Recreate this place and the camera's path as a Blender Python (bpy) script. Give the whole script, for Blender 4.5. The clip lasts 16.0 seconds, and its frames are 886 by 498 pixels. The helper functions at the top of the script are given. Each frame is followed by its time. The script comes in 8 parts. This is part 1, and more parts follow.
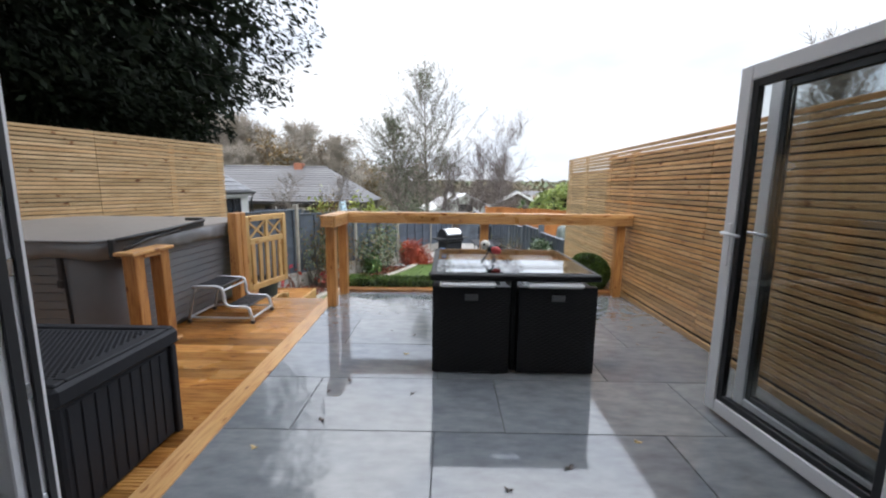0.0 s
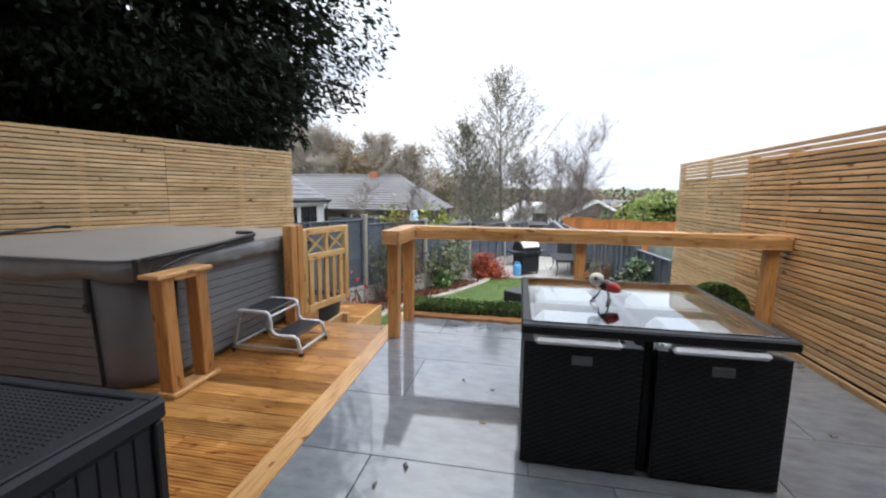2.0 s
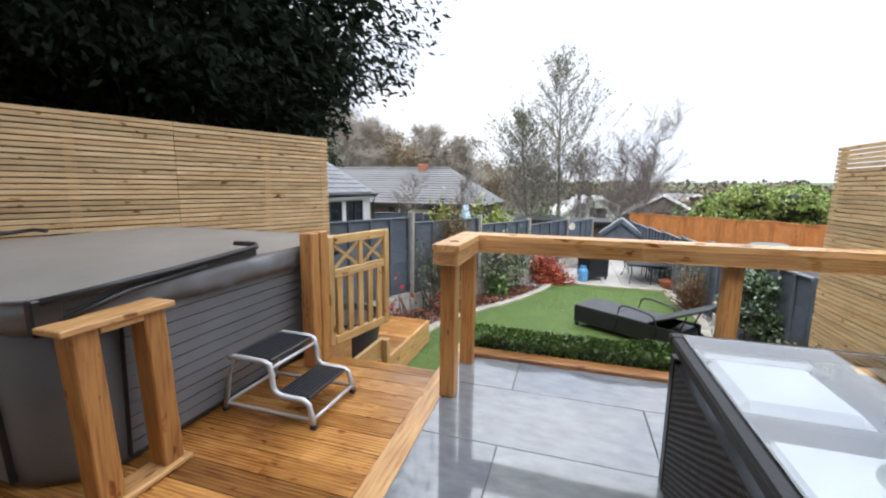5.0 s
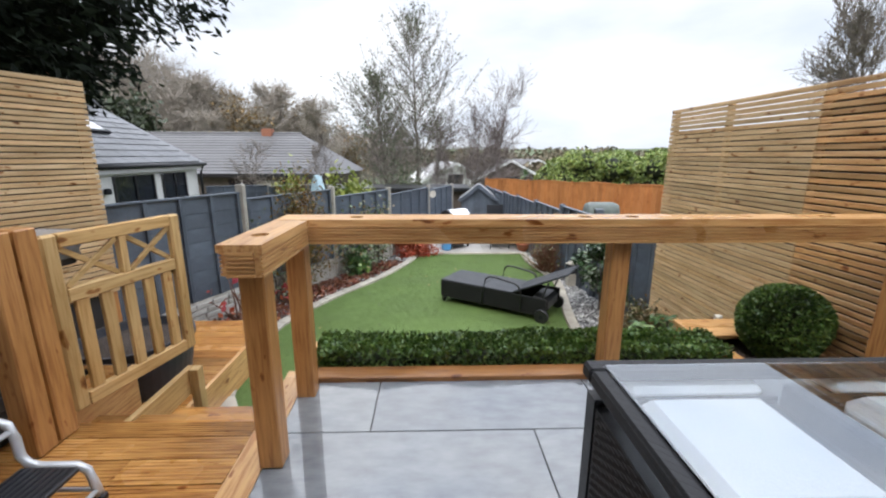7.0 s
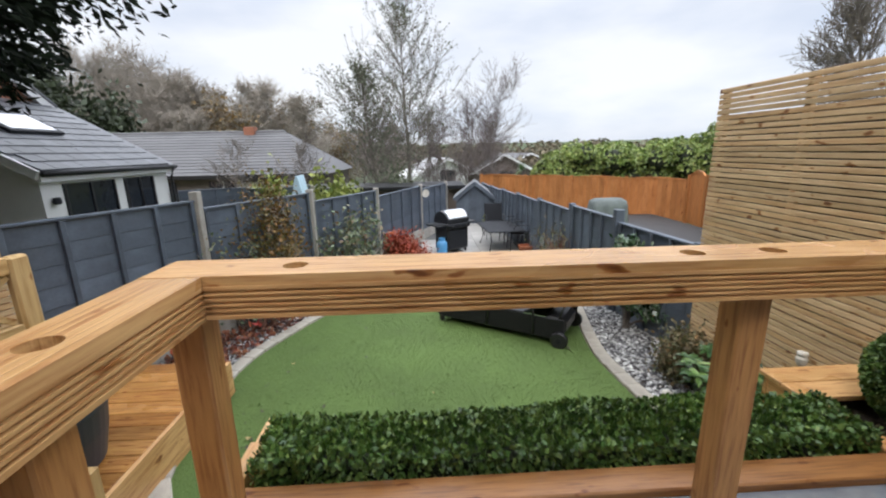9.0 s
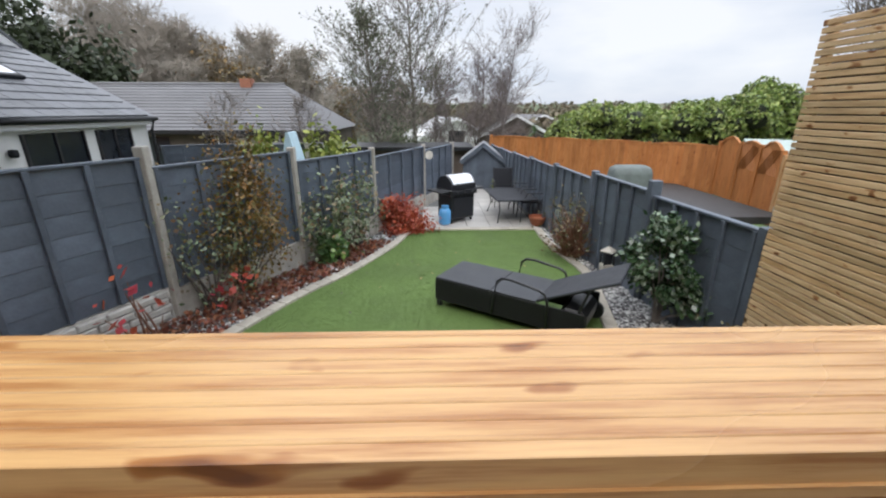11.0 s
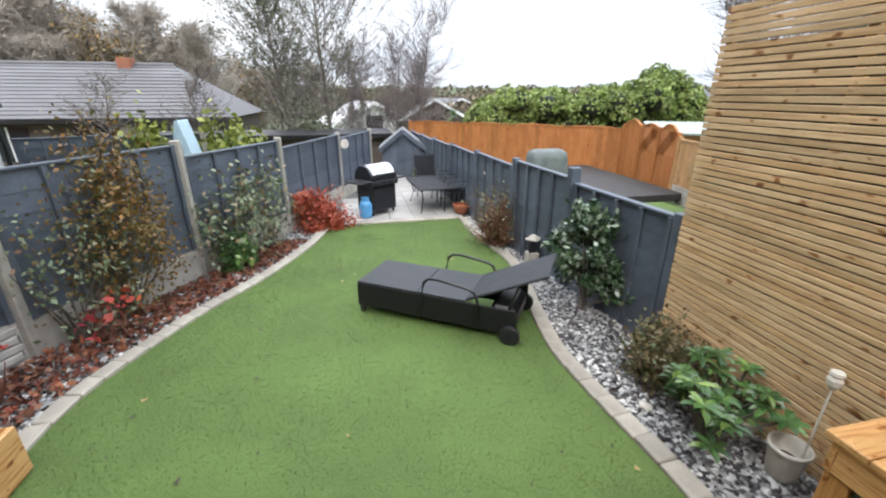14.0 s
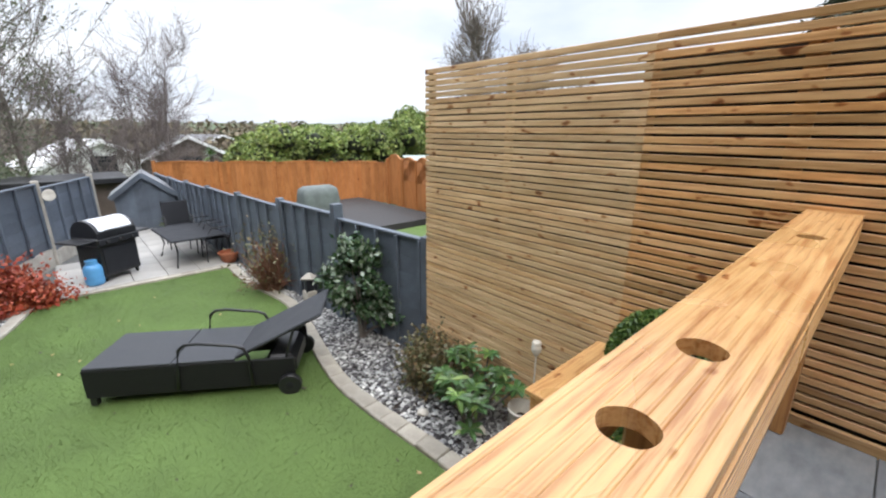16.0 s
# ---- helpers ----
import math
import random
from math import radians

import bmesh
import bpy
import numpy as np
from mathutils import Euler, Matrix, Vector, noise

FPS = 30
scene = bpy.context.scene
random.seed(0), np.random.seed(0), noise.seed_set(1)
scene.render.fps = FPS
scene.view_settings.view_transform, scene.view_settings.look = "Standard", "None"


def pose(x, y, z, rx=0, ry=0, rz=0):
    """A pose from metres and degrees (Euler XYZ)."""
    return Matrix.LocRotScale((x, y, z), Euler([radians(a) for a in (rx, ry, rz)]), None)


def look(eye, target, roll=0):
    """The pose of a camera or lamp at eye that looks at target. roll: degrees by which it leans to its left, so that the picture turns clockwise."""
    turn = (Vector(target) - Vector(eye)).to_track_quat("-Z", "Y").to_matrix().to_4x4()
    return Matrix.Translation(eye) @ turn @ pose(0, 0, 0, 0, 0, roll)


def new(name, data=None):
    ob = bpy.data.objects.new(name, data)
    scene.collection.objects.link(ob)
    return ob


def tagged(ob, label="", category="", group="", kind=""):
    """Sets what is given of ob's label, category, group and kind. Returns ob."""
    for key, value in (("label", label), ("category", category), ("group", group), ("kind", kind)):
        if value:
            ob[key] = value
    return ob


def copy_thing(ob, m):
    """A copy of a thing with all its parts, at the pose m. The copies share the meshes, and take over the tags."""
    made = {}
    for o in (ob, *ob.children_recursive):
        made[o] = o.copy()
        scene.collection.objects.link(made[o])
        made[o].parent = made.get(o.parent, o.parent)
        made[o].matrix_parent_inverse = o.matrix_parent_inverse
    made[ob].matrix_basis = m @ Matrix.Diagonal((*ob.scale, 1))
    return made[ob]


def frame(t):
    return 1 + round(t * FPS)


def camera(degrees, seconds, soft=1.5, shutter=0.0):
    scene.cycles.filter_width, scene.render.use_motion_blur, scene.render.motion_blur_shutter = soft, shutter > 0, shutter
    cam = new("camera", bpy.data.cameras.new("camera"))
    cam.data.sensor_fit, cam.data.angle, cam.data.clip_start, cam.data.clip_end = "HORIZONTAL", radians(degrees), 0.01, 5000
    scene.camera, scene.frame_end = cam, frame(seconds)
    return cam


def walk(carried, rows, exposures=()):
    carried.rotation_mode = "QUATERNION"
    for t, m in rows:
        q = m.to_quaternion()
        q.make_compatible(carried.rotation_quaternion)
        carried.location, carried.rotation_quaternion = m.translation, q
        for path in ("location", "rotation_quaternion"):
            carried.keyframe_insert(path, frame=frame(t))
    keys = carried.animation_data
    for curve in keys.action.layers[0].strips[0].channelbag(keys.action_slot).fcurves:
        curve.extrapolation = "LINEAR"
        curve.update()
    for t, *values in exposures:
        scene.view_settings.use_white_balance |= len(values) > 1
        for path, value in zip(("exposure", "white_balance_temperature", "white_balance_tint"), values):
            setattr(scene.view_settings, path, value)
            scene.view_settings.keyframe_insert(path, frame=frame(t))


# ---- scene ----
cam = camera(94.7, 16.0, 2.2)
PATH = [
    (0, (0.328, 0.395, 1.269), (0.305, 2.372, 0.966), 0.6),
    (0.5, (0.289, 0.592, 1.274), (0.34, 2.569, 0.974), -0.8),
    (1, (0.274, 0.772, 1.286), (0.342, 2.742, 0.944), -0.3),
    (1.5, (0.271, 0.989, 1.288), (0.082, 2.957, 0.987), 0.8),
    (2, (0.19, 1.185, 1.283), (-0.176, 3.133, 1.015), 0.7),
    (2.5, (0.047, 1.358, 1.279), (-0.516, 3.258, 1.005), 0.2),
    (3, (-0.051, 1.521, 1.297), (-0.948, 3.288, 1.026), 0.8),
    (3.5, (-0.131, 1.695, 1.282), (-1.204, 3.349, 0.944), 0.9),
    (4, (-0.233, 1.839, 1.283), (-1.159, 3.584, 0.971), 0.2),
    (4.5, (-0.265, 2.057, 1.281), (-1.072, 3.868, 1.026), -0.7),
    (5, (-0.208, 2.265, 1.299), (-0.796, 4.152, 0.995), 0.7),
    (7.5, (-0.221, 3.307, 1.267), (-0.131, 5.252, 0.81), -0.2),
    (8, (-0.214, 3.545, 1.267), (-0.236, 5.497, 0.832), 0.1),
    (8.5, (-0.212, 3.759, 1.269), (-0.245, 5.712, 0.842), -0.7),
    (9, (-0.224, 3.977, 1.273), (-0.134, 5.919, 0.803), -1.1),
    (11.5, (-0.088, 4.958, 1.18), (-0.037, 6.847, 0.524), 0.3),
    (12, (-0.109, 5.097, 1.177), (0.064, 6.975, 0.512), -0.3),
    (12.5, (-0.109, 5.177, 1.172), (0.0, 7.025, 0.415), 0.6),
    (13, (-0.099, 5.19, 1.171), (0.01, 7.033, 0.403), 0.5),
    (13.5, (-0.062, 5.17, 1.196), (0.148, 7.0, 0.417), -0.2),
    (14, (-0.024, 5.122, 1.219), (0.379, 6.948, 0.509), 0.1),
    (14.5, (0.001, 5.056, 1.241), (0.636, 6.838, 0.591), 0.3),
    (15, (0.04, 5.018, 1.266), (0.907, 6.708, 0.641), 0.4),
    (15.5, (0.119, 4.987, 1.264), (1.198, 6.573, 0.696), -0.2),
    (16, (0.156, 4.952, 1.276), (1.448, 6.374, 0.72), 0.3),
]
walk(cam, [(t, look(e, g, r)) for t, e, g, r in PATH],
     ((0, 0.4), (1.5, 0.4), (2.5, 0.4), (3.5, 0.52), (5, 0.5), (7.5, 0.22), (9, 0.1), (11.5, 0.02), (12, 0.06), (12.5, 0.16), (13.5, 0.42), (14.5, 0.5), (16, 0.36)))

# ---- world and sun: a bright overcast sky ----
world = bpy.data.worlds.new("sky")
scene.world = world
world.use_nodes = True
wn, wl = world.node_tree.nodes, world.node_tree.links
wn.clear()
w_out, w_bg = wn.new("ShaderNodeOutputWorld"), wn.new("ShaderNodeBackground")
w_sky, w_tc, w_map = wn.new("ShaderNodeTexSky"), wn.new("ShaderNodeTexCoord"), wn.new("ShaderNodeMapping")
w_noise, w_ramp, w_mix = wn.new("ShaderNodeTexNoise"), wn.new("ShaderNodeValToRGB"), wn.new("ShaderNodeMix")
w_sky.sky_type, w_sky.sun_disc = "NISHITA", False
w_sky.sun_elevation, w_sky.sun_rotation = radians(52), radians(200)
w_mix.data_type = "RGBA"
w_map.inputs["Scale"].default_value = (1.1, 1.1, 3.2)
w_noise.inputs["Scale"].default_value = 1.7
w_noise.inputs["Detail"].default_value = 6
w_noise.inputs["Roughness"].default_value = 0.5
w_ramp.color_ramp.elements[0].position, w_ramp.color_ramp.elements[0].color = 0.34, (5.9, 6.6, 8.0, 1)
w_ramp.color_ramp.elements[1].position, w_ramp.color_ramp.elements[1].color = 0.6, (8.9, 9.1, 9.6, 1)
w_mix.inputs[0].default_value = 0.9
w_bg.inputs["Strength"].default_value = 0.11
wl.new(w_tc.outputs["Generated"], w_map.inputs["Vector"])
wl.new(w_map.outputs["Vector"], w_noise.inputs["Vector"])
wl.new(w_noise.outputs["Fac"], w_ramp.inputs["Fac"])
wl.new(w_sky.outputs["Color"], w_mix.inputs[6])
wl.new(w_ramp.outputs["Color"], w_mix.inputs[7])
w_sep, w_rise, w_gain = wn.new("ShaderNodeSeparateXYZ"), wn.new("ShaderNodeMapRange"), wn.new("ShaderNodeVectorMath")
w_rise.interpolation_type = "SMOOTHSTEP"
for k, v in zip(("From Min", "From Max", "To Min", "To Max"), (0.25, 0.85, 1.0, 3.4)):
    w_rise.inputs[k].default_value = v
w_gain.operation = "SCALE"
wl.new(w_tc.outputs["Generated"], w_sep.inputs[0])
wl.new(w_sep.outputs["Z"], w_rise.inputs["Value"])
wl.new(w_mix.outputs[2], w_gain.inputs[0])
wl.new(w_rise.outputs["Result"], w_gain.inputs["Scale"])
wl.new(w_gain.outputs["Vector"], w_bg.inputs["Color"])
wl.new(w_bg.outputs["Background"], w_out.inputs["Surface"])
sun_data = bpy.data.lights.new("sun", "SUN")
sun_data.energy, sun_data.angle, sun_data.color = 1.3, radians(30), (1, 0.96, 0.9)
sun = new("sun", sun_data)
sun.rotation_euler = (radians(38), 0, radians(-20))


# ---- materials ----
def material(name, rough=0.6, metal=0.0, spec=0.5, coat=0.0):
    m = bpy.data.materials.new(name)
    m.use_nodes = True
    b = m.node_tree.nodes["Principled BSDF"]
    b.inputs["Roughness"].default_value, b.inputs["Metallic"].default_value = rough, metal
    b.inputs["Specular IOR Level"].default_value = spec
    b.inputs["Coat Weight"].default_value = coat
    b.inputs["Coat Roughness"].default_value = 0.1
    return m, m.node_tree.nodes, m.node_tree.links, b


def ramp_of(nodes, stops):
    r = nodes.new("ShaderNodeValToRGB")
    while len(r.color_ramp.elements) < len(stops):
        r.color_ramp.elements.new(0.5)
    for e, (p, c) in zip(r.color_ramp.elements, stops):
        e.position, e.color = p, (*c, 1)
    return r


def mixed(nodes, links, kind, fac, a, b):
    x = nodes.new("ShaderNodeMix")
    x.data_type, x.blend_type = "RGBA", kind
    for sock, v in ((x.inputs[0], fac), (x.inputs[6], a), (x.inputs[7], b)):
        if isinstance(v, (int, float)):
            sock.default_value = v
        elif isinstance(v, tuple):
            sock.default_value = (*v, 1)
        else:
            links.new(v, sock)
    return x.outputs[2]


def noise_of(nodes, links, scale, detail=4, stretch=(1, 1, 1), rough=0.55, coords="Object", shift=None):
    tc, mp, nz = nodes.new("ShaderNodeTexCoord"), nodes.new("ShaderNodeMapping"), nodes.new("ShaderNodeTexNoise")
    mp.inputs["Scale"].default_value = stretch
    nz.inputs["Scale"].default_value, nz.inputs["Detail"].default_value, nz.inputs["Roughness"].default_value = scale, detail, rough
    links.new(tc.outputs[coords], mp.inputs["Vector"])
    if shift is not None:
        links.new(shift, mp.inputs["Location"])
    links.new(mp.outputs["Vector"], nz.inputs["Vector"])
    return nz.outputs["Fac"]


def bumped(nodes, links, b, height, strength, distance=0.01):
    bp = nodes.new("ShaderNodeBump")
    bp.inputs["Strength"].default_value, bp.inputs["Distance"].default_value = strength, distance
    links.new(height, bp.inputs["Height"])
    links.new(bp.outputs["Normal"], b.inputs["Normal"])


def plain(name, colour, rough=0.6, metal=0.0, vary=0.25, scale=6.0, fine=60.0, bump=0.15, spec=0.5, coat=0.0, dist=0.004, per_piece=0.0, coords="Object"):
    """A colour with blotches, fine grain and relief, and if asked a tone for each piece."""
    m, n, l, b = material(name, rough, metal, spec, coat)
    big, small = noise_of(n, l, scale, 4, coords=coords), noise_of(n, l, fine, 3, coords=coords)
    lo, hi = tuple(c * (1 - vary) for c in colour), tuple(min(1, c * (1 + vary)) for c in colour)
    r = ramp_of(n, [(0.3, lo), (0.7, hi)])
    l.new(big, r.inputs["Fac"])
    r2 = ramp_of(n, [(0.3, (1 - vary * 0.6,) * 3), (0.7, (1, 1, 1))])
    l.new(small, r2.inputs["Fac"])
    out = mixed(n, l, "MULTIPLY", 1.0, r.outputs["Color"], r2.outputs["Color"])
    if per_piece:
        oi = n.new("ShaderNodeObjectInfo")
        r3 = ramp_of(n, [(0, (1 - per_piece,) * 3), (1, (1 + per_piece * 0.5,) * 3)])
        l.new(oi.outputs["Random"], r3.inputs["Fac"])
        out = mixed(n, l, "MULTIPLY", 1.0, out, r3.outputs["Color"])
    l.new(out, b.inputs["Base Color"])
    rr = n.new("ShaderNodeMapRange")
    rr.inputs["To Min"].default_value, rr.inputs["To Max"].default_value = max(0.02, rough - 0.12), min(1, rough + 0.12)
    l.new(big, rr.inputs["Value"])
    l.new(rr.outputs["Result"], b.inputs["Roughness"])
    if bump:
        bumped(n, l, b, small, bump, dist)
    return m


def timber(name, pale, deep, axis=0, rough=0.42, spec=0.5, per_piece=0.3, wet=0.0, grain=1.0, stain=(0.72, 0.68, 0.6)):
    """Softwood with long grain along one axis, knots, stains and a tone of its own for each board."""
    m, n, l, b = material(name, rough, 0, spec)
    oi = n.new("ShaderNodeObjectInfo")
    sh = n.new("ShaderNodeCombineXYZ")
    mul = n.new("ShaderNodeMath")
    mul.operation, mul.inputs[1].default_value = "MULTIPLY", 37.0
    l.new(oi.outputs["Random"], mul.inputs[0])
    for i in range(3):
        l.new(mul.outputs[0], sh.inputs[i])
    st = [9.0, 9.0, 9.0]
    st[axis] = 0.55
    g = noise_of(n, l, 7 * grain, 5, tuple(st), 0.62, shift=sh.outputs[0])
    st2 = [5.0, 5.0, 5.0]
    st2[axis] = 2.2
    k = noise_of(n, l, 4.2, 2, tuple(st2), 0.4, shift=sh.outputs[0])
    big = noise_of(n, l, 1.3, 3, shift=sh.outputs[0])
    r = ramp_of(n, [(0.36, deep), (0.5, tuple(p * 0.65 + d * 0.35 for p, d in zip(pale, deep))), (0.66, pale)])
    l.new(g, r.inputs["Fac"])
    kr = ramp_of(n, [(0.675, (1, 1, 1)), (0.715, (0.6, 0.42, 0.28)), (0.78, (0.27, 0.15, 0.09))])
    l.new(k, kr.inputs["Fac"])
    out = mixed(n, l, "MULTIPLY", 1.0, r.outputs["Color"], kr.outputs["Color"])
    br = ramp_of(n, [(0.36, stain), (0.62, (1, 1, 1))])
    l.new(big, br.inputs["Fac"])
    out = mixed(n, l, "MULTIPLY", 0.8, out, br.outputs["Color"])
    pr = ramp_of(n, [(0, (1 - per_piece, 1 - per_piece * 1.05, 1 - per_piece * 1.2)), (0.5, (1, 1, 1)), (1, (1.0, 1 - per_piece * 0.35, 1 - per_piece * 0.75))])
    l.new(oi.outputs["Random"], pr.inputs["Fac"])
    out = mixed(n, l, "MULTIPLY", 1.0, out, pr.outputs["Color"])
    l.new(out, b.inputs["Base Color"])
    rr = n.new("ShaderNodeMapRange")
    rr.inputs["To Min"].default_value, rr.inputs["To Max"].default_value = max(0.05, rough - 0.25 * (1 + wet)), min(1, rough + 0.2)
    l.new(big, rr.inputs["Value"])
    l.new(rr.outputs["Result"], b.inputs["Roughness"])
    bumped(n, l, b, g, 0.25, 0.003)
    return m


def leafy(name, colours, rough=0.5, spec=0.4):
    """Foliage: each leaf takes a tone of its own."""
    m, n, l, b = material(name, rough, 0, spec)
    geo = n.new("ShaderNodeNewGeometry")
    k = len(colours)
    r = ramp_of(n, [(i / max(1, k - 1), c) for i, c in enumerate(colours)])
    l.new(geo.outputs["Random Per Island"], r.inputs["Fac"])
    big = noise_of(n, l, 3.0, 3)
    br = ramp_of(n, [(0.3, (0.6, 0.6, 0.6)), (0.7, (1.15, 1.15, 1.1))])
    l.new(big, br.inputs["Fac"])
    l.new(mixed(n, l, "MULTIPLY", 1.0, r.outputs["Color"], br.outputs["Color"]), b.inputs["Base Color"])
    return m


def glass_mat(name, tint=(0.92, 0.96, 0.97), rough=0.02):
    m, n, l, b = material(name, rough)
    b.inputs["Base Color"].default_value = (*tint, 1)
    b.inputs["Transmission Weight"].default_value, b.inputs["IOR"].default_value = 1.0, 1.45
    return m


def stone_slab(name):
    """Wet grey sandstone: cloudy tone, a film of water that lies unevenly."""
    m, n, l, b = material(name, 0.2, 0, 0.6, 0.75)
    b.inputs["Coat Roughness"].default_value = 0.03
    b.inputs["Coat IOR"].default_value = 1.45
    oi = n.new("ShaderNodeObjectInfo")
    big, mid, fine = noise_of(n, l, 1.6, 5, coords="Object"), noise_of(n, l, 7, 5, (1, 2.2, 1)), noise_of(n, l, 90, 3)
    r = ramp_of(n, [(0.25, (0.15, 0.162, 0.174)), (0.5, (0.205, 0.22, 0.232)), (0.75, (0.265, 0.277, 0.284))])
    l.new(mid, r.inputs["Fac"])
    r2 = ramp_of(n, [(0.3, (0.75, 0.77, 0.8)), (0.7, (1.08, 1.06, 1.02))])
    l.new(big, r2.inputs["Fac"])
    out = mixed(n, l, "MULTIPLY", 1.0, r.outputs["Color"], r2.outputs["Color"])
    r3 = ramp_of(n, [(0, (0.82, 0.83, 0.86)), (1, (1.12, 1.1, 1.06))])
    l.new(oi.outputs["Random"], r3.inputs["Fac"])
    l.new(mixed(n, l, "MULTIPLY", 1.0, out, r3.outputs["Color"]), b.inputs["Base Color"])
    wet = noise_of(n, l, 1.1, 4, coords="Object")
    rr = ramp_of(n, [(0.35, (0.035,) * 3), (0.6, (0.11,) * 3), (0.75, (0.26,) * 3)])
    l.new(wet, rr.inputs["Fac"])
    l.new(rr.outputs["Color"], b.inputs["Roughness"])
    bumped(n, l, b, mid, 0.04, 0.004)
    return m


M_SLAB = stone_slab("wet_sandstone")
M_GROUT = plain("dark_grout", (0.10, 0.10, 0.095), 0.7)
M_DECK = timber("deck_timber", (0.64, 0.335, 0.10), (0.31, 0.12, 0.03), 0, 0.24, 0.5, 0.32, 0.4, stain=(0.36, 0.28, 0.2))
M_RAIL = timber("rail_timber", (0.72, 0.44, 0.19), (0.45, 0.205, 0.07), 0, 0.36, 0.5, 0.12, 0.2)
M_RAIL_Y = timber("rail_timber_y", (0.72, 0.44, 0.19), (0.45, 0.205, 0.07), 1, 0.36, 0.5, 0.12, 0.2)
M_SLEEPER = timber("sleeper_timber", (0.38, 0.185, 0.065), (0.19, 0.08, 0.026), 0, 0.4, 0.5, 0.2, 0.3)


def ridged(mat, axis, pitch=0.0205):
    """The same timber with shallow grooves cut along the board."""
    m = mat.copy()
    m.name = mat.name + "_ridged"
    n, l = m.node_tree.nodes, m.node_tree.links
    b = next(k for k in n if k.type == "BSDF_PRINCIPLED")
    tc, wv, rp, bp = n.new("ShaderNodeTexCoord"), n.new("ShaderNodeTexWave"), n.new("ShaderNodeValToRGB"), n.new("ShaderNodeBump")
    wv.bands_direction = axis
    wv.inputs["Scale"].default_value = 0.314 / pitch
    wv.inputs["Distortion"].default_value = 0.0
    rp.color_ramp.elements[0].position, rp.color_ramp.elements[1].position = 0.02, 0.22
    bp.inputs["Strength"].default_value, bp.inputs["Distance"].default_value = 0.55, 0.003
    l.new(tc.outputs["Object"], wv.inputs["Vector"])
    l.new(wv.outputs["Fac"], rp.inputs["Fac"])
    l.new(rp.outputs["Color"], bp.inputs["Height"])
    if b.inputs["Normal"].is_linked:
        l.new(b.inputs["Normal"].links[0].from_socket, bp.inputs["Normal"])
    l.new(bp.outputs["Normal"], b.inputs["Normal"])
    return m


M_RAIL_TOP, M_RAIL_TOP_Y = ridged(M_RAIL, "Y"), ridged(M_RAIL_Y, "X")
M_POST = timber("post_timber", (0.56, 0.285, 0.10), (0.33, 0.137, 0.043), 2, 0.4, 0.5, 0.12)
M_SLAT = timber("slat_timber_wet", (0.75, 0.485, 0.24), (0.52, 0.29, 0.125), 1, 0.42, 0.5, 0.36)
M_SLAT_DRY = timber("slat_timber_pale", (0.72, 0.53, 0.31), (0.54, 0.36, 0.19), 1, 0.5, 0.4, 0.22)
M_GATE = timber("gate_timber", (0.64, 0.44, 0.20), (0.44, 0.27, 0.10), 2, 0.5, 0.4, 0.15)
M_GATE_X = timber("gate_timber_x", (0.64, 0.44, 0.20), (0.44, 0.27, 0.10), 1, 0.5, 0.4, 0.15)
M_FENCE_GREY = plain("slate_grey_fence_paint", (0.10, 0.12, 0.15), 0.5, vary=0.3, scale=3, fine=40, bump=0.3, per_piece=0.25)
M_CONC = plain("concrete_post", (0.40, 0.37, 0.32), 0.85, vary=0.22, scale=5, fine=80, bump=0.4)
M_ROCKBOARD = plain("rock_faced_concrete", (0.42, 0.40, 0.36), 0.85, vary=0.25, scale=8, fine=50, bump=0.6, per_piece=0.15)
M_LAWN = plain("artificial_grass", (0.10, 0.155, 0.043), 0.8, vary=0.16, scale=1.7, fine=230, bump=0.5, spec=0.25, dist=0.006)
M_SOIL = plain("dark_soil", (0.05, 0.035, 0.026), 0.9, vary=0.4, scale=6, fine=50, bump=0.8, dist=0.02)
M_KERB = plain("kerb_stone", (0.38, 0.345, 0.285), 0.75, vary=0.22, scale=5, fine=70, bump=0.4, per_piece=0.18)
M_PAVE2 = plain("pale_paving", (0.42, 0.40, 0.37), 0.5, vary=0.15, scale=3, fine=60, bump=0.2, per_piece=0.15)
M_WHITE = plain("white_coated_aluminium", (0.8, 0.8, 0.81), 0.35, vary=0.03, bump=0.0)
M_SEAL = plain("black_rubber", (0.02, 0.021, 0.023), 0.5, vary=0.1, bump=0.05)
M_GLASS = glass_mat("window_glass", (0.74, 0.77, 0.77))
M_RENDER = plain("white_render", (0.66, 0.655, 0.63), 0.85, vary=0.06, scale=2, fine=120, bump=0.35)
M_PLASTER = plain("pale_plaster", (0.68, 0.68, 0.67), 0.8, vary=0.03, scale=2, fine=90, bump=0.1)
M_FLOOR_IN = plain("grey_floor_tile", (0.3, 0.3, 0.3), 0.3, vary=0.1, scale=2, fine=40, bump=0.05)
M_TUB = plain("grey_tub_panel", (0.14, 0.143, 0.152), 0.34, vary=0.1, scale=3, fine=90, bump=0.1)
M_COVER = plain("grey_vinyl_cover", (0.235, 0.215, 0.195), 0.5, vary=0.16, scale=3, fine=110, bump=0.3)
M_SKIRT = plain("grey_vinyl_skirt", (0.17, 0.172, 0.18), 0.38, vary=0.15, scale=5, fine=110, bump=0.25)
M_BLACK = plain("black_powder_coat", (0.016, 0.016, 0.018), 0.35, vary=0.1, bump=0.05)
M_BOX = plain("anthracite_resin", (0.02, 0.021, 0.025), 0.6, vary=0.15, scale=4, fine=60, bump=0.2, spec=0.22)
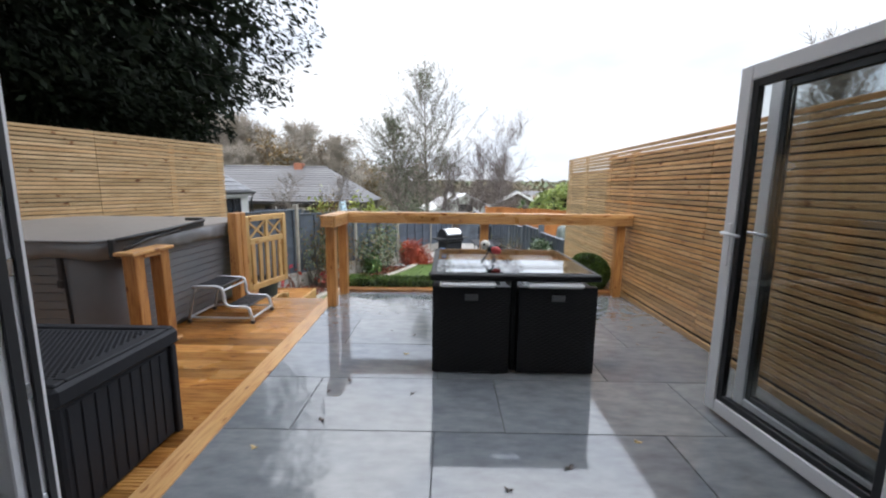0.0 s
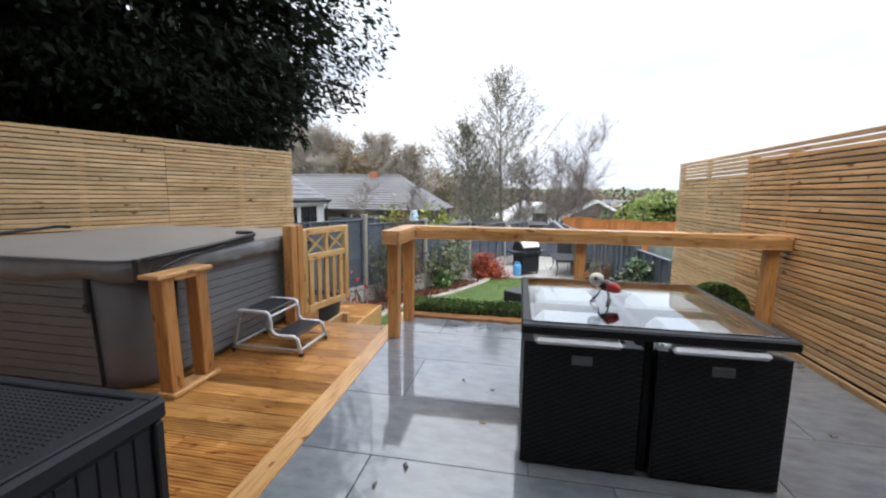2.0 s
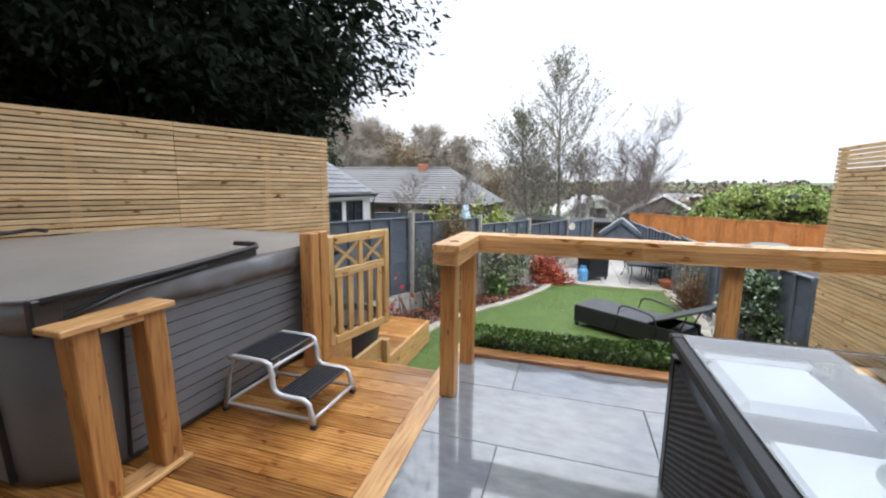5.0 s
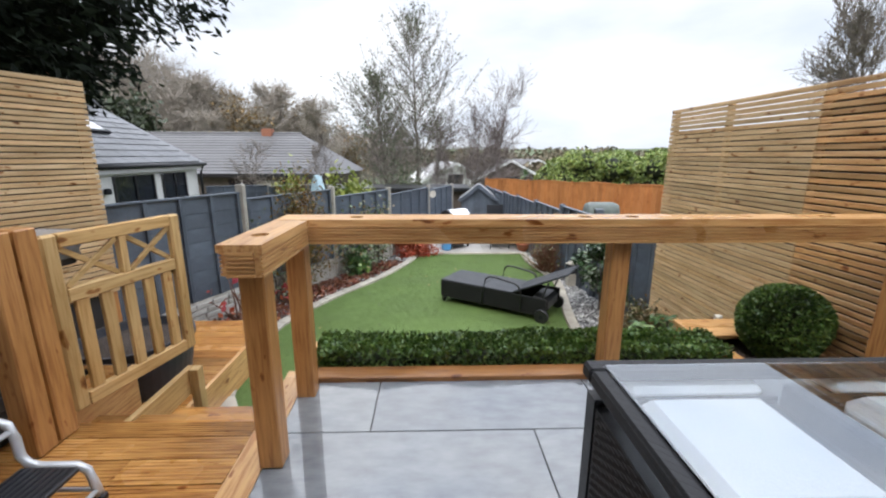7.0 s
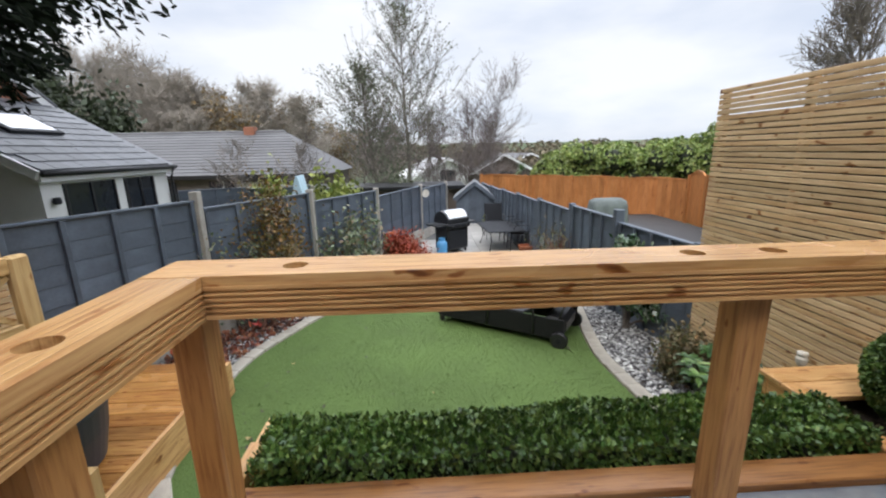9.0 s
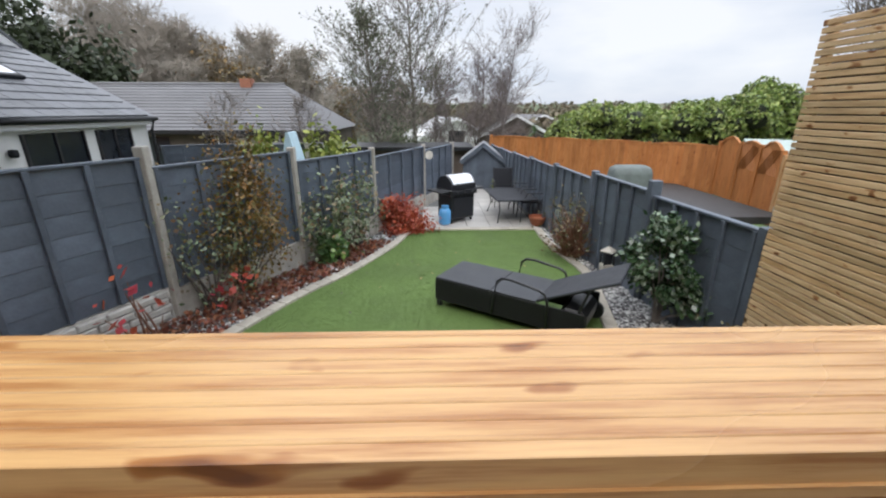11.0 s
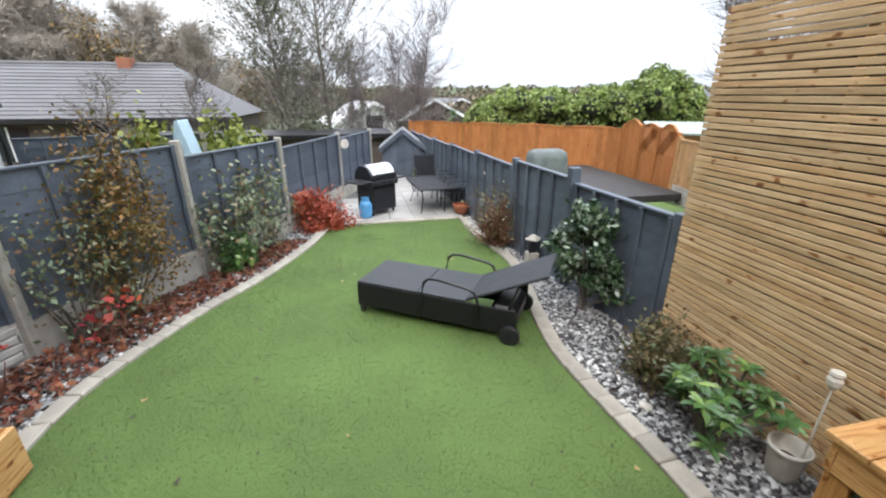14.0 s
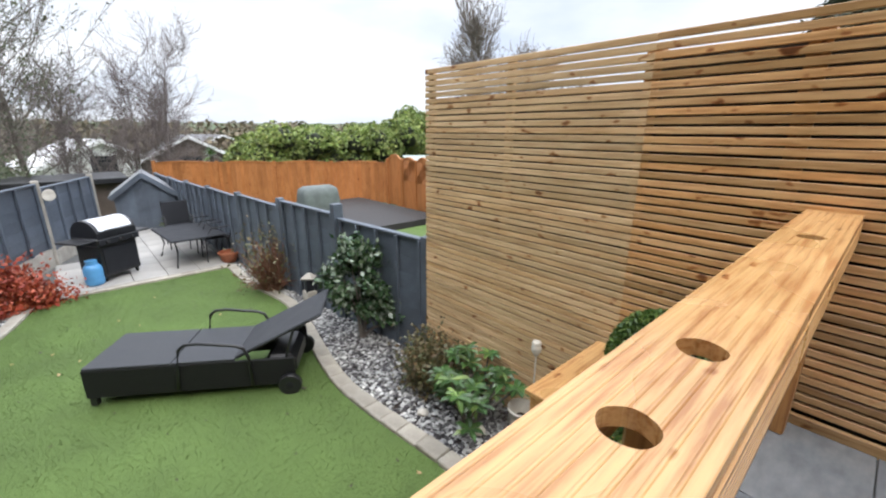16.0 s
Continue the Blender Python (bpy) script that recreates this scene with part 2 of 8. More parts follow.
M_CHROME = plain("brushed_steel", (0.62, 0.63, 0.64), 0.25, metal=0.9, vary=0.06, bump=0.03)
M_ROOF = plain("grey_roof_tile", (0.14, 0.146, 0.158), 0.45, vary=0.3, scale=2, fine=30, bump=0.3, per_piece=0.25)
M_ROOF_FAR = plain("far_roof_tile", (0.112, 0.11, 0.113), 0.6, vary=0.18, scale=0.8, fine=12, bump=0.3, per_piece=0.15)
M_GRASS_FAR = plain("rough_grass", (0.07, 0.10, 0.035), 0.9, vary=0.4, scale=0.1, fine=2, bump=0.5)
M_BARK = plain("bark", (0.10, 0.085, 0.07), 0.85, vary=0.35, scale=2, fine=20, bump=0.6, dist=0.02)
M_TWIG = plain("twigs", (0.17, 0.145, 0.125), 0.85, vary=0.25, scale=2, fine=20, bump=0.0)
M_TWIG_MAUVE = plain("mauve_twigs", (0.16, 0.13, 0.125), 0.85, vary=0.25, scale=2, fine=20, bump=0.0)
# Lighter than M_TWIG: distance haze over the woodland is put into the colour.
M_TWIG_HAZED = plain("pale_twigs", (0.33, 0.29, 0.245), 0.85, vary=0.25, scale=2, fine=20, bump=0.0)


# ---- building helpers ----
def box_bm(x0, x1, y0, y1, z0, z1, bevel=0.0, bm=None):
    bm = bm or bmesh.new()
    r = bmesh.ops.create_cube(bm, size=1)
    for v in r["verts"]:
        v.co = Vector((x0 + (v.co.x + 0.5) * (x1 - x0), y0 + (v.co.y + 0.5) * (y1 - y0), z0 + (v.co.z + 0.5) * (z1 - z0)))
    if bevel:
        es = list({e for v in r["verts"] for e in v.link_edges})
        bmesh.ops.bevel(bm, geom=es, offset=bevel, segments=1, affect="EDGES", profile=0.5)
    return bm


def add_box(bm, x0, x1, y0, y1, z0, z1, bevel=0.0, m=None):
    b2 = box_bm(x0, x1, y0, y1, z0, z1, bevel)
    if m is not None:
        bmesh.ops.transform(b2, matrix=m, verts=b2.verts)
    me = bpy.data.meshes.new("tmp")
    b2.to_mesh(me)
    b2.free()
    bm.from_mesh(me)
    bpy.data.meshes.remove(me)
    return bm


def tube_bm(points, radius, seg=8, bm=None, taper=None, caps=True):
    """A round bar along points."""
    bm = bm or bmesh.new()
    pts = [Vector(p) for p in points]
    rings = []
    for i, p in enumerate(pts):
        d = (pts[min(i + 1, len(pts) - 1)] - pts[max(i - 1, 0)]).normalized()
        a = d.orthogonal().normalized() if abs(d.z) > 0.95 else d.cross(Vector((0, 0, 1))).normalized()
        b = d.cross(a)
        r = radius if taper is None else radius * taper[i]
        rings.append([bm.verts.new(p + a * (r * math.cos(2 * math.pi * k / seg)) + b * (r * math.sin(2 * math.pi * k / seg))) for k in range(seg)])
    for r0, r1 in zip(rings, rings[1:]):
        for k in range(seg):
            bm.faces.new((r0[k], r0[(k + 1) % seg], r1[(k + 1) % seg], r1[k]))
    if caps:
        bm.faces.new(rings[0][::-1])
        bm.faces.new(rings[-1])
    return bm


def lathe_bm(profile, seg=20, bm=None, centre=(0, 0)):
    bm = bm or bmesh.new()
    rings = []
    for r, z in profile:
        rings.append([bm.verts.new((centre[0] + r * math.cos(2 * math.pi * k / seg), centre[1] + r * math.sin(2 * math.pi * k / seg), z)) for k in range(seg)])
    for r0, r1 in zip(rings, rings[1:]):
        for k in range(seg):
            bm.faces.new((r0[k], r0[(k + 1) % seg], r1[(k + 1) % seg], r1[k]))
    if profile[0][0] > 0.001:
        bm.faces.new(rings[0][::-1])
    if profile[-1][0] > 0.001:
        bm.faces.new(rings[-1])
    return bm


def prism_bm(outline, y0, y1, bm=None, m=None):
    """A solid whose section in x, z is the outline, from y0 to y1."""
    bm = bm or bmesh.new()
    a = [bm.verts.new((x, y0, z)) for x, z in outline]
    b = [bm.verts.new((x, y1, z)) for x, z in outline]
    n = len(outline)
    bm.faces.new(a)
    bm.faces.new(b[::-1])
    for i in range(n):
        bm.faces.new((a[(i + 1) % n], a[i], b[i], b[(i + 1) % n]))
    bmesh.ops.recalc_face_normals(bm, faces=bm.faces)
    if m is not None:
        bmesh.ops.transform(bm, matrix=m, verts=bm.verts)
    return bm


def mesh_of(name, bm, mat, smooth=False):
    me = bpy.data.meshes.new(name)
    bmesh.ops.recalc_face_normals(bm, faces=bm.faces)
    bm.to_mesh(me)
    bm.free()
    for x in mat if isinstance(mat, (list, tuple)) else [mat]:
        me.materials.append(x)
    if smooth:
        me.polygons.foreach_set("use_smooth", [True] * len(me.polygons))
    return me


def part(name, bm, mat, parent, label="", smooth=False):
    ob = new(name, mesh_of(name, bm, mat, smooth))
    ob.parent = parent
    return tagged(ob, label)


def thing(name, label, category, group="", at=(0, 0, 0), turn=0.0, kind=""):
    ob = new(name)
    ob.empty_display_size = 0.1
    ob.matrix_basis = pose(*at, 0, 0, turn)
    return tagged(ob, label, category, group, kind)


def solid(name, bm, mat, label, category, group="", kind="", smooth=False):
    return tagged(new(name, mesh_of(name, bm, mat, smooth)), label, category, group, kind)


def piece(name, me, parent, m):
    ob = new(name, me)
    ob.parent = parent
    ob.matrix_basis = m
    return ob


def soup(name, verts, faces, mat, smooth=False):
    me = bpy.data.meshes.new(name)
    me.from_pydata(verts, [], faces)
    me.materials.append(mat)
    if smooth:
        me.polygons.foreach_set("use_smooth", [True] * len(me.polygons))
    return me


def leaves(name, centres, size, mat, rng, droop=0.3, long=1.6, normals=None):
    """Many small folded leaves at the given centres."""
    c = np.asarray(centres, float)
    n = len(c)
    d = rng.normal(size=(n, 3)) if normals is None else normals + rng.normal(size=(n, 3)) * 0.6
    d[:, 2] -= droop
    d /= np.linalg.norm(d, axis=1)[:, None] + 1e-9
    s = np.cross(d, rng.normal(size=(n, 3)))
    s /= np.linalg.norm(s, axis=1)[:, None] + 1e-9
    k = (size * rng.uniform(0.6, 1.4, n))[:, None]
    v = np.stack([c - d * k * long / 2, c + s * k * 0.5, c + d * k * long / 2, c - s * k * 0.5], 1).reshape(-1, 3)
    f = np.arange(4 * n).reshape(-1, 4)
    return soup(name, v.tolist(), f.tolist(), mat)


def lawn_z(y):
    return -0.86 - 0.028 * (y - 7.5)


# ---- the ground, one sheet to the horizon ----
def ground_height(x, y):
    d = math.hypot(x, y)
    z = -1.25 - 0.035 * max(0, y - 12) if y < 60 else -2.93
    if d > 90:
        z += (d - 90) * 0.02
    return z


def build_ground():
    bm = bmesh.new()
    xs = [-900, -500, -300, -200, -120, -80, -50, -30, -20, -12, -8, -4, 0, 4, 8, 12, 20, 30, 50, 80, 120, 200, 300, 500, 900]
    ys = [-300, -100, -40, -15, -5, 0, 5, 9, 12, 15, 18, 22, 27, 33, 40, 50, 60, 80, 110, 150, 210, 300, 450, 900]
    grid = [[bm.verts.new((x, y, ground_height(x, y))) for x in xs] for y in ys]
    for r0, r1 in zip(grid, grid[1:]):
        for i in range(len(xs) - 1):
            bm.faces.new((r0[i], r0[i + 1], r1[i + 1], r1[i]))
    solid("ground", bm, M_GRASS_FAR, "rough grass and earth reaching to the horizon", "ground", kind="structure", smooth=True)


build_ground()

# ---- the house: room behind the folding door ----
WALL_Y = 1.62
DOOR_X0, DOOR_X1 = -0.937, 2.02


def build_house():
    y0, y1 = WALL_Y - 0.3, WALL_Y
    bm = box_bm(-6.0, DOOR_X0 - 0.07, y0, y1, -1.2, 3.2)
    solid("wall_left_of_door", bm, M_RENDER, "white rendered house wall beside the folding door", "wall", kind="structure")
    bm = box_bm(DOOR_X1 + 0.07, 3.4, y0, y1, -1.2, 3.2)
    solid("wall_right_of_door", bm, M_RENDER, "white rendered house wall beside the folding door", "wall", kind="structure")
    bm = box_bm(DOOR_X0 - 0.07, DOOR_X1 + 0.07, y0, y1, 2.17, 3.2)
    solid("wall_above_door", bm, M_RENDER, "white rendered wall above the folding door", "wall", kind="structure")
    bm = box_bm(-6.0, 3.4, -4.0, y0 - 0.002, -0.25, -0.01)
    solid("floor", bm, M_FLOOR_IN, "grey tiled floor of the room", "floor", kind="structure")
    solid("wall_west", box_bm(-2.6, -2.45, -4, y0, 0, 2.5), M_PLASTER, "pale plastered room wall", "wall", kind="structure")
    solid("wall_east", box_bm(3.0, 3.15, -4, y0, 0, 2.5), M_PLASTER, "pale plastered room wall", "wall", kind="structure")
    solid("wall_south", box_bm(-2.6, 3.15, -4.15, -4.0, 0, 2.5), M_PLASTER, "pale plastered room wall", "wall", kind="structure")
    solid("ceiling", box_bm(-2.6, 3.15, -4.1, y0, 2.5, 2.65), M_PLASTER, "plain white room ceiling", "ceiling", kind="structure")
    bm = prism_bm([(-6.3, 3.1), (3.7, 3.1), (3.7, 3.25), (-1.3, 5.6), (-6.3, 3.25)], -5, 2.0)
    solid("house_roof", bm, M_ROOF, "grey tiled roof over the house", "roof", kind="structure")


def build_door_frame():
    fr = thing("door_frame", "white aluminium frame of the folding glass door", "door frame", kind="structure")
    y0, y1 = WALL_Y - 0.16, WALL_Y - 0.03
    for n, b in (("jamb", (DOOR_X0 - 0.068, DOOR_X0, y0, y1, 0.0, 2.168)), ("jamb", (DOOR_X1, DOOR_X1 + 0.068, y0, y1, 0.0, 2.168)),
                 ("head", (DOOR_X0, DOOR_X1, y0, y1, 2.1, 2.168)), ("threshold", (DOOR_X0, DOOR_X1, y0, y1 + 0.05, -0.009, 0.018))):
        part(n, box_bm(*b, 0.004), M_WHITE, fr)
    part("seal", box_bm(DOOR_X0 + 0.001, DOOR_X0 + 0.012, y0 + 0.03, y0 + 0.06, 0.02, 2.09), M_SEAL, fr)
    part("seal", box_bm(DOOR_X0 + 0.001, DOOR_X0 + 0.012, y0 + 0.085, y0 + 0.105, 0.02, 2.09), M_SEAL, fr)
    for z in (0.25, 0.62, 1.0, 1.4, 1.8):
        part("latch_plate", box_bm(DOOR_X0 + 0.001, DOOR_X0 + 0.006, y0 + 0.062, y0 + 0.083, z, z + 0.05, 0.001), M_CHROME, fr)


def door_leaf(at, turn, handle):
    """A glazed leaf, 0.96 m wide along its own x, hinge at the origin."""
    d = thing("folding_door_leaf", "open white framed folding glass door leaf with black seals", "door", "folding door leaves", at, turn)
    w, h, t, f = 0.96, 1.885, 0.065, 0.075
    for n, b in (("stile", (0, f, -t / 2, t / 2, 0.03, h)), ("stile", (w - f, w, -t / 2, t / 2, 0.03, h)),
                 ("rail", (f, w - f, -t / 2, t / 2, 0.03, 0.03 + f)), ("rail", (f, w - f, -t / 2, t / 2, h - f, h))):
        part(n, box_bm(*b, 0.005), M_WHITE, d)
    g = 0.035
    for n, b in (("seal", (f, f + g, -t / 2 + 0.008, t / 2 - 0.008, 0.03 + f, h - f)), ("seal", (w - f - g, w - f, -t / 2 + 0.008, t / 2 - 0.008, 0.03 + f, h - f)),
                 ("seal", (f + g, w - f - g, -t / 2 + 0.008, t / 2 - 0.008, 0.03 + f, 0.03 + f + g)), ("seal", (f + g, w - f - g, -t / 2 + 0.008, t / 2 - 0.008, h - f - g, h - f))):
        part(n, box_bm(*b, 0.003), M_SEAL, d, "black rubber glazing seal")
    pane = part("pane", box_bm(f + g, w - f - g, -0.012, 0.012, 0.03 + f + g, h - f - g), M_GLASS, d, "clear double glazed pane")
    pane.visible_shadow = False
    if handle:
        for s in (-1, 1):
            part("handle_plate", box_bm(w - 0.058, w - 0.026, s * (t / 2) - 0.006, s * (t / 2) + 0.006, 0.86, 1.09, 0.003), M_WHITE, d)
            lv = tube_bm([(w - 0.042, s * t / 2, 1.04), (w - 0.042, s * (t / 2 + 0.045), 1.04), (w - 0.06, s * (t / 2 + 0.055), 1.04), (w - 0.17, s * (t / 2 + 0.055), 1.035)], 0.009, 8)
            part("handle", lv, M_CHROME if s < 0 else M_WHITE, d, smooth=True)
    return d


build_house()
build_door_frame()
door_leaf((1.955, WALL_Y + 0.06, 0), 95.5, True)
door_leaf((2.09, WALL_Y + 0.06, 0), 93.0, False)

# ---- patio, sleepers, deck ----
PATIO_X0, PATIO_X1, PATIO_Y1 = -0.945, 2.40, 5.20
FENCE_X = 2.43


def build_patio_base():
    solid("patio_bed", box_bm(PATIO_X0 + 0.001, PATIO_X1, WALL_Y + 0.003, PATIO_Y1 + 0.0015, -1.3, -0.012), M_GROUT, "dark mortar bed and joints under the patio slabs", "patio", kind="structure")
    s = solid("patio_sleeper", box_bm(PATIO_X0 + 0.003, PATIO_X1, PATIO_Y1 + 0.002, PATIO_Y1 + 0.125, -0.5, 0.03, 0.006), M_SLEEPER, "orange-brown wet timber sleeper edging the patio", "edging", kind="structure")
    solid("fence_kickboard", box_bm(PATIO_X1 + 0.002, FENCE_X - 0.004, WALL_Y + 0.01, PATIO_Y1 + 0.12, -0.1, 0.045, 0.004), M_SLAT, "narrow timber board along the fence foot", "trim", kind="structure")


def build_deck_base():
    bm = bmesh.new()
    vs = [(-5.75, WALL_Y + 0.004), (PATIO_X0 - 0.002, WALL_Y + 0.004), (PATIO_X0 - 0.002, 4.86), (-2.12, 4.86), (-2.12, 5.5), (-3.95, 5.5)]
    lo, hi = [bm.verts.new((x, y, -1.25)) for x, y in vs], [bm.verts.new((x, y, -0.03)) for x, y in vs]
    bm.faces.new(hi)
    bm.faces.new(lo[::-1])
    for i in range(len(vs)):
        j = (i + 1) % len(vs)
        bm.faces.new((lo[i], lo[j], hi[j], hi[i]))
    solid("deck_base", bm, M_SOIL, "dark framing under the timber deck", "deck", kind="structure")
    bm = prism_bm([(-0.95, WALL_Y + 0.01), (-0.822, WALL_Y + 0.01), (-0.948, 5.32), (-1.07, 5.32)], -0.2, 0.006, m=Matrix(((1, 0, 0, 0), (0, 0, 1, 0), (0, 1, 0, 0), (0, 0, 0, 1))))
    solid("deck_edge_board", bm, M_RAIL_Y, "wet timber board edging the deck", "edging", kind="structure")


build_patio_base()
build_deck_base()


# ---- slatted fences ----
def fill_slats(fence, spans, z0, z1, mat, pitch, gap, thick, side, rng, jitter=0.0015, skip=None):
    """Slats for the spans, one mesh for each length, each slat an object of its own. side: which way the face looks."""
    n = int(round((z1 - z0) / pitch))
    for y0, y1 in spans:
        me = mesh_of("slat", box_bm(-thick / 2, thick / 2, 0, y1 - y0 - 0.0005, 0, pitch - gap, 0.0025), mat)
        for i in range(n):
            z = z1 - (i + 1) * pitch + gap
            ds = rng.uniform(-jitter, jitter)
            if skip and skip(y0, i):
                continue
            piece("slat", me, fence, pose(rng.uniform(-0.002, 0.002), y0, z + ds, 0.0, rng.uniform(-1.2, 1.2), 0) @ pose(0, 0, 0, rng.uniform(-0.05, 0.05), 0, 0))


RNG = random.Random(5)
right_fence = thing("fence_right", "tall wet golden timber fence of narrow horizontal slats", "fence", at=(FENCE_X, WALL_Y + 0.01, 0), kind="structure")
left_a, left_b = (-5.62, 1.30), (-3.245, 6.95)
ld = Vector((left_b[0] - left_a[0], left_b[1] - left_a[1], 0))
left_fence = thing("fence_left", "tall pale timber fence of narrow horizontal slats behind the hot tub", "fence", at=(*left_a, 0), turn=math.degrees(math.atan2(-ld.x, ld.y)), kind="structure")
R_SPLIT, R_END = 5.88 - WALL_Y, 7.66 - WALL_Y


def build_fence_posts():
    for y in (0.05, 1.85, 3.6, R_SPLIT - 0.02):
        part("post", box_bm(0.034, 0.115, y, y + 0.075, -1.2, 1.68), M_POST, right_fence)
    for y in (R_SPLIT + 0.9, R_END - 0.07):
        part("batten", box_bm(0.012, 0.05, y, y + 0.05, -0.95, 1.735), M_SLAT, right_fence)
    # Added black boards: their colour supplies the shade seen in the slat gaps.
    part("backing_board", box_bm(0.05, 0.07, 0, R_SPLIT, -1.1, 1.66), M_SEAL, right_fence, "added black board that darkens the gaps between the slats")
    part("backing_board", box_bm(0.052, 0.07, R_SPLIT + 0.002, R_END - 0.02, -1.1, 1.49), M_SEAL, right_fence, "added black board that darkens the gaps between the slats")
    ln = ld.length
    for y in (0.05, 1.8, 3.6, 5.3, ln - 0.08):
        part("post", box_bm(-0.115, -0.034, y, y + 0.075, -1.2, 1.80), M_POST, left_fence)
    # Added here too, so the left fence's gaps read dark.
    part("backing_board", box_bm(-0.07, -0.05, 0, ln - 0.05, -1.1, 1.8), M_SEAL, left_fence, "added black board that darkens the gaps between the slats")


build_fence_posts()


# ---- the railing ----
def grooved(length, height, depth, cut=0.009, grooves=5):
    """A deck board on edge along x, grooves on its -y face."""
    step = height / (grooves + 1)
    prof = [(0.0, 0.0)]
    for i in range(grooves):
        zc = (i + 1) * step
        prof += [(0.0, zc - step * 0.30), (cut, zc - step * 0.16), (cut, zc + step * 0.16), (0.0, zc + step * 0.30)]
    prof += [(0.0, height), (depth, height), (depth, 0.0)]
    bm = bmesh.new()
    a, b = [bm.verts.new((0, y, zz)) for y, zz in prof], [bm.verts.new((length, y, zz)) for y, zz in prof]
    n = len(prof)
    bm.faces.new(a)
    bm.faces.new(b[::-1])
    for i in range(n):
        bm.faces.new((a[i], a[(i + 1) % n], b[(i + 1) % n], b[i]))
    return bm


def holed_board(x0, x1, y0, y1, z0, z1, holes, r=0.034, seg=36):
    """A board along x with round holes right through it."""
    bm = bmesh.new()
    half = (y1 - y0) / 2
    yc = (y0 + y1) / 2
    edges = [x0]
    for h in sorted(holes):
        edges += [h - 0.06, h + 0.06]
    edges.append(x1)
    for i in range(0, len(edges), 2):
        if edges[i + 1] - edges[i] > 0.001:
            for z, flip in ((z0, True), (z1, False)):
                q = [bm.verts.new((x, y, z)) for x, y in ((edges[i], y0), (edges[i + 1], y0), (edges[i + 1], y1), (edges[i], y1))]
                bm.faces.new(q[::-1] if flip else q)
            for y in (y0, y1):
                bm.faces.new([bm.verts.new(p) for p in ((edges[i], y, z0), (edges[i + 1], y, z0), (edges[i + 1], y, z1), (edges[i], y, z1))])
    for h in sorted(holes):
        rings = []
        for z in (z0, z1):
            inner, outer = [], []
            for k in range(seg):
                a = 2 * math.pi * (k + 0.5) / seg
                c, s = math.cos(a), math.sin(a)
                rr = r * (1 + 0.018 * math.sin(5 * a + h))
                t = min(0.06 / max(abs(c), 1e-6), half / max(abs(s), 1e-6))
                inner.append(bm.verts.new((h + rr * c, yc + rr * s, z)))
                outer.append(bm.verts.new((h + t * c, yc + t * s, z)))
            rings.append((inner, outer))
            for k in range(seg):
                j = (k + 1) % seg
                bm.faces.new((inner[k], outer[k], outer[j], inner[j]))
            for cx, cy in ((1, 1), (-1, 1), (-1, -1), (1, -1)):
                want = Vector((h + cx * 0.06, yc + cy * half, z))
                best = min(range(seg), key=lambda k: (outer[k].co - want).length + (outer[(k + 1) % seg].co - want).length)
                bm.faces.new((outer[best], bm.verts.new(want), outer[(best + 1) % seg]))
        for k in range(seg):
            j = (k + 1) % seg
            bm.faces.new((rings[0][0][k], rings[0][0][j], rings[1][0][j], rings[1][0][k]))
        for y in (y0, y1):
            bm.faces.new([bm.verts.new(p) for p in ((h - 0.06, y, z0), (h + 0.06, y, z0), (h + 0.06, y, z1), (h - 0.06, y, z1))])
    for x in (x0, x1):
        bm.faces.new([bm.verts.new(p) for p in ((x, y0, z0), (x, y1, z0), (x, y1, z1), (x, y0, z1))])
    bmesh.ops.remove_doubles(bm, verts=bm.verts, dist=0.0004)
    return bm


RZ = 0.97


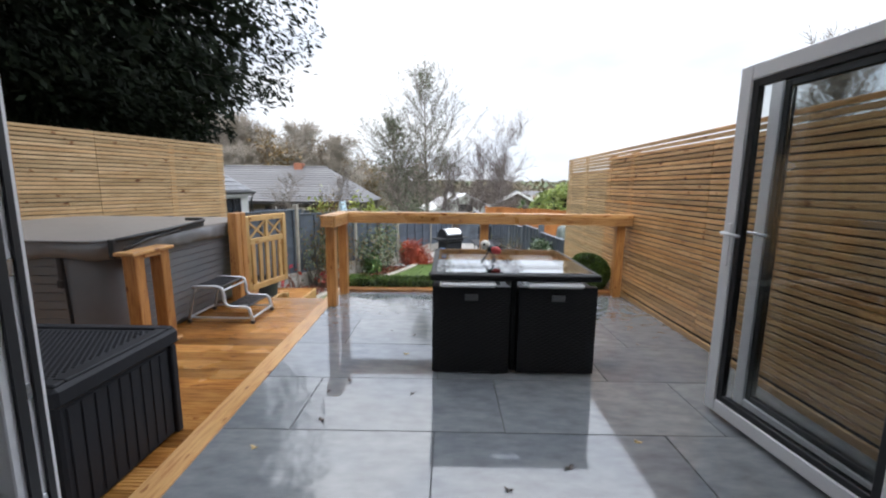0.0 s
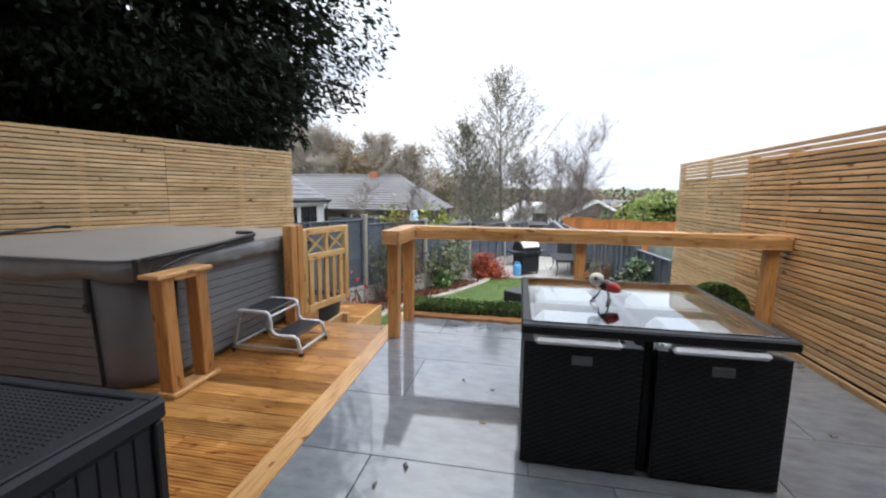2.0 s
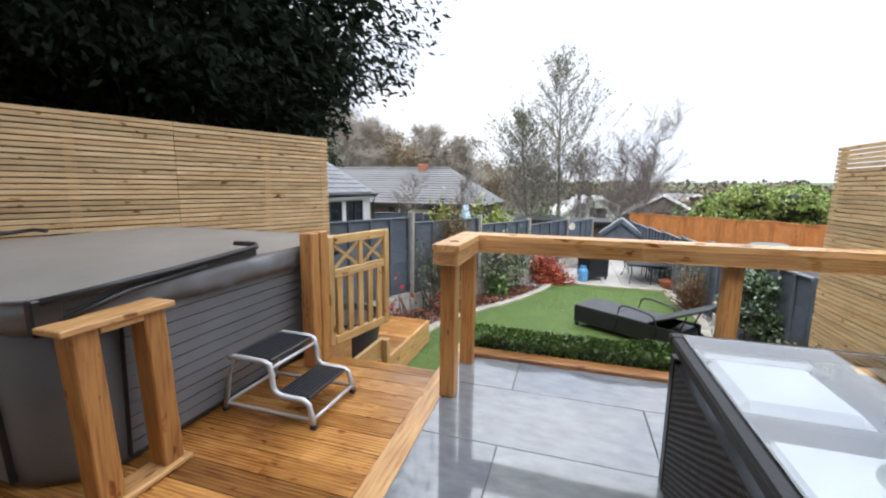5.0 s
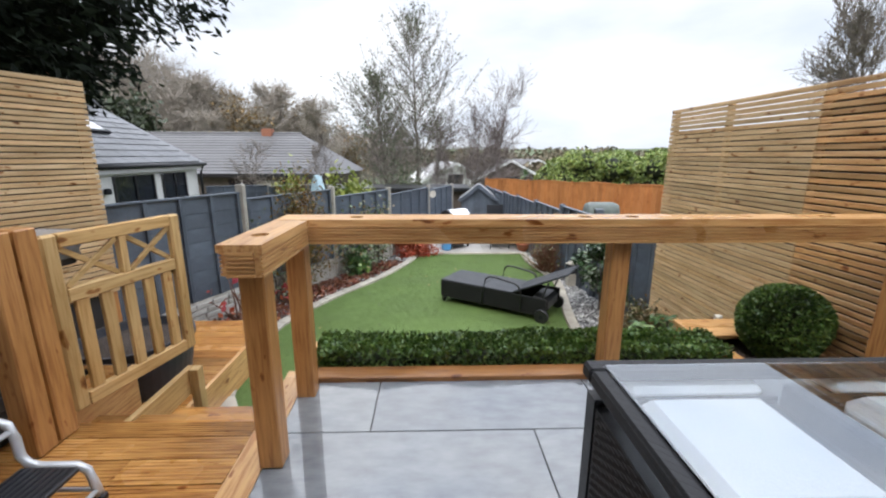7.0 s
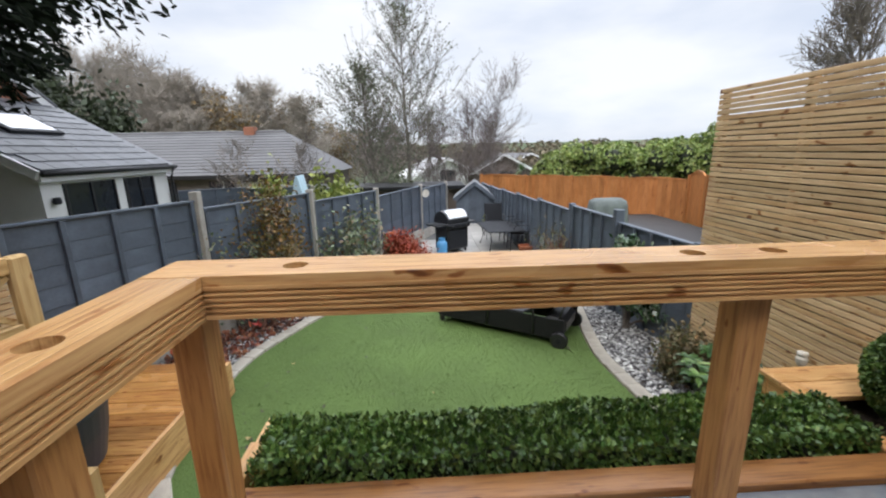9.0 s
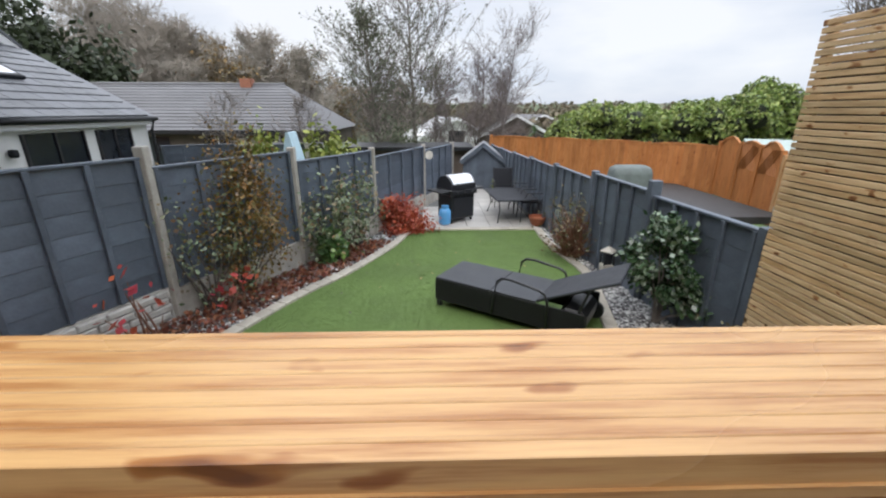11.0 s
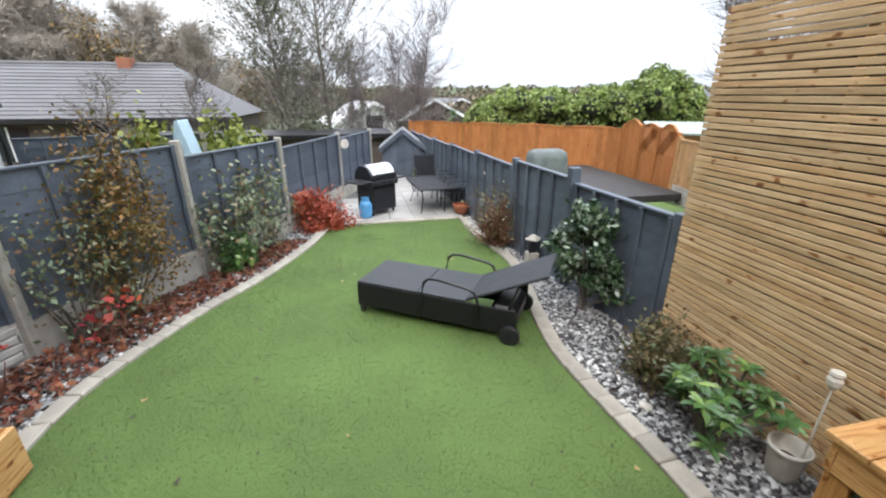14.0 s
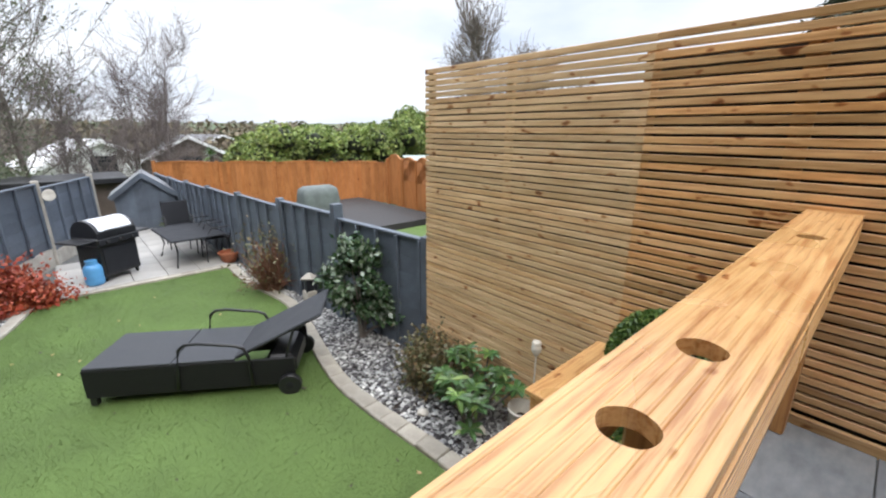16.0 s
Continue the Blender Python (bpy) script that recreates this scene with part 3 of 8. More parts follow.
def build_railing():
    r = thing("railing", "chunky golden timber balustrade rail with drilled holes on square posts", "railing", at=(0, 0, 0))
    y0, y1, zb = 5.003, 5.181, RZ - 0.118
    part("top_board", holed_board(-0.955, FENCE_X - 0.014, y0 + 0.003, y1 - 0.003, RZ - 0.028, RZ, (-0.585, 0.555, 0.798, 1.80)), M_RAIL_TOP, r, "golden deck board with round drilled holes")
    f = grooved(FENCE_X - 0.02 + 0.80, 0.12 - 0.03, 0.028)
    bmesh.ops.translate(f, verts=f.verts, vec=(-0.80, y0, zb))
    part("front_board", f, M_RAIL, r, "grooved deck board on edge")
    f = grooved(FENCE_X - 0.02 + 0.955, 0.12 - 0.03, 0.028)
    bmesh.ops.rotate(f, verts=f.verts, cent=(0, 0, 0), matrix=Matrix.Rotation(math.pi, 3, "Z"))
    bmesh.ops.translate(f, verts=f.verts, vec=(FENCE_X - 0.02, y1, zb))
    part("back_board", f, M_RAIL, r, "grooved deck board on edge")
    # the return piece towards the house
    t = holed_board(4.455, 5.005, 0.798, 0.955, RZ - 0.028, RZ - 0.001, (4.64,))
    bmesh.ops.transform(t, matrix=Matrix(((0, -1, 0, 0), (1, 0, 0, 0), (0, 0, 1, 0), (0, 0, 0, 1))), verts=t.verts)
    part("return_top", t, M_RAIL_TOP_Y, r, "golden deck board with a round drilled hole")
    g = grooved(0.545, 0.09, 0.028)
    bmesh.ops.transform(g, matrix=Matrix(((0, -1, 0, -0.798), (1, 0, 0, 4.455), (0, 0, 1, zb), (0, 0, 0, 1))), verts=g.verts)
    part("return_side", g, M_RAIL_Y, r)
    g = grooved(0.70, 0.09, 0.028)
    bmesh.ops.transform(g, matrix=Matrix(((0, 1, 0, -0.957), (-1, 0, 0, 5.176), (0, 0, 1, zb), (0, 0, 0, 1))), verts=g.verts)
    part("return_side", g, M_RAIL_Y, r)
    g = grooved(0.098, 0.09, 0.028)
    bmesh.ops.translate(g, verts=g.verts, vec=(-0.927, 4.453, zb))
    part("end_board", g, M_RAIL, r, "grooved board end of the rail")
    for x, y, z0 in ((-0.93, 4.58, 0.004), (-0.94, 5.10, -0.02), (0.70, 5.10, -0.0), (2.26, 5.10, -0.0)):
        part("post", box_bm(x, x + 0.095, y - 0.045, y + 0.05, z0, RZ - 0.03, 0.006), M_POST, r, "square golden timber post")
    return r


build_railing()


# ---- hot tub ----
def rounded_rect(x0, x1, y0, y1, r, seg=6):
    pts = []
    for cx, cy, a0 in ((x1 - r, y1 - r, 0), (x0 + r, y1 - r, 90), (x0 + r, y0 + r, 180), (x1 - r, y0 + r, 270)):
        for k in range(seg + 1):
            a = radians(a0 + 90 * k / seg)
            pts.append((cx + r * math.cos(a), cy + r * math.sin(a)))
    return pts


def loft(rings, bm=None, close=True):
    bm = bm or bmesh.new()
    vs = [[bm.verts.new(p) for p in ring] for ring in rings]
    n = len(vs[0])
    for a, b in zip(vs, vs[1:]):
        for i in range(n):
            bm.faces.new((a[i], a[(i + 1) % n], b[(i + 1) % n], b[i]))
    if close:
        bm.faces.new(vs[0][::-1])
        bm.faces.new(vs[-1])
    return bm


def build_tub():
    x0, x1, y0, y1 = -4.06, -2.06, 3.17, 5.27
    t = thing("hot_tub", "square grey hot tub with ribbed side panels on the deck", "hot tub", at=(0, 0, 0))
    h = 0.76
    shell = loft([[(x, y, z) for x, y in rounded_rect(x0 + d, x1 - d, y0 + d, y1 - d, 0.30, 10)] for z, d in ((0.004, 0.06), (0.05, 0.05), (0.1, 0.04), (h, 0.008), (h + 0.02, 0.03))])
    part("shell", shell, M_TUB, t, "smooth grey rounded corner panels", smooth=True)
    cx, cy = (x0 + x1) / 2, (y0 + y1) / 2
    for side in range(4):
        span = (x1 - x0 - 0.64) if side % 2 == 0 else (y1 - y0 - 0.64)
        m = (pose(cx, y0 + 0.038, 0, 2.6), pose(x1 - 0.038, cy, 0, 2.6, 0, 90), pose(cx, y1 - 0.038, 0, 2.6, 0, 180), pose(x0 + 0.038, cy, 0, 2.6, 0, 270))[side]
        for i in range(11):
            za = 0.05 + i * 0.0635
            bm = prism_bm([(-0.009, za), (-0.0145, za + 0.005), (-0.0105, za + 0.0605), (0.012, za + 0.0633), (0.012, za)], -span / 2, span / 2, m=Matrix(((0, 1, 0, 0), (1, 0, 0, 0), (0, 0, 1, 0), (0, 0, 0, 1))))
            part("panel_slat", bm, M_TUB, t).matrix_basis = m
        for s in (-1, 1):
            part("panel_edge", box_bm(s * (span / 2 + 0.005) - 0.004, s * (span / 2 + 0.005) + 0.004, -0.016, 0.012, 0.04, h - 0.01, 0.002), M_SEAL, t).matrix_basis = m
    for px in (x0 + 0.33, x1 - 0.33):
        part("cover_strap", box_bm(px - 0.014, px + 0.014, y0 - 0.012, y0 - 0.003, 0.56, 0.76, 0.003), M_SEAL, t, "black webbing strap")
        part("strap_clip", box_bm(px - 0.022, px + 0.022, y0 - 0.024, y0 - 0.002, 0.53, 0.59, 0.008), M_BLACK, t, "black plastic clip")
    c = thing("tub_cover", "closed grey vinyl cover with creased skirt on the hot tub", "hot tub cover", at=(0, 0, 0))
    ex = 0.045
    # a hanging skirt, thin at its hem, creased most along the side of the lifter
    rings = []
    for z, d in ((0.735, 0.03), (0.732, 0.012), (0.775, 0.004), (0.82, -0.004), (0.85, 0.0), (0.864, 0.012)):
        ring = []
        base = rounded_rect(x0 - ex + d, x1 + ex - d, y0 - ex + d, y1 + ex - d, 0.2, 8)
        for (xa, ya), (xb, yb) in zip(base, base[1:] + base[:1]):
            n = max(1, int(math.hypot(xb - xa, yb - ya) / 0.035))
            for k in range(n if n > 2 else 1):
                x, y = xa + (xb - xa) * k / n, ya + (yb - ya) * k / n
                amp = 0.05 if x > x1 - 0.05 else 0.026
                sag = min(1.0, max(0.0, (0.864 - z) / 0.09))
                w = noise.noise((x * 3.1, y * 3.1, z * 14)) + 0.7 * noise.noise((x * 8, y * 8, z * 26 + (x + y) * 5))
                o = Vector((x - cx, y - cy, 0)).normalized() * (w * amp * sag)
                ring.append((x + o.x, y + o.y, z + 0.035 * sag * noise.noise((x * 2.3, y * 2.3, 4))))
        rings.append(ring)
    size = min(len(r) for r in rings)
    rings = [[r[int(i * len(r) / size)] for i in range(size)] for r in rings]
    part("skirt", loft(rings), M_SKIRT, c, "grey creased vinyl skirt", smooth=True)
    lid = loft([[(x, y, z + 0.03 * max(0, 1 - abs(y - cy) / 1.1) * (d > 0.1) + 0.006 * noise.noise((x * 2, y * 2, 1)) * (d > 0.1)) for x, y in rounded_rect(x0 - ex + d, x1 + ex - d, y0 - ex + d, y1 + ex - d, max(0.1, 0.2 - d * 0.3), 8)] for z, d in ((0.855, 0.004), (0.872, 0.006), (0.877, 0.03), (0.884, 0.35), (0.888, 0.8))])
    part("lid", lid, M_COVER, c, "weathered grey-brown vinyl lid", smooth=False)
    part("piping", tube_bm([(x, y, 0.868) for x, y in rounded_rect(x0 - ex, x1 + ex, y0 - ex, y1 + ex, 0.2, 8)], 0.008, 6), M_SKIRT, c, smooth=True)
    l = thing("cover_lifter", "black steel cover lifter bars lying along the tub cover", "cover lifter", at=(0, 0, 0))
    for xe, s in ((x1 + ex, -1), (x0 - ex, 1)):
        part("arm", tube_bm([(xe - s * 0.03, y0 + 0.0, 0.872), (xe - s * 0.03, 3.7, 0.895), (xe - s * 0.02, 4.24, 0.928), (xe + s * 0.02, 4.28, 0.935), (xe + s * 0.17, 4.27, 0.935)], 0.015, 8), M_BLACK, l, "black steel bar", smooth=True)
        part("bracket", box_bm(xe - s * 0.02 - 0.02, xe - s * 0.02 + 0.02, y0 - 0.03, y0 + 0.07, 0.75, 0.885, 0.006), M_BLACK, l)
    bm = bmesh.new()
    add_box(bm, x1 + ex + 0.012, x1 + ex + 0.02, 0, 1.0, -0.025, 0.025, 0.002, pose(0, y0 + 0.07, 0.845, 3.2))
    part("side_rail", bm, M_SEAL, l)
    for k in range(4):
        y = y0 + 0.2 + k * 0.26
        part("bolt", box_bm(x1 + ex + 0.021, x1 + ex + 0.03, y, y + 0.02, 0.85 + 0.055 * (y - y0), 0.866 + 0.055 * (y - y0), 0.003), M_CHROME, l)
    part("gas_strut", tube_bm([(x1 + ex + 0.035, y0 + 0.05, 0.79), (x1 + ex + 0.035, y0 + 0.3, 0.845), (x1 + ex + 0.03, y0 + 0.7, 0.88)], 0.011, 6), M_BLACK, l, smooth=True)


build_tub()


# ---- the short post frame beside the tub ----
def build_post_frame():
    f = thing("post_frame", "short golden timber frame of two posts with a cap board", "post frame", at=(-1.93, 3.225, 0))
    lean = Matrix(((1, 0, 0.02, 0), (0, 1, -0.055, 0), (0, 0, 1, 0), (0, 0, 0, 1)))
    part("base_board", box_bm(-0.06, 0.07, -0.02, 0.385, 0.007, 0.033, 0.004), M_RAIL_Y, f)
    for y in (0.0, 0.265):
        bm = box_bm(-0.048, 0.047, y, y + 0.095, 0.034, 0.765, 0.006)
        bmesh.ops.transform(bm, matrix=lean, verts=bm.verts)
        part("post", bm, M_POST, f)
    bm = box_bm(-0.05, 0.05, 0.097, 0.263, 0.735, 0.764, 0.003)
    bmesh.ops.transform(bm, matrix=lean, verts=bm.verts)
    part("packing_board", bm, M_RAIL_Y, f)
    part("cap_board", box_bm(-0.055, 0.09, -0.085, 0.345, 0.766, 0.792, 0.004), M_RAIL_Y, f)


build_post_frame()


# ---- the gate, standing open over the steps ----
def build_gate():
    p = thing("gate_post", "tall golden timber gate post pair beside the hot tub", "gate post", at=(-1.93, 4.62, 0))
    for y in (0.0, 0.11):
        part("post", box_bm(-0.048, 0.047, y, y + 0.095, 0.004, 0.97, 0.006), M_POST, p)
    g = thing("garden_gate", "open pale timber picket gate with two crossed top panels", "gate", at=(-1.93, 4.86, 0.06), turn=-13)
    w, h = 0.74, 0.86
    for y0, y1 in ((0, 0.07), (w - 0.07, w)):
        part("stile", box_bm(-0.022, 0.022, y0, y1, 0, h, 0.01), M_GATE, g)
    for z0, z1 in ((0.0, 0.07), (h * 0.62, h * 0.62 + 0.065), (h - 0.065, h)):
        part("rail", box_bm(-0.02, 0.02, 0.071, w - 0.071, z0, z1, 0.004), M_GATE_X, g)
    part("muntin", box_bm(-0.018, 0.018, w / 2 - 0.02, w / 2 + 0.02, h * 0.62 + 0.066, h - 0.066, 0.003), M_GATE, g)
    for k in range(5):
        y = 0.10 + k * (w - 0.2 - 0.06) / 4
        part("picket", box_bm(-0.012, 0.012, y, y + 0.06, 0.071, h * 0.62 - 0.001, 0.003), M_GATE, g)
    za, zb = h * 0.62 + 0.066, h - 0.066
    for ya, yb in ((0.072, w / 2 - 0.021), (w / 2 + 0.021, w - 0.072)):
        for s in (1, -1):
            bm = bmesh.new()
            ln = math.hypot(yb - ya, zb - za) - 0.02
            ang = math.degrees(math.atan2(zb - za, yb - ya)) * s
            add_box(bm, -0.010 + 0.012 * s * 0.5, 0.006 + 0.012 * s * 0.5, -ln / 2, ln / 2, -0.013, 0.013, 0.002, pose(0, (ya + yb) / 2, (za + zb) / 2, ang))
            part("cross_bar", bm, M_GATE_X, g)
    for z in (0.14, 0.7):
        part("hinge", box_bm(-0.028, -0.0225, -0.002, 0.16, z, z + 0.03, 0.001), M_BLACK, g, "black steel strap hinge")
    part("latch", box_bm(-0.05, -0.0225, w - 0.1, w - 0.03, 0.5, 0.53, 0.004), M_CHROME, g)


build_gate()


# ---- steps and lower platform ----
def build_steps():
    s = thing("garden_steps", "wet golden timber deck steps leading down to the lawn", "steps", at=(0, 0, 0))
    for i, (ya, yb, z) in enumerate(((4.875, 5.18, -0.17), (5.185, 5.5, -0.34))):
        for k in range(2):
            w = (yb - ya) / 2
            part("tread", box_bm(-2.1, -1.07, ya + k * w, ya + (k + 1) * w - 0.006, z - 0.028, z, 0.003), M_DECK, s)
        part("riser", box_bm(-2.1, -1.075, ya + 0.001, ya + 0.022, z - 0.17, z - 0.03), M_DECK, s)
    part("riser", box_bm(-2.1, -1.075, 4.862, 4.873, -0.17, -0.001), M_DECK, s)
    part("side_rail", box_bm(-1.90, -1.862, 4.9, 5.70, -0.33, -0.15, 0.004), M_GATE_X, s, "pale timber side board of the steps")
    part("side_post", box_bm(-1.861, -1.80, 5.63, 5.70, -0.7, -0.152, 0.004), M_GATE, s)
    part("stringer", box_bm(-1.068, -1.03, 4.87, 5.9, -0.7, -0.08), M_RAIL_Y, s)
    p = thing("lower_platform", "low wet timber deck platform beside the lawn", "deck platform", at=(0, 0, 0))
    zp = -0.53
    part("frame", box_bm(-3.05, -2.02, 5.52, 7.36, -1.1, zp - 0.03), M_SOIL, p)
    part("side_board", box_bm(-2.019, -1.99, 5.52, 7.392, -0.84, zp - 0.001, 0.003), M_RAIL_Y, p)
    part("end_board", box_bm(-3.05, -2.02, 7.362, 7.39, -0.84, zp - 0.001, 0.003), M_RAIL, p)
    n = 13
    w = (7.39 - 5.52) / n
    for k in range(n):
        part("deck_board", box_bm(-3.05, -2.021, 5.52 + k * w, 5.52 + (k + 1) * w - 0.006, zp - 0.028, zp, 0.003), M_DECK, p)
    part("fascia_board", box_bm(-2.118, -2.103, 4.9, 5.5, -0.52, -0.032, 0.002), M_RAIL_Y, s)
    # raised side board beside the gate
    part("cheek_board", box_bm(-1.075, -1.035, 5.33, 5.9, -0.9, -0.5), M_RAIL_Y, s)


build_steps()


def build_tub_planter():
    t = thing("tub_planter", "large round black fabric tub standing on the low platform", "planter", at=(-2.52, 6.1, -0.529))
    part("tub", lathe_bm([(0.0, 0.0), (0.30, 0.0), (0.325, 0.02), (0.365, 0.22), (0.385, 0.38), (0.40, 0.385), (0.40, 0.425), (0.375, 0.425), (0.36, 0.36), (0.0, 0.355)], 40), M_TUBPOT, t, smooth=False)
    part("soil", lathe_bm([(0.0, 0.375), (0.2, 0.385), (0.35, 0.362)], 32), M_SOIL, t, "dark damp soil")


M_TUBPOT = plain("black_tub_plastic", (0.03, 0.032, 0.04), 0.5, vary=0.2, scale=5, fine=60, bump=0.2)
build_tub_planter()


# ---- patio furniture: cube table and chairs ----
def wicker(name):
    m, n, l, b = material(name, 0.5, 0, 0.32)
    tc, mp, bk = n.new("ShaderNodeTexCoord"), n.new("ShaderNodeMapping"), n.new("ShaderNodeTexBrick")
    sep, comb, add = n.new("ShaderNodeSeparateXYZ"), n.new("ShaderNodeCombineXYZ"), n.new("ShaderNodeMath")
    l.new(tc.outputs["Object"], sep.inputs[0])
    l.new(sep.outputs["X"], add.inputs[0])
    l.new(sep.outputs["Y"], add.inputs[1])
    l.new(add.outputs[0], comb.inputs["X"])
    l.new(sep.outputs["Z"], comb.inputs["Y"])
    bk.inputs["Scale"].default_value = 1
    bk.inputs["Brick Width"].default_value, bk.inputs["Row Height"].default_value, bk.inputs["Mortar Size"].default_value = 0.026, 0.012, 0.0022
    bk.inputs["Color1"].default_value, bk.inputs["Color2"].default_value, bk.inputs["Mortar"].default_value = (0.011, 0.011, 0.0125, 1), (0.016, 0.016, 0.018, 1), (0.004, 0.004, 0.004, 1)
    l.new(comb.outputs[0], bk.inputs["Vector"])
    l.new(bk.outputs["Color"], b.inputs["Base Color"])
    inv = n.new("ShaderNodeMath")
    inv.operation, inv.inputs[0].default_value = "SUBTRACT", 1.0
    l.new(bk.outputs["Fac"], inv.inputs[1])
    bumped(n, l, b, inv.outputs[0], 1.0, 0.006)
    return m


M_WICKER = wicker("black_woven_rattan")
M_RATTAN = plain("black_rattan_strand", (0.012, 0.012, 0.014), 0.42, vary=0.3, scale=20, fine=140, bump=0.25, spec=0.4)
M_DULLSTEEL = plain("dull_steel", (0.2, 0.2, 0.205), 0.4, metal=0.6, vary=0.1, bump=0.05)
M_CUSHION = plain("pale_cushion", (0.82, 0.82, 0.81), 0.75, vary=0.08, scale=5, fine=150, bump=0.3)
M_TABLE_GLASS = glass_mat("table_glass", (0.9, 0.95, 0.98), 0.012)
M_TABLE_GLASS.node_tree.nodes["Principled BSDF"].inputs["IOR"].default_value = 1.75
TX0, TX1, TY0, TY1, TZ = 0.215, 1.345, 3.02, 4.135, 0.70


def woven_bm(x0, x1, y0, y1, z0, z1, face):
    """A panel whose broad sides are woven of flat strands, over and under; face: the thin axis, 'x' or 'y'."""
    bm = bmesh.new()
    a0, a1, t0, t1 = (y0, y1, x0, x1) if face == "x" else (x0, x1, y0, y1)
    nu, nv = max(4, int((a1 - a0) / 0.013)), max(4, int((z1 - z0) / 0.0065))
    def put(u, v, t):
        a, z = a0 + (a1 - a0) * u / nu, z0 + (z1 - z0) * v / nv
        return (t, a, z) if face == "x" else (a, t, z)
    for t, s in ((t0 + 0.004, -1), (t1 - 0.004, 1)):
        g = []
        for v in range(nv + 1):
            row = []
            for u in range(nu + 1):
                rim = u in (0, nu) or v in (0, nv)
                up = 0.0 if v % 2 == 0 else (0.004 if (u // 2 + v // 2) % 2 == 0 else 0.0015)
                row.append(bm.verts.new(put(u, v, t + s * (0.0 if rim else up))))
            g.append(row)
        for r0, r1 in zip(g, g[1:]):
            for i in range(nu):
                q = (r0[i], r0[i + 1], r1[i + 1], r1[i])
                bm.faces.new(q if (s < 0) == (face == "y") else q[::-1])
    b = t0 + 0.004, t1 - 0.004
    for za, zb in ((0, 0), (nv, nv)):
        bm.faces.new([bm.verts.new(put(u, za, t)) for u, t in ((0, b[0]), (nu, b[0]), (nu, b[1]), (0, b[1]))])
    for u in (0, nu):
        bm.faces.new([bm.verts.new(put(u, v, t)) for v, t in ((0, b[0]), (nv, b[0]), (nv, b[1]), (0, b[1]))])
    return bm


def build_table():
    t = thing("garden_table", "black rattan garden table with a wet glass top", "table", at=(0, 0, 0))
    w = 0.06
    for n, b in (("rim", (TX0, TX1, TY0, TY0 + w, TZ - 0.045, TZ)), ("rim", (TX0, TX1, TY1 - w, TY1, TZ - 0.045, TZ)),
                 ("rim", (TX0, TX0 + w, TY0 + w, TY1 - w, TZ - 0.045, TZ)), ("rim", (TX1 - w, TX1, TY0 + w, TY1 - w, TZ - 0.045, TZ))):
        part(n, box_bm(*b, 0.008), M_WICKER, t, "woven rattan rim")
    g = part("glass_top", box_bm(TX0 + 0.042, TX1 - 0.042, TY0 + 0.042, TY1 - 0.042, TZ + 0.001, TZ + 0.007, 0.002), M_TABLE_GLASS, t, "wet bluish glass top")
    g.visible_shadow = False
    cx, cy = (TX0 + TX1) / 2, (TY0 + TY1) / 2
    part("cross_panel", box_bm(cx - 0.02, cx + 0.02, TY0 + w, TY1 - w, 0.01, TZ - 0.05, 0.006), M_WICKER, t)
    part("cross_panel", box_bm(TX0 + w, cx - 0.021, cy - 0.02, cy + 0.02, 0.01, TZ - 0.05, 0.006), M_WICKER, t)
    part("cross_panel", box_bm(cx + 0.021, TX1 - w, cy - 0.02, cy + 0.02, 0.01, TZ - 0.05, 0.006), M_WICKER, t)


def build_cube_chair(at, turn, first=None):
    """A rattan cube chair; its back looks to -y and its open front to +y."""
    if first is not None:
        return copy_thing(first, pose(*at, 0, 0, turn))
    c = thing("cube_chair", "black rattan cube chair with a pale cushion, pushed under the table", "chair", "chairs under the table", at, turn)
    w, d, h = 0.52, 0.55, 0.612
    part("back", woven_bm(-w / 2, w / 2, 0, 0.06, 0.012, h, "y"), M_RATTAN, c)
    for s in (-1, 1):
        part("side", woven_bm(s * w / 2 - (0.05 if s > 0 else 0), s * w / 2 + (0.05 if s < 0 else 0), 0.061, d, 0.012, h - 0.02, "x"), M_RATTAN, c)
    part("seat", box_bm(-w / 2 + 0.051, w / 2 - 0.051, 0.061, d - 0.01, 0.22, 0.30, 0.008), M_WICKER, c)
    part("seat_cushion", box_bm(-w / 2 + 0.055, w / 2 - 0.055, 0.125, d - 0.03, 0.301, 0.40, 0.03), M_CUSHION, c, "pale seat cushion")
    part("cushion_roll", box_bm(-w / 2 + 0.045, w / 2 - 0.095, -0.038, 0.063, h + 0.001, h + 0.032, 0.014), M_CUSHION, c, "white cushion edge over the chair back")
    part("folded_cushion", box_bm(-w / 2 + 0.06, w / 2 - 0.085, 0.064, 0.47, 0.402, 0.642, 0.045), M_CUSHION, c, "plump pale cushion stored on the seat")
    hd = box_bm(-0.045, 0.045, -0.006, 0.003, h - 0.095, h - 0.05, 0.004)
    add_box(hd, -0.04, 0.04, -0.016, -0.006, h - 0.07, h - 0.053, 0.004)
    part("handle", hd, M_DULLSTEEL, c, "small steel pull handle")
    for sx in (-1, 1):
        for y in (0.05, d - 0.05):
            part("foot", box_bm(sx * (w / 2 - 0.05) - 0.018, sx * (w / 2 - 0.05) + 0.018, y - 0.018, y + 0.018, 0.0, 0.013), M_BLACK, c)
    return c


build_table()
chair = build_cube_chair(((TX0 + 0.275), TY0 + 0.022, 0), 0)
build_cube_chair((TX1 - 0.275, TY0 + 0.022, 0), 0, chair)
build_cube_chair((TX0 + 0.275, TY1 - 0.012, 0), 180, chair)
build_cube_chair((TX1 - 0.275, TY1 - 0.012, 0), 180, chair)


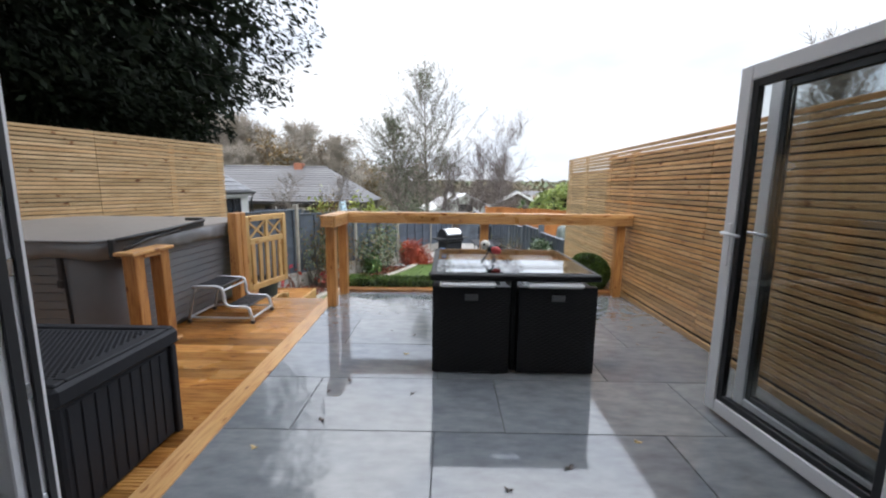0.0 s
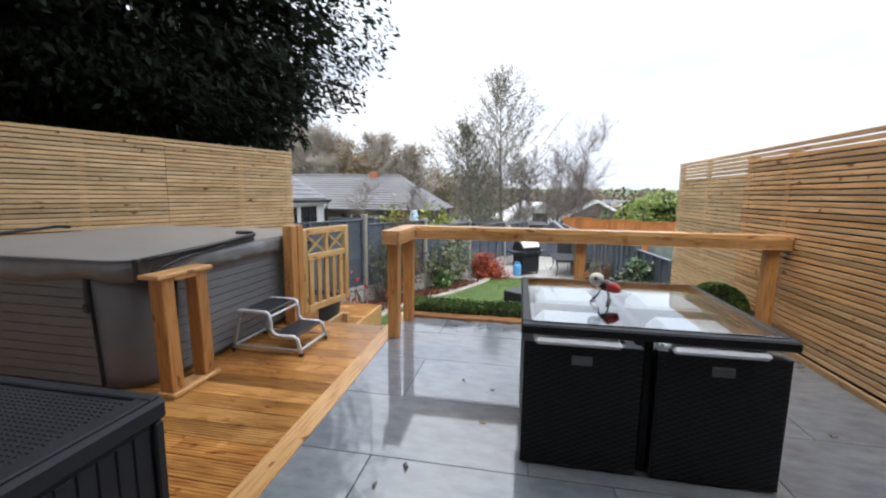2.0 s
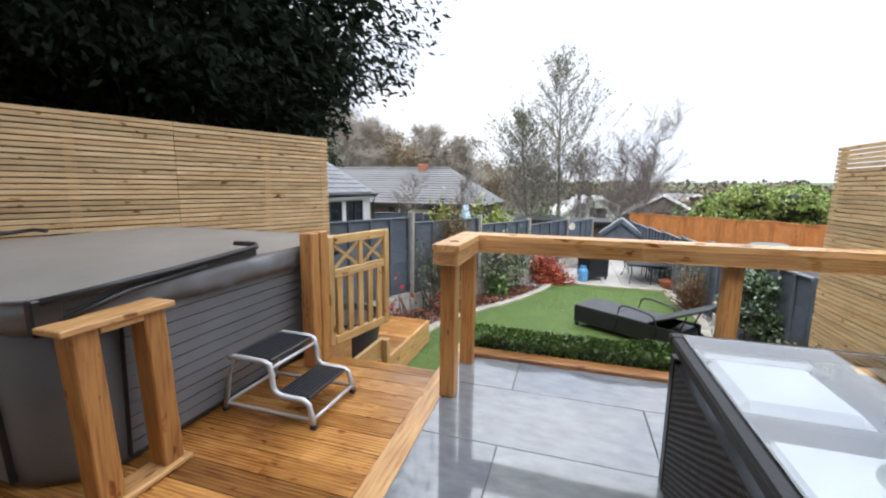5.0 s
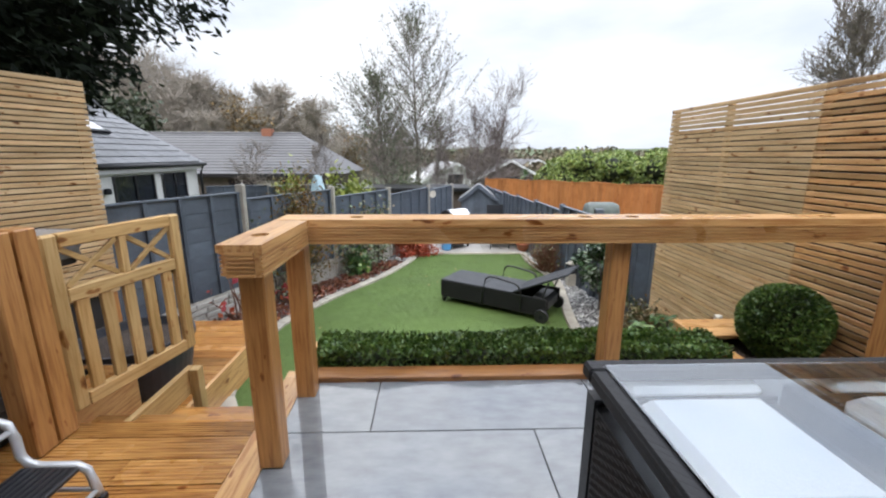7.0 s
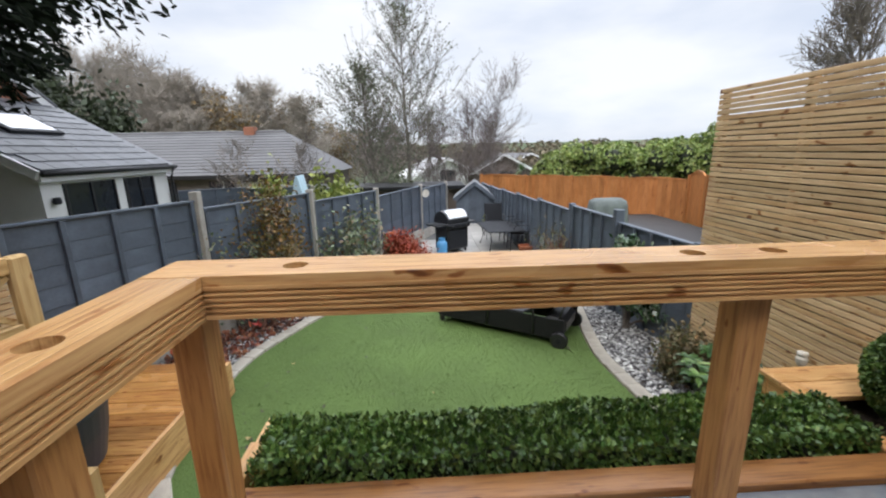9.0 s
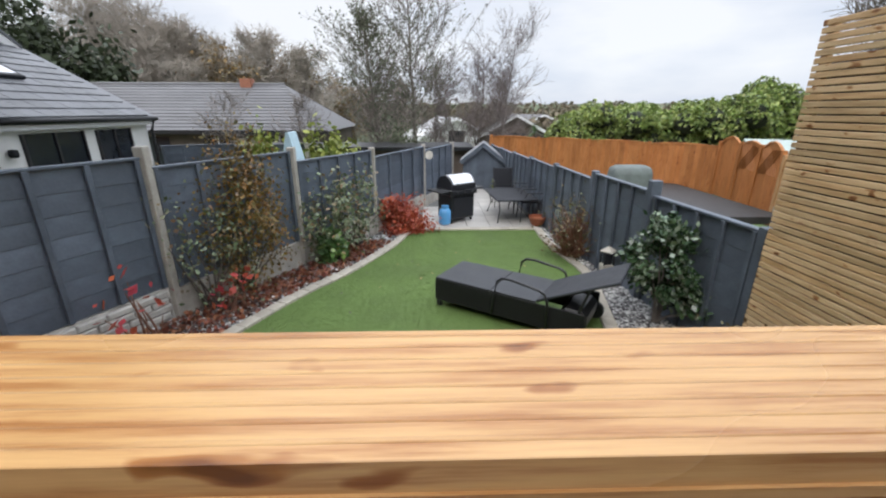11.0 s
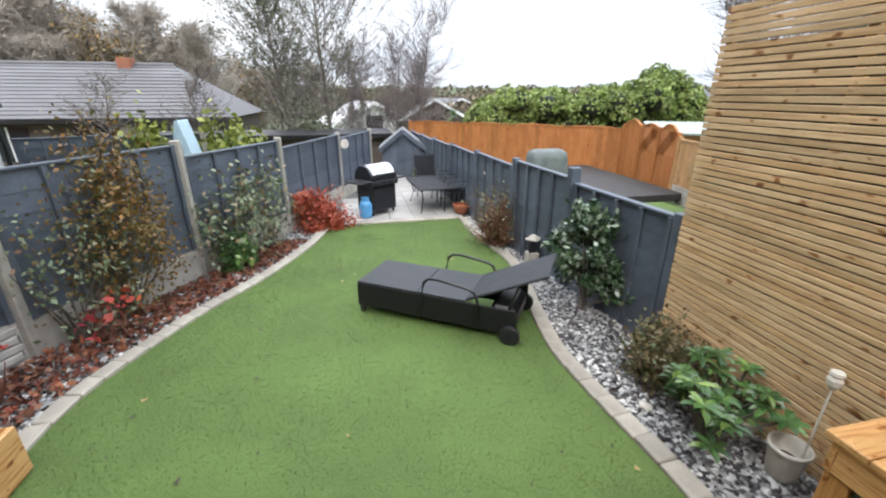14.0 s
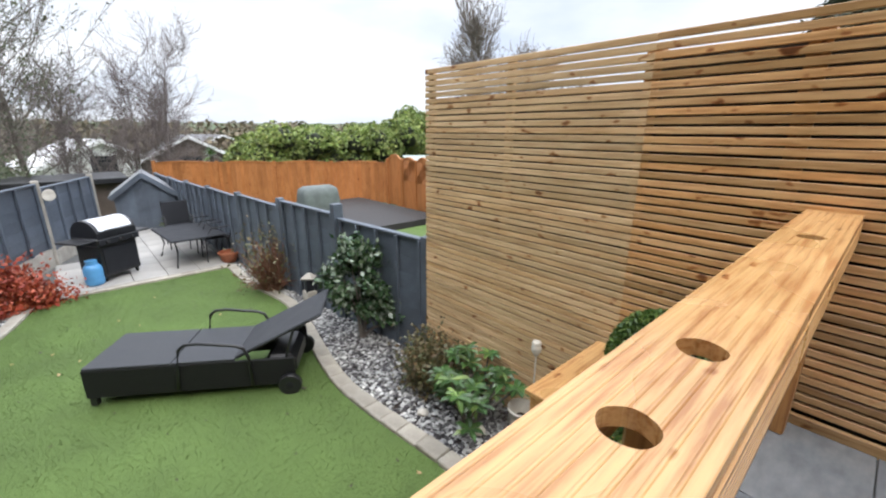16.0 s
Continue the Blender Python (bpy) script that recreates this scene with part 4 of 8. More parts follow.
# ---- storage box and step stool ----
M_ALLOY = plain("satin_aluminium", (0.55, 0.56, 0.57), 0.35, metal=0.35, vary=0.06, bump=0.03)


def build_storage_box():
    b = thing("storage_box", "dark grey resin garden storage box with a ribbed lid", "storage box", at=(-1.03, 2.36, 0.004))
    w, d, h = 1.2, 0.66, 0.55
    part("body", box_bm(-w + 0.03, -0.03, -d + 0.03, -0.03, 0, h - 0.08, 0.01), M_BOX, b)
    for k in range(9):
        y = -d + 0.06 + k * (d - 0.12) / 9
        part("end_rib", box_bm(-0.03, -0.024, y, y + (d - 0.12) / 9 - 0.006, 0.02, h - 0.1, 0.003), M_BOX, b)
        x = -w + 0.06 + k * (w - 0.12) / 9
        part("front_rib", box_bm(x, x + (w - 0.12) / 9 - 0.006, -0.03, -0.024, 0.02, h - 0.1, 0.003), M_BOX, b)
    for x in (-w + 0.02, -0.05):
        part("corner_post", box_bm(x, x + 0.04, -0.05, -0.012, 0, h - 0.085, 0.006), M_BOX, b)
    lid = box_bm(-w, 0, -d, 0, h - 0.08, h, 0.015)
    part("lid", lid, M_BOX, b, "dark grey lid with a raised rim")
    rim = bmesh.new()
    for q in ((-w + 0.015, -0.015, -0.06, -0.015), (-w + 0.015, -0.015, -d + 0.015, -d + 0.06), (-w + 0.015, -w + 0.1, -d + 0.061, -0.061), (-0.07, -0.015, -d + 0.061, -0.061)):
        add_box(rim, *q, h - 0.004, h + 0.012, 0.005)
    part("lid_rim", rim, M_BOX, b)
    v, fc = [], []
    for k in range(26):
        y = -d + 0.085 + k * (d - 0.17) / 25
        for i in range(40):
            x = -w + 0.135 + i * (w - 0.24) / 39 + (0.006 if k % 2 else -0.006)
            n = len(v)
            v += [(x - 0.009, y - 0.004, h), (x + 0.009, y - 0.004, h), (x + 0.009, y + 0.004, h), (x - 0.009, y + 0.004, h), (x - 0.006, y - 0.002, h + 0.004), (x + 0.006, y - 0.002, h + 0.004), (x + 0.006, y + 0.002, h + 0.004), (x - 0.006, y + 0.002, h + 0.004)]
            fc += [(n + 4, n + 5, n + 6, n + 7)] + [(n + j, n + (j + 1) % 4, n + 4 + (j + 1) % 4, n + 4 + j) for j in range(4)]
    o = tagged(new("lid_studs", soup("lid_studs", v, fc, M_BOX)), "rows of small raised dashes moulded in the lid", kind="stuff")
    o.parent = b


def build_step_stool():
    s = thing("step_stool", "folding two-tread step stool with bright metal frame and black treads", "step stool", at=(-2.06, 3.985, 0.004))
    W = 0.41
    for y in (0.0, W):
        side = [(0.30, y, 0.338), (0.335, y, 0.325), (0.35, y, 0.27), (0.352, y, 0.2), (0.375, y, 0.165), (0.42, y, 0.155), (0.545, y, 0.155), (0.578, y, 0.135), (0.592, y, 0.08), (0.605, y, 0.014)]
        part("side_frame", tube_bm([(0.07, y, 0.33), (0.1, y, 0.342), *side], 0.0155, 8), M_ALLOY, s, smooth=True)
        part("back_leg", tube_bm([(0.10, y, 0.33), (0.055, y, 0.2), (0.015, y, 0.014)], 0.013, 8), M_ALLOY, s, smooth=True)
        part("foot", box_bm(0.0, 0.032, y - 0.017, y + 0.017, 0, 0.03, 0.006), M_BLACK, s)
        part("foot", box_bm(0.587, 0.622, y - 0.017, y + 0.017, 0, 0.03, 0.006), M_BLACK, s)
        part("brace", tube_bm([(0.03, y, 0.05), (0.6, y, 0.05)], 0.009, 6), M_ALLOY, s)
    for nm, x0, x1, z in (("upper_tread", 0.085, 0.335, 0.325), ("lower_tread", 0.362, 0.57, 0.145)):
        t = part(nm, box_bm(x0, x1, 0.017, W - 0.017, z, z + 0.022, 0.006), M_BLACK, s, "black ribbed rubber tread")
        for k in range(8):
            x = x0 + 0.02 + k * (x1 - x0 - 0.04) / 7
            part("tread_rib", box_bm(x - 0.004, x + 0.004, 0.03, W - 0.03, z + 0.0215, z + 0.025), M_BOX, t)
    for x, z in ((0.02, 0.05), (0.6, 0.05), (0.34, 0.30)):
        part("cross_bar", tube_bm([(x, 0, z), (x, W, z)], 0.01, 8), M_ALLOY, s, smooth=True)


build_storage_box()
build_step_stool()

# ---- lawn, kerbs and beds ----
LEFT_KERB = [(-1.60, 5.9), (-1.95, 6.35), (-2.07, 6.9), (-2.12, 7.5), (-2.08, 8.05), (-1.88, 8.65), (-1.58, 9.35), (-1.17, 10.1), (-0.70, 11.3), (-0.52, 12.05), (-0.42, 12.4)]
RIGHT_KERB = [(1.62, 5.9), (1.60, 6.6), (1.55, 7.2), (1.53, 7.8), (1.62, 8.4), (1.80, 9.2), (1.94, 10.0), (1.88, 10.8), (1.83, 11.6), (1.88, 12.4)]


def smooth_line(pts, step=0.2):
    p = [Vector((*q, 0)) for q in pts]
    out = []
    for i in range(len(p) - 1):
        p0, p1, p2, p3 = p[max(i - 1, 0)], p[i], p[i + 1], p[min(i + 2, len(p) - 1)]
        n = max(2, int((p2 - p1).length / step))
        for k in range(n):
            t = k / n
            out.append(0.5 * ((2 * p1) + (p2 - p0) * t + (2 * p0 - 5 * p1 + 4 * p2 - p3) * t * t + (3 * p1 - p0 - 3 * p2 + p3) * t ** 3))
    out.append(p[-1])
    return out


LK, RK = smooth_line(LEFT_KERB, 0.19), smooth_line(RIGHT_KERB, 0.19)


def edge_x(line, y):
    for a, b in zip(line, line[1:]):
        if a.y <= y <= b.y:
            return a.x + (b.x - a.x) * (y - a.y) / max(1e-6, b.y - a.y)
    return line[0].x if y < line[0].y else line[-1].x


def build_lawn():
    bm = bmesh.new()
    rows = []
    ny, nx = 90, 50
    for j in range(ny + 1):
        y = 5.95 + (12.4 - 5.95) * j / ny
        xa, xb = edge_x(LK, y) - 0.04, edge_x(RK, y) + 0.04
        rows.append([bm.verts.new((xa + (xb - xa) * i / nx, y, lawn_z(y))) for i in range(nx + 1)])
    for a, b in zip(rows, rows[1:]):
        for i in range(nx):
            bm.faces.new((a[i], a[i + 1], b[i + 1], b[i]))
    solid("lawn", bm, M_LAWN, "bright green artificial lawn scattered with fallen leaves", "lawn", kind="structure", smooth=True)


def build_grass_pile():
    """Short upright blades over the lawn, thicker near the patio."""
    nr = np.random.default_rng(31)
    n = 150000
    y = 5.98 + 6.4 * nr.random(n) ** 1.35
    xa = np.interp(y, [p.y for p in LK], [p.x for p in LK])
    xb = np.interp(y, [p.y for p in RK], [p.x for p in RK])
    x = xa + (xb - xa) * nr.random(n)
    z = -0.86 - 0.028 * (y - 7.5)
    a = nr.uniform(0, 6.28, n)
    lean = nr.normal(0, 0.005, (n, 2)) + np.array([0.003, -0.004])
    h = nr.uniform(0.01, 0.02, n)
    w = 0.0024
    c = np.stack([x, y, z - 0.004], 1)
    s = np.stack([np.cos(a) * w, np.sin(a) * w, np.zeros(n)], 1)
    t = c + np.stack([lean[:, 0], lean[:, 1], h], 1)
    v = np.stack([c - s, c + s, t], 1).reshape(-1, 3)
    f = np.arange(3 * n).reshape(-1, 3)
    tagged(new("grass_pile", soup("grass_pile", v.tolist(), f.tolist(), M_BLADE)), "short green artificial grass blades over the lawn", "grass", kind="stuff")


def build_beds():
    for nm, x0, x1 in (("bed_left", -4.6, None), ("bed_right", None, 2.75)):
        bm = bmesh.new()
        rows = []
        for j in range(60):
            y = 5.3 + j * (12.5 - 5.3) / 59
            xa, xb = (x0, edge_x(LK, y) - 0.1) if x0 is not None else (edge_x(RK, y) + 0.1, x1)
            rows.append([bm.verts.new((xa + (xb - xa) * i / 16, y, lawn_z(y) - 0.02 + 0.03 * noise.noise((i * 0.8, y * 2, 3 if x0 else 9)))) for i in range(17)])
        for a, b in zip(rows, rows[1:]):
            for i in range(16):
                bm.faces.new((a[i], a[i + 1], b[i + 1], b[i]))
        solid(nm, bm, M_SOIL, "dark soil bed under slate chippings", "flower bed", kind="structure", smooth=True)


def build_kerb(name, line, side):
    k = thing(name, "curved edging of pale grey-buff stone setts beside the lawn", "kerb", kind="structure")
    for a, b in zip(line, line[1:]):
        d = (b - a)
        me = KERB_MESH
        ang = math.degrees(math.atan2(d.y, d.x))
        m = pose(a.x, a.y, lawn_z(a.y), 0, 0, ang) @ Matrix.Diagonal((d.length / 0.2, 1, 1, 1))
        piece("sett", me, k, m @ pose(0, side * 0.075, RNG.uniform(-0.004, 0.004), RNG.uniform(-1.5, 1.5)))
    return k


KERB_MESH = mesh_of("sett", box_bm(0.001, 0.197, -0.07, 0.07, -0.08, 0.03, 0.008), M_KERB)
build_lawn()
M_BLADE = leafy("grass_blade", [(0.072, 0.115, 0.03), (0.115, 0.178, 0.05), (0.17, 0.235, 0.078), (0.125, 0.162, 0.05)], 0.6)
build_grass_pile()
build_beds()
build_kerb("kerb_left", LK, 1)
build_kerb("kerb_right", RK, -1)


# ---- raised bed with hedge, corner planter ----
def build_planters():
    p = thing("hedge_planter", "low timber retaining boards holding the hedge bed", "planter", at=(0, 0, 0))
    part("front_board", box_bm(-1.02, 1.64, 5.70, 5.74, -0.95, -0.20, 0.004), M_RAIL, p)
    part("cap_board", box_bm(-1.06, 1.64, 5.66, 5.78, -0.199, -0.17, 0.004), M_RAIL, p)
    part("side_board", box_bm(-1.06, -1.0, 5.33, 5.659, -0.95, -0.03, 0.004), M_RAIL_Y, p)
    part("soil", box_bm(-0.99, 1.64, 5.33, 5.699, -0.95, -0.24), M_SOIL, p)
    c = thing("corner_planter", "square timber planter with broad grooved cap boards", "planter", at=(0, 0, 0))
    x0, x1, y0, y1, z = 1.66, 2.405, 5.335, 5.99, 0.03
    for n, b, mt in (("cap_board", (x0, x1, y1 - 0.145, y1, z - 0.028, z), M_RAIL), ("cap_board", (x0 + 0.096, x1, y1 - 0.29, y1 - 0.149, z - 0.03, z - 0.002), M_RAIL), ("cap_board", (x0, x0 + 0.092, y0, y1 - 0.149, z - 0.028, z), M_RAIL_Y)):
        part(n, box_bm(*b, 0.003), mt, c, "wet grooved deck board cap")
    for za, zb in ((-0.14, 0.0),):
        part("wall_board", box_bm(x0 + 0.02, x1, y1 - 0.05, y1 - 0.022, za, zb, 0.003), M_RAIL, c)
        part("wall_board", box_bm(x0 + 0.02, x0 + 0.048, y0, y1 - 0.051, za, zb, 0.003), M_RAIL_Y, c)
    part("corner_post", box_bm(x0 + 0.03, x0 + 0.12, y1 - 0.12, y1 - 0.03, -0.95, -0.029, 0.004), M_POST, c)
    part("lower_panel", box_bm(x0 + 0.05, x1, y1 - 0.07, y1 - 0.051, -0.95, -0.141), M_FENCE_GREY, c, "grey painted lower panel")
    part("lower_panel", box_bm(x0 + 0.049, x0 + 0.068, y0, y1 - 0.121, -0.95, -0.141), M_FENCE_GREY, c, "grey painted lower panel")
    part("soil", box_bm(x0 + 0.07, x1, y0, y1 - 0.071, -0.4, -0.07), M_SOIL, c)


build_planters()


def box_shrub(name, label, category, centre, size, count, leaf, mats, seed, ball=False, group=""):
    """A clipped shrub: a solid core painted as inner shade, and a dense uneven skin of small leaves."""
    rng = np.random.default_rng(seed)
    s = thing(name, label, category, group, centre)
    u = rng.normal(size=(count, 3))
    if ball:
        u /= np.linalg.norm(u, axis=1)[:, None]
        rad = 1 - np.abs(rng.normal(0, 0.06, count))
        p = u * rad[:, None] * np.array(size)
        lump = np.array([noise.noise((q[0] * 6, q[1] * 6, q[2] * 6 + seed)) for q in p])
        p *= (1 + 0.07 * lump)[:, None]
        nrm = u
    else:
        p = rng.uniform(-1, 1, (count, 3))
        ax = rng.choice(3, count, p=[0.1, 0.4, 0.5])
        sg = np.where(rng.random(count) < 0.5, -1, 1)
        nrm = np.zeros((count, 3))
        for i in range(3):
            k = ax == i
            p[k, i] = sg[k] * (1 - np.abs(rng.normal(0, 0.07, k.sum())))
            nrm[k, i] = sg[k]
        p *= np.array(size)
        lump = np.array([noise.noise((q[0] * 3, q[1] * 4, q[2] * 4 + seed)) for q in p])
        p += nrm * (lump * 0.055)[:, None]
    me = leaves("foliage", p, leaf, mats[0], rng, 0.0, 1.5, nrm)
    ob = new("foliage", me)
    ob.parent = s
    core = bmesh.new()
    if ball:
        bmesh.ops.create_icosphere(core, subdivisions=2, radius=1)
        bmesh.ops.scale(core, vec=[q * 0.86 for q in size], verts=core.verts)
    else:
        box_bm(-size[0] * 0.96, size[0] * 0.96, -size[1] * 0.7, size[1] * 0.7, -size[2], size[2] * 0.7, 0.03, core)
    part("core", core, mats[1], s, "solid core painted dark for the shade between the leaves")
    return s


M_BOXLEAF = leafy("box_leaf", [(0.025, 0.055, 0.014), (0.06, 0.125, 0.026), (0.13, 0.21, 0.045), (0.065, 0.135, 0.03), (0.21, 0.28, 0.07)], 0.38)
# Near-black green: the shade inside the shrubs, put into the core's colour.
M_INNER_SHADE = plain("inner_shade_twigs", (0.02, 0.026, 0.012), 0.9, vary=0.3, bump=0.3)
box_shrub("box_hedge", "low clipped dark green box hedge along the patio edge", "hedge", (0.36, 5.49, -0.07), (1.30, 0.15, 0.19), 32000, 0.019, (M_BOXLEAF, M_INNER_SHADE), 3)
box_shrub("box_ball", "round clipped green box ball in the corner planter", "shrub", (2.12, 5.545, 0.19), (0.275, 0.24, 0.265), 12000, 0.015, (M_BOXLEAF, M_INNER_SHADE), 4, True)


# ---- grey garden fences ----
def lap_panel(fence, a, b, z0, z1, capped=True, rows=7, ribs=4, board_name="board"):
    """One overlap panel between two posts, on the plan from a to b; its face with ribs looks to the right of a to b."""
    d = Vector((b[0] - a[0], b[1] - a[1], 0))
    m = Matrix.Translation((a[0], a[1], 0)) @ Matrix.Rotation(math.atan2(d.y, d.x), 4, "Z")
    ln = d.length
    hh = (z1 - z0) / rows
    me = mesh_of("board", prism_bm([(0.0, -0.01), (0.018, 0.0), (0.012, hh + 0.012), (0.004, hh + 0.012)], 0.05, ln - 0.05, m=Matrix(((0, 1, 0, 0), (-1, 0, 0, 0.012), (0, 0, 1, 0), (0, 0, 0, 1)))), M_FENCE_GREY)
    for i in range(rows):
        piece("board", me, fence, m @ pose(0, 0, z0 + i * hh, 0, RNG.uniform(-0.15, 0.15)))
    rib = mesh_of("batten", box_bm(-0.022, 0.022, -0.04, -0.008, z0, z1 + 0.01, 0.004), M_FENCE_GREY)
    for k in range(ribs + 1):
        piece("batten", rib, fence, m @ pose(0.08 + k * (ln - 0.16) / ribs, 0, 0))
    if capped:
        piece("cap", mesh_of("cap", box_bm(0.04, ln - 0.04, -0.035, 0.035, z1 + 0.011, z1 + 0.035, 0.004), M_FENCE_GREY), fence, m)


LPOSTS = [(-4.25, 5.5, 0.86), (-3.54, 7.15, 0.86), (-2.82, 8.78, 0.85), (-1.985, 10.45, 0.70), (-1.15, 12.14, 0.56), (-0.29, 14.39, 0.44), (0.46, 16.3, 0.36)]


def build_left_garden_fence():
    f = thing("fence_garden_left", "dark slate-grey overlap panel fence between pale concrete posts", "fence", kind="structure")
    for x, y, z in LPOSTS:
        bm = box_bm(x - 0.05, x + 0.05, y - 0.05, y + 0.05, -1.3, z + 0.02, 0.008)
        part("concrete_post", bm, M_CONC, f, "weathered pale concrete post")
    for (xa, ya, za), (xb, yb, zb) in zip(LPOSTS, LPOSTS[1:]):
        top = min(za, zb) - 0.06
        if ya < 8:
            top = za - 0.12
        lo = lawn_z(ya) + 0.32
        lap_panel(f, (xa, ya), (xb, yb), lo, top)
        d = Vector((xb - xa, yb - ya, 0))
        m = Matrix.Translation((xa, ya, 0)) @ Matrix.Rotation(math.atan2(d.y, d.x), 4, "Z")
        if ya < 8.5:
            r2 = random.Random(int(ya * 10))
            for row in range(4):
                x = 0.052
                while x < d.length - 0.055:
                    w = min(r2.uniform(0.14, 0.34), d.length - 0.055 - x)
                    z = lo - 0.31 + row * 0.075
                    piece("stone", mesh_of("stone", box_bm(0, w - 0.008, -0.045 + r2.uniform(-0.01, 0.012), 0.02, 0, 0.068, 0.012), M_ROCKBOARD), f, m @ pose(x, 0, z - 0.02))
                    x += w
            part("gravel_board", box_bm(0.05, d.length - 0.05, -0.02, 0.03, lo - 0.4, lo - 0.012), M_ROCKBOARD, f, "rock-faced concrete gravel board").matrix_basis = m
        else:
            part("gravel_board", box_bm(0.05, d.length - 0.05, -0.025, 0.025, lo - 0.5, lo - 0.012), M_CONC, f, "concrete gravel board").matrix_basis = m


RPOSTS = [(2.47, 7.72, 0.32), (2.33, 9.15, 0.42), (2.22, 10.54, 0.36), (2.14, 12.15, 0.27), (2.08, 13.8, 0.22), (2.02, 15.4, 0.18), (1.97, 17.0, 0.14), (1.92, 18.6, 0.12)]


def build_right_garden_fence():
    f = thing("fence_garden_right", "dark slate-grey overlap panel fence with painted posts stepping down the garden", "fence", kind="structure")
    for i, (x, y, z) in enumerate(RPOSTS):
        big = i == 1
        part("post", box_bm(x - (0.06 if big else 0.045), x + (0.06 if big else 0.045), y - 0.045, y + 0.045, -1.4, z + (0.06 if big else 0.03), 0.006), M_FENCE_GREY, f)
    for (xa, ya, za), (xb, yb, zb) in zip(RPOSTS, RPOSTS[1:]):
        lap_panel(f, (xb, yb), (xa, ya), lawn_z(ya) - 0.08, min(za, zb) - 0.03)


build_left_garden_fence()
build_right_garden_fence()


# ---- end of the garden: paving, shed ----
def build_end_paving_base():
    bm = bmesh.new()
    vs = [(-0.9, 12.42), (2.14, 12.42), (1.95, 17.5), (0.5, 17.5)]
    lo, hi = [bm.verts.new((x, y, -1.35)) for x, y in vs], [bm.verts.new((x, y, lawn_z(12.5) + 0.005)) for x, y in vs]
    bm.faces.new(hi)
    bm.faces.new(lo[::-1])
    for i in range(4):
        bm.faces.new((lo[i], lo[(i + 1) % 4], hi[(i + 1) % 4], hi[i]))
    solid("end_paving_bed", bm, M_GROUT, "mortar bed under the end paving", "paving", kind="structure")
    k = thing("kerb_end", "straight pale stone edging between lawn and end paving", "kerb", kind="structure")
    for i in range(13):
        piece("sett", KERB_MESH, k, pose(-0.5 + i * 0.19, 12.4, lawn_z(12.4) + 0.003))


build_end_paving_base()


def build_shed():
    s = thing("garden_shed", "small slate-grey painted shed with a pale felt roof", "shed", at=(1.37, 16.55, lawn_z(12.5) + 0.005), turn=-7)
    w, d, h, a = 1.15, 0.9, 0.85, 1.30
    part("body", prism_bm([(-w / 2, 0), (w / 2, 0), (w / 2, h), (0, a - 0.03), (-w / 2, h)], 0.02, d), M_FENCE_GREY, s)
    n = 9
    bw = w / n
    for i in range(n):
        x0 = -w / 2 + i * bw
        hh = [h + (a - 0.05 - h) * (1 - abs(x) / (w / 2)) for x in (x0, x0 + bw - 0.008)]
        part("cladding_board", prism_bm([(x0, 0), (x0 + bw - 0.008, 0), (x0 + bw - 0.008, hh[1]), (x0, hh[0])], 0.0, 0.018), M_FENCE_GREY, s)
    ang = math.atan2(a - h, w / 2)
    for sg in (-1, 1):
        ln = math.hypot(a - h, w / 2) + 0.1
        bm = bmesh.new()
        add_box(bm, 0, ln, -0.08, d + 0.08, 0, 0.03, 0.004, pose(0, 0, a, 0, math.degrees(ang)))
        if sg < 0:
            bmesh.ops.scale(bm, vec=(-1, 1, 1), verts=bm.verts)
        part("roof_panel", bm, M_FELT, s, "pale grey mineral felt")
        bm = bmesh.new()
        add_box(bm, 0, ln, -0.1, -0.081, -0.07, 0.035, 0.003, pose(0, 0, a, 0, math.degrees(ang)))
        if sg < 0:
            bmesh.ops.scale(bm, vec=(-1, 1, 1), verts=bm.verts)
        part("bargeboard", bm, M_FENCE_GREY, s)


M_FELT = plain("pale_roof_felt", (0.20, 0.205, 0.215), 0.8, vary=0.15, scale=4, fine=80, bump=0.4)
build_shed()

# ---- plants ----
def skeleton_tree(rng, height, trunk_r, levels, spread, split=3, up=0.35, first=0.3, droop=0.0, taper=0.6):
    """Segments of a tree: list of (a, b, ra, rb, level), and the twig ends."""
    segs, ends = [], []

    def grow(p, d, length, r, level):
        n = 4 if level == 0 else 3
        q, dirn = p, d
        for i in range(n):
            dirn = (dirn + Vector((rng.gauss(0, 1), rng.gauss(0, 1), rng.gauss(0, 0.6))) * (0.06 if level == 0 else 0.17) + Vector((0, 0, (up if level < 3 else up - droop) * 0.12))).normalized()
            nxt = q + dirn * (length / n)
            ra, rb = r * (1 - 0.6 * i / n), r * (1 - 0.6 * (i + 1) / n)
            segs.append((q, nxt, ra, rb, level))
            if level < levels and (level > 0 or (i + 1) / n > first):
                for _ in range(split if level else split + 2):
                    ang = rng.uniform(0, 2 * math.pi)
                    side = dirn.orthogonal().normalized()
                    side.rotate(Matrix.Rotation(ang, 3, dirn))
                    nd = (dirn * rng.uniform(0.35, 0.9) + side * spread * rng.uniform(0.7, 1.2)).normalized()
                    grow(q.lerp(nxt, rng.random()), nd, length * rng.uniform(0.36, 0.6) * (1 - taper * i / n if level == 0 else 1), max(rb * 0.5, 0.003), level + 1)
            q = nxt
        ends.append((q, level))

    grow(Vector((0, 0, 0)), Vector((0, 0, 1)), height, trunk_r, 0)
    return segs, ends


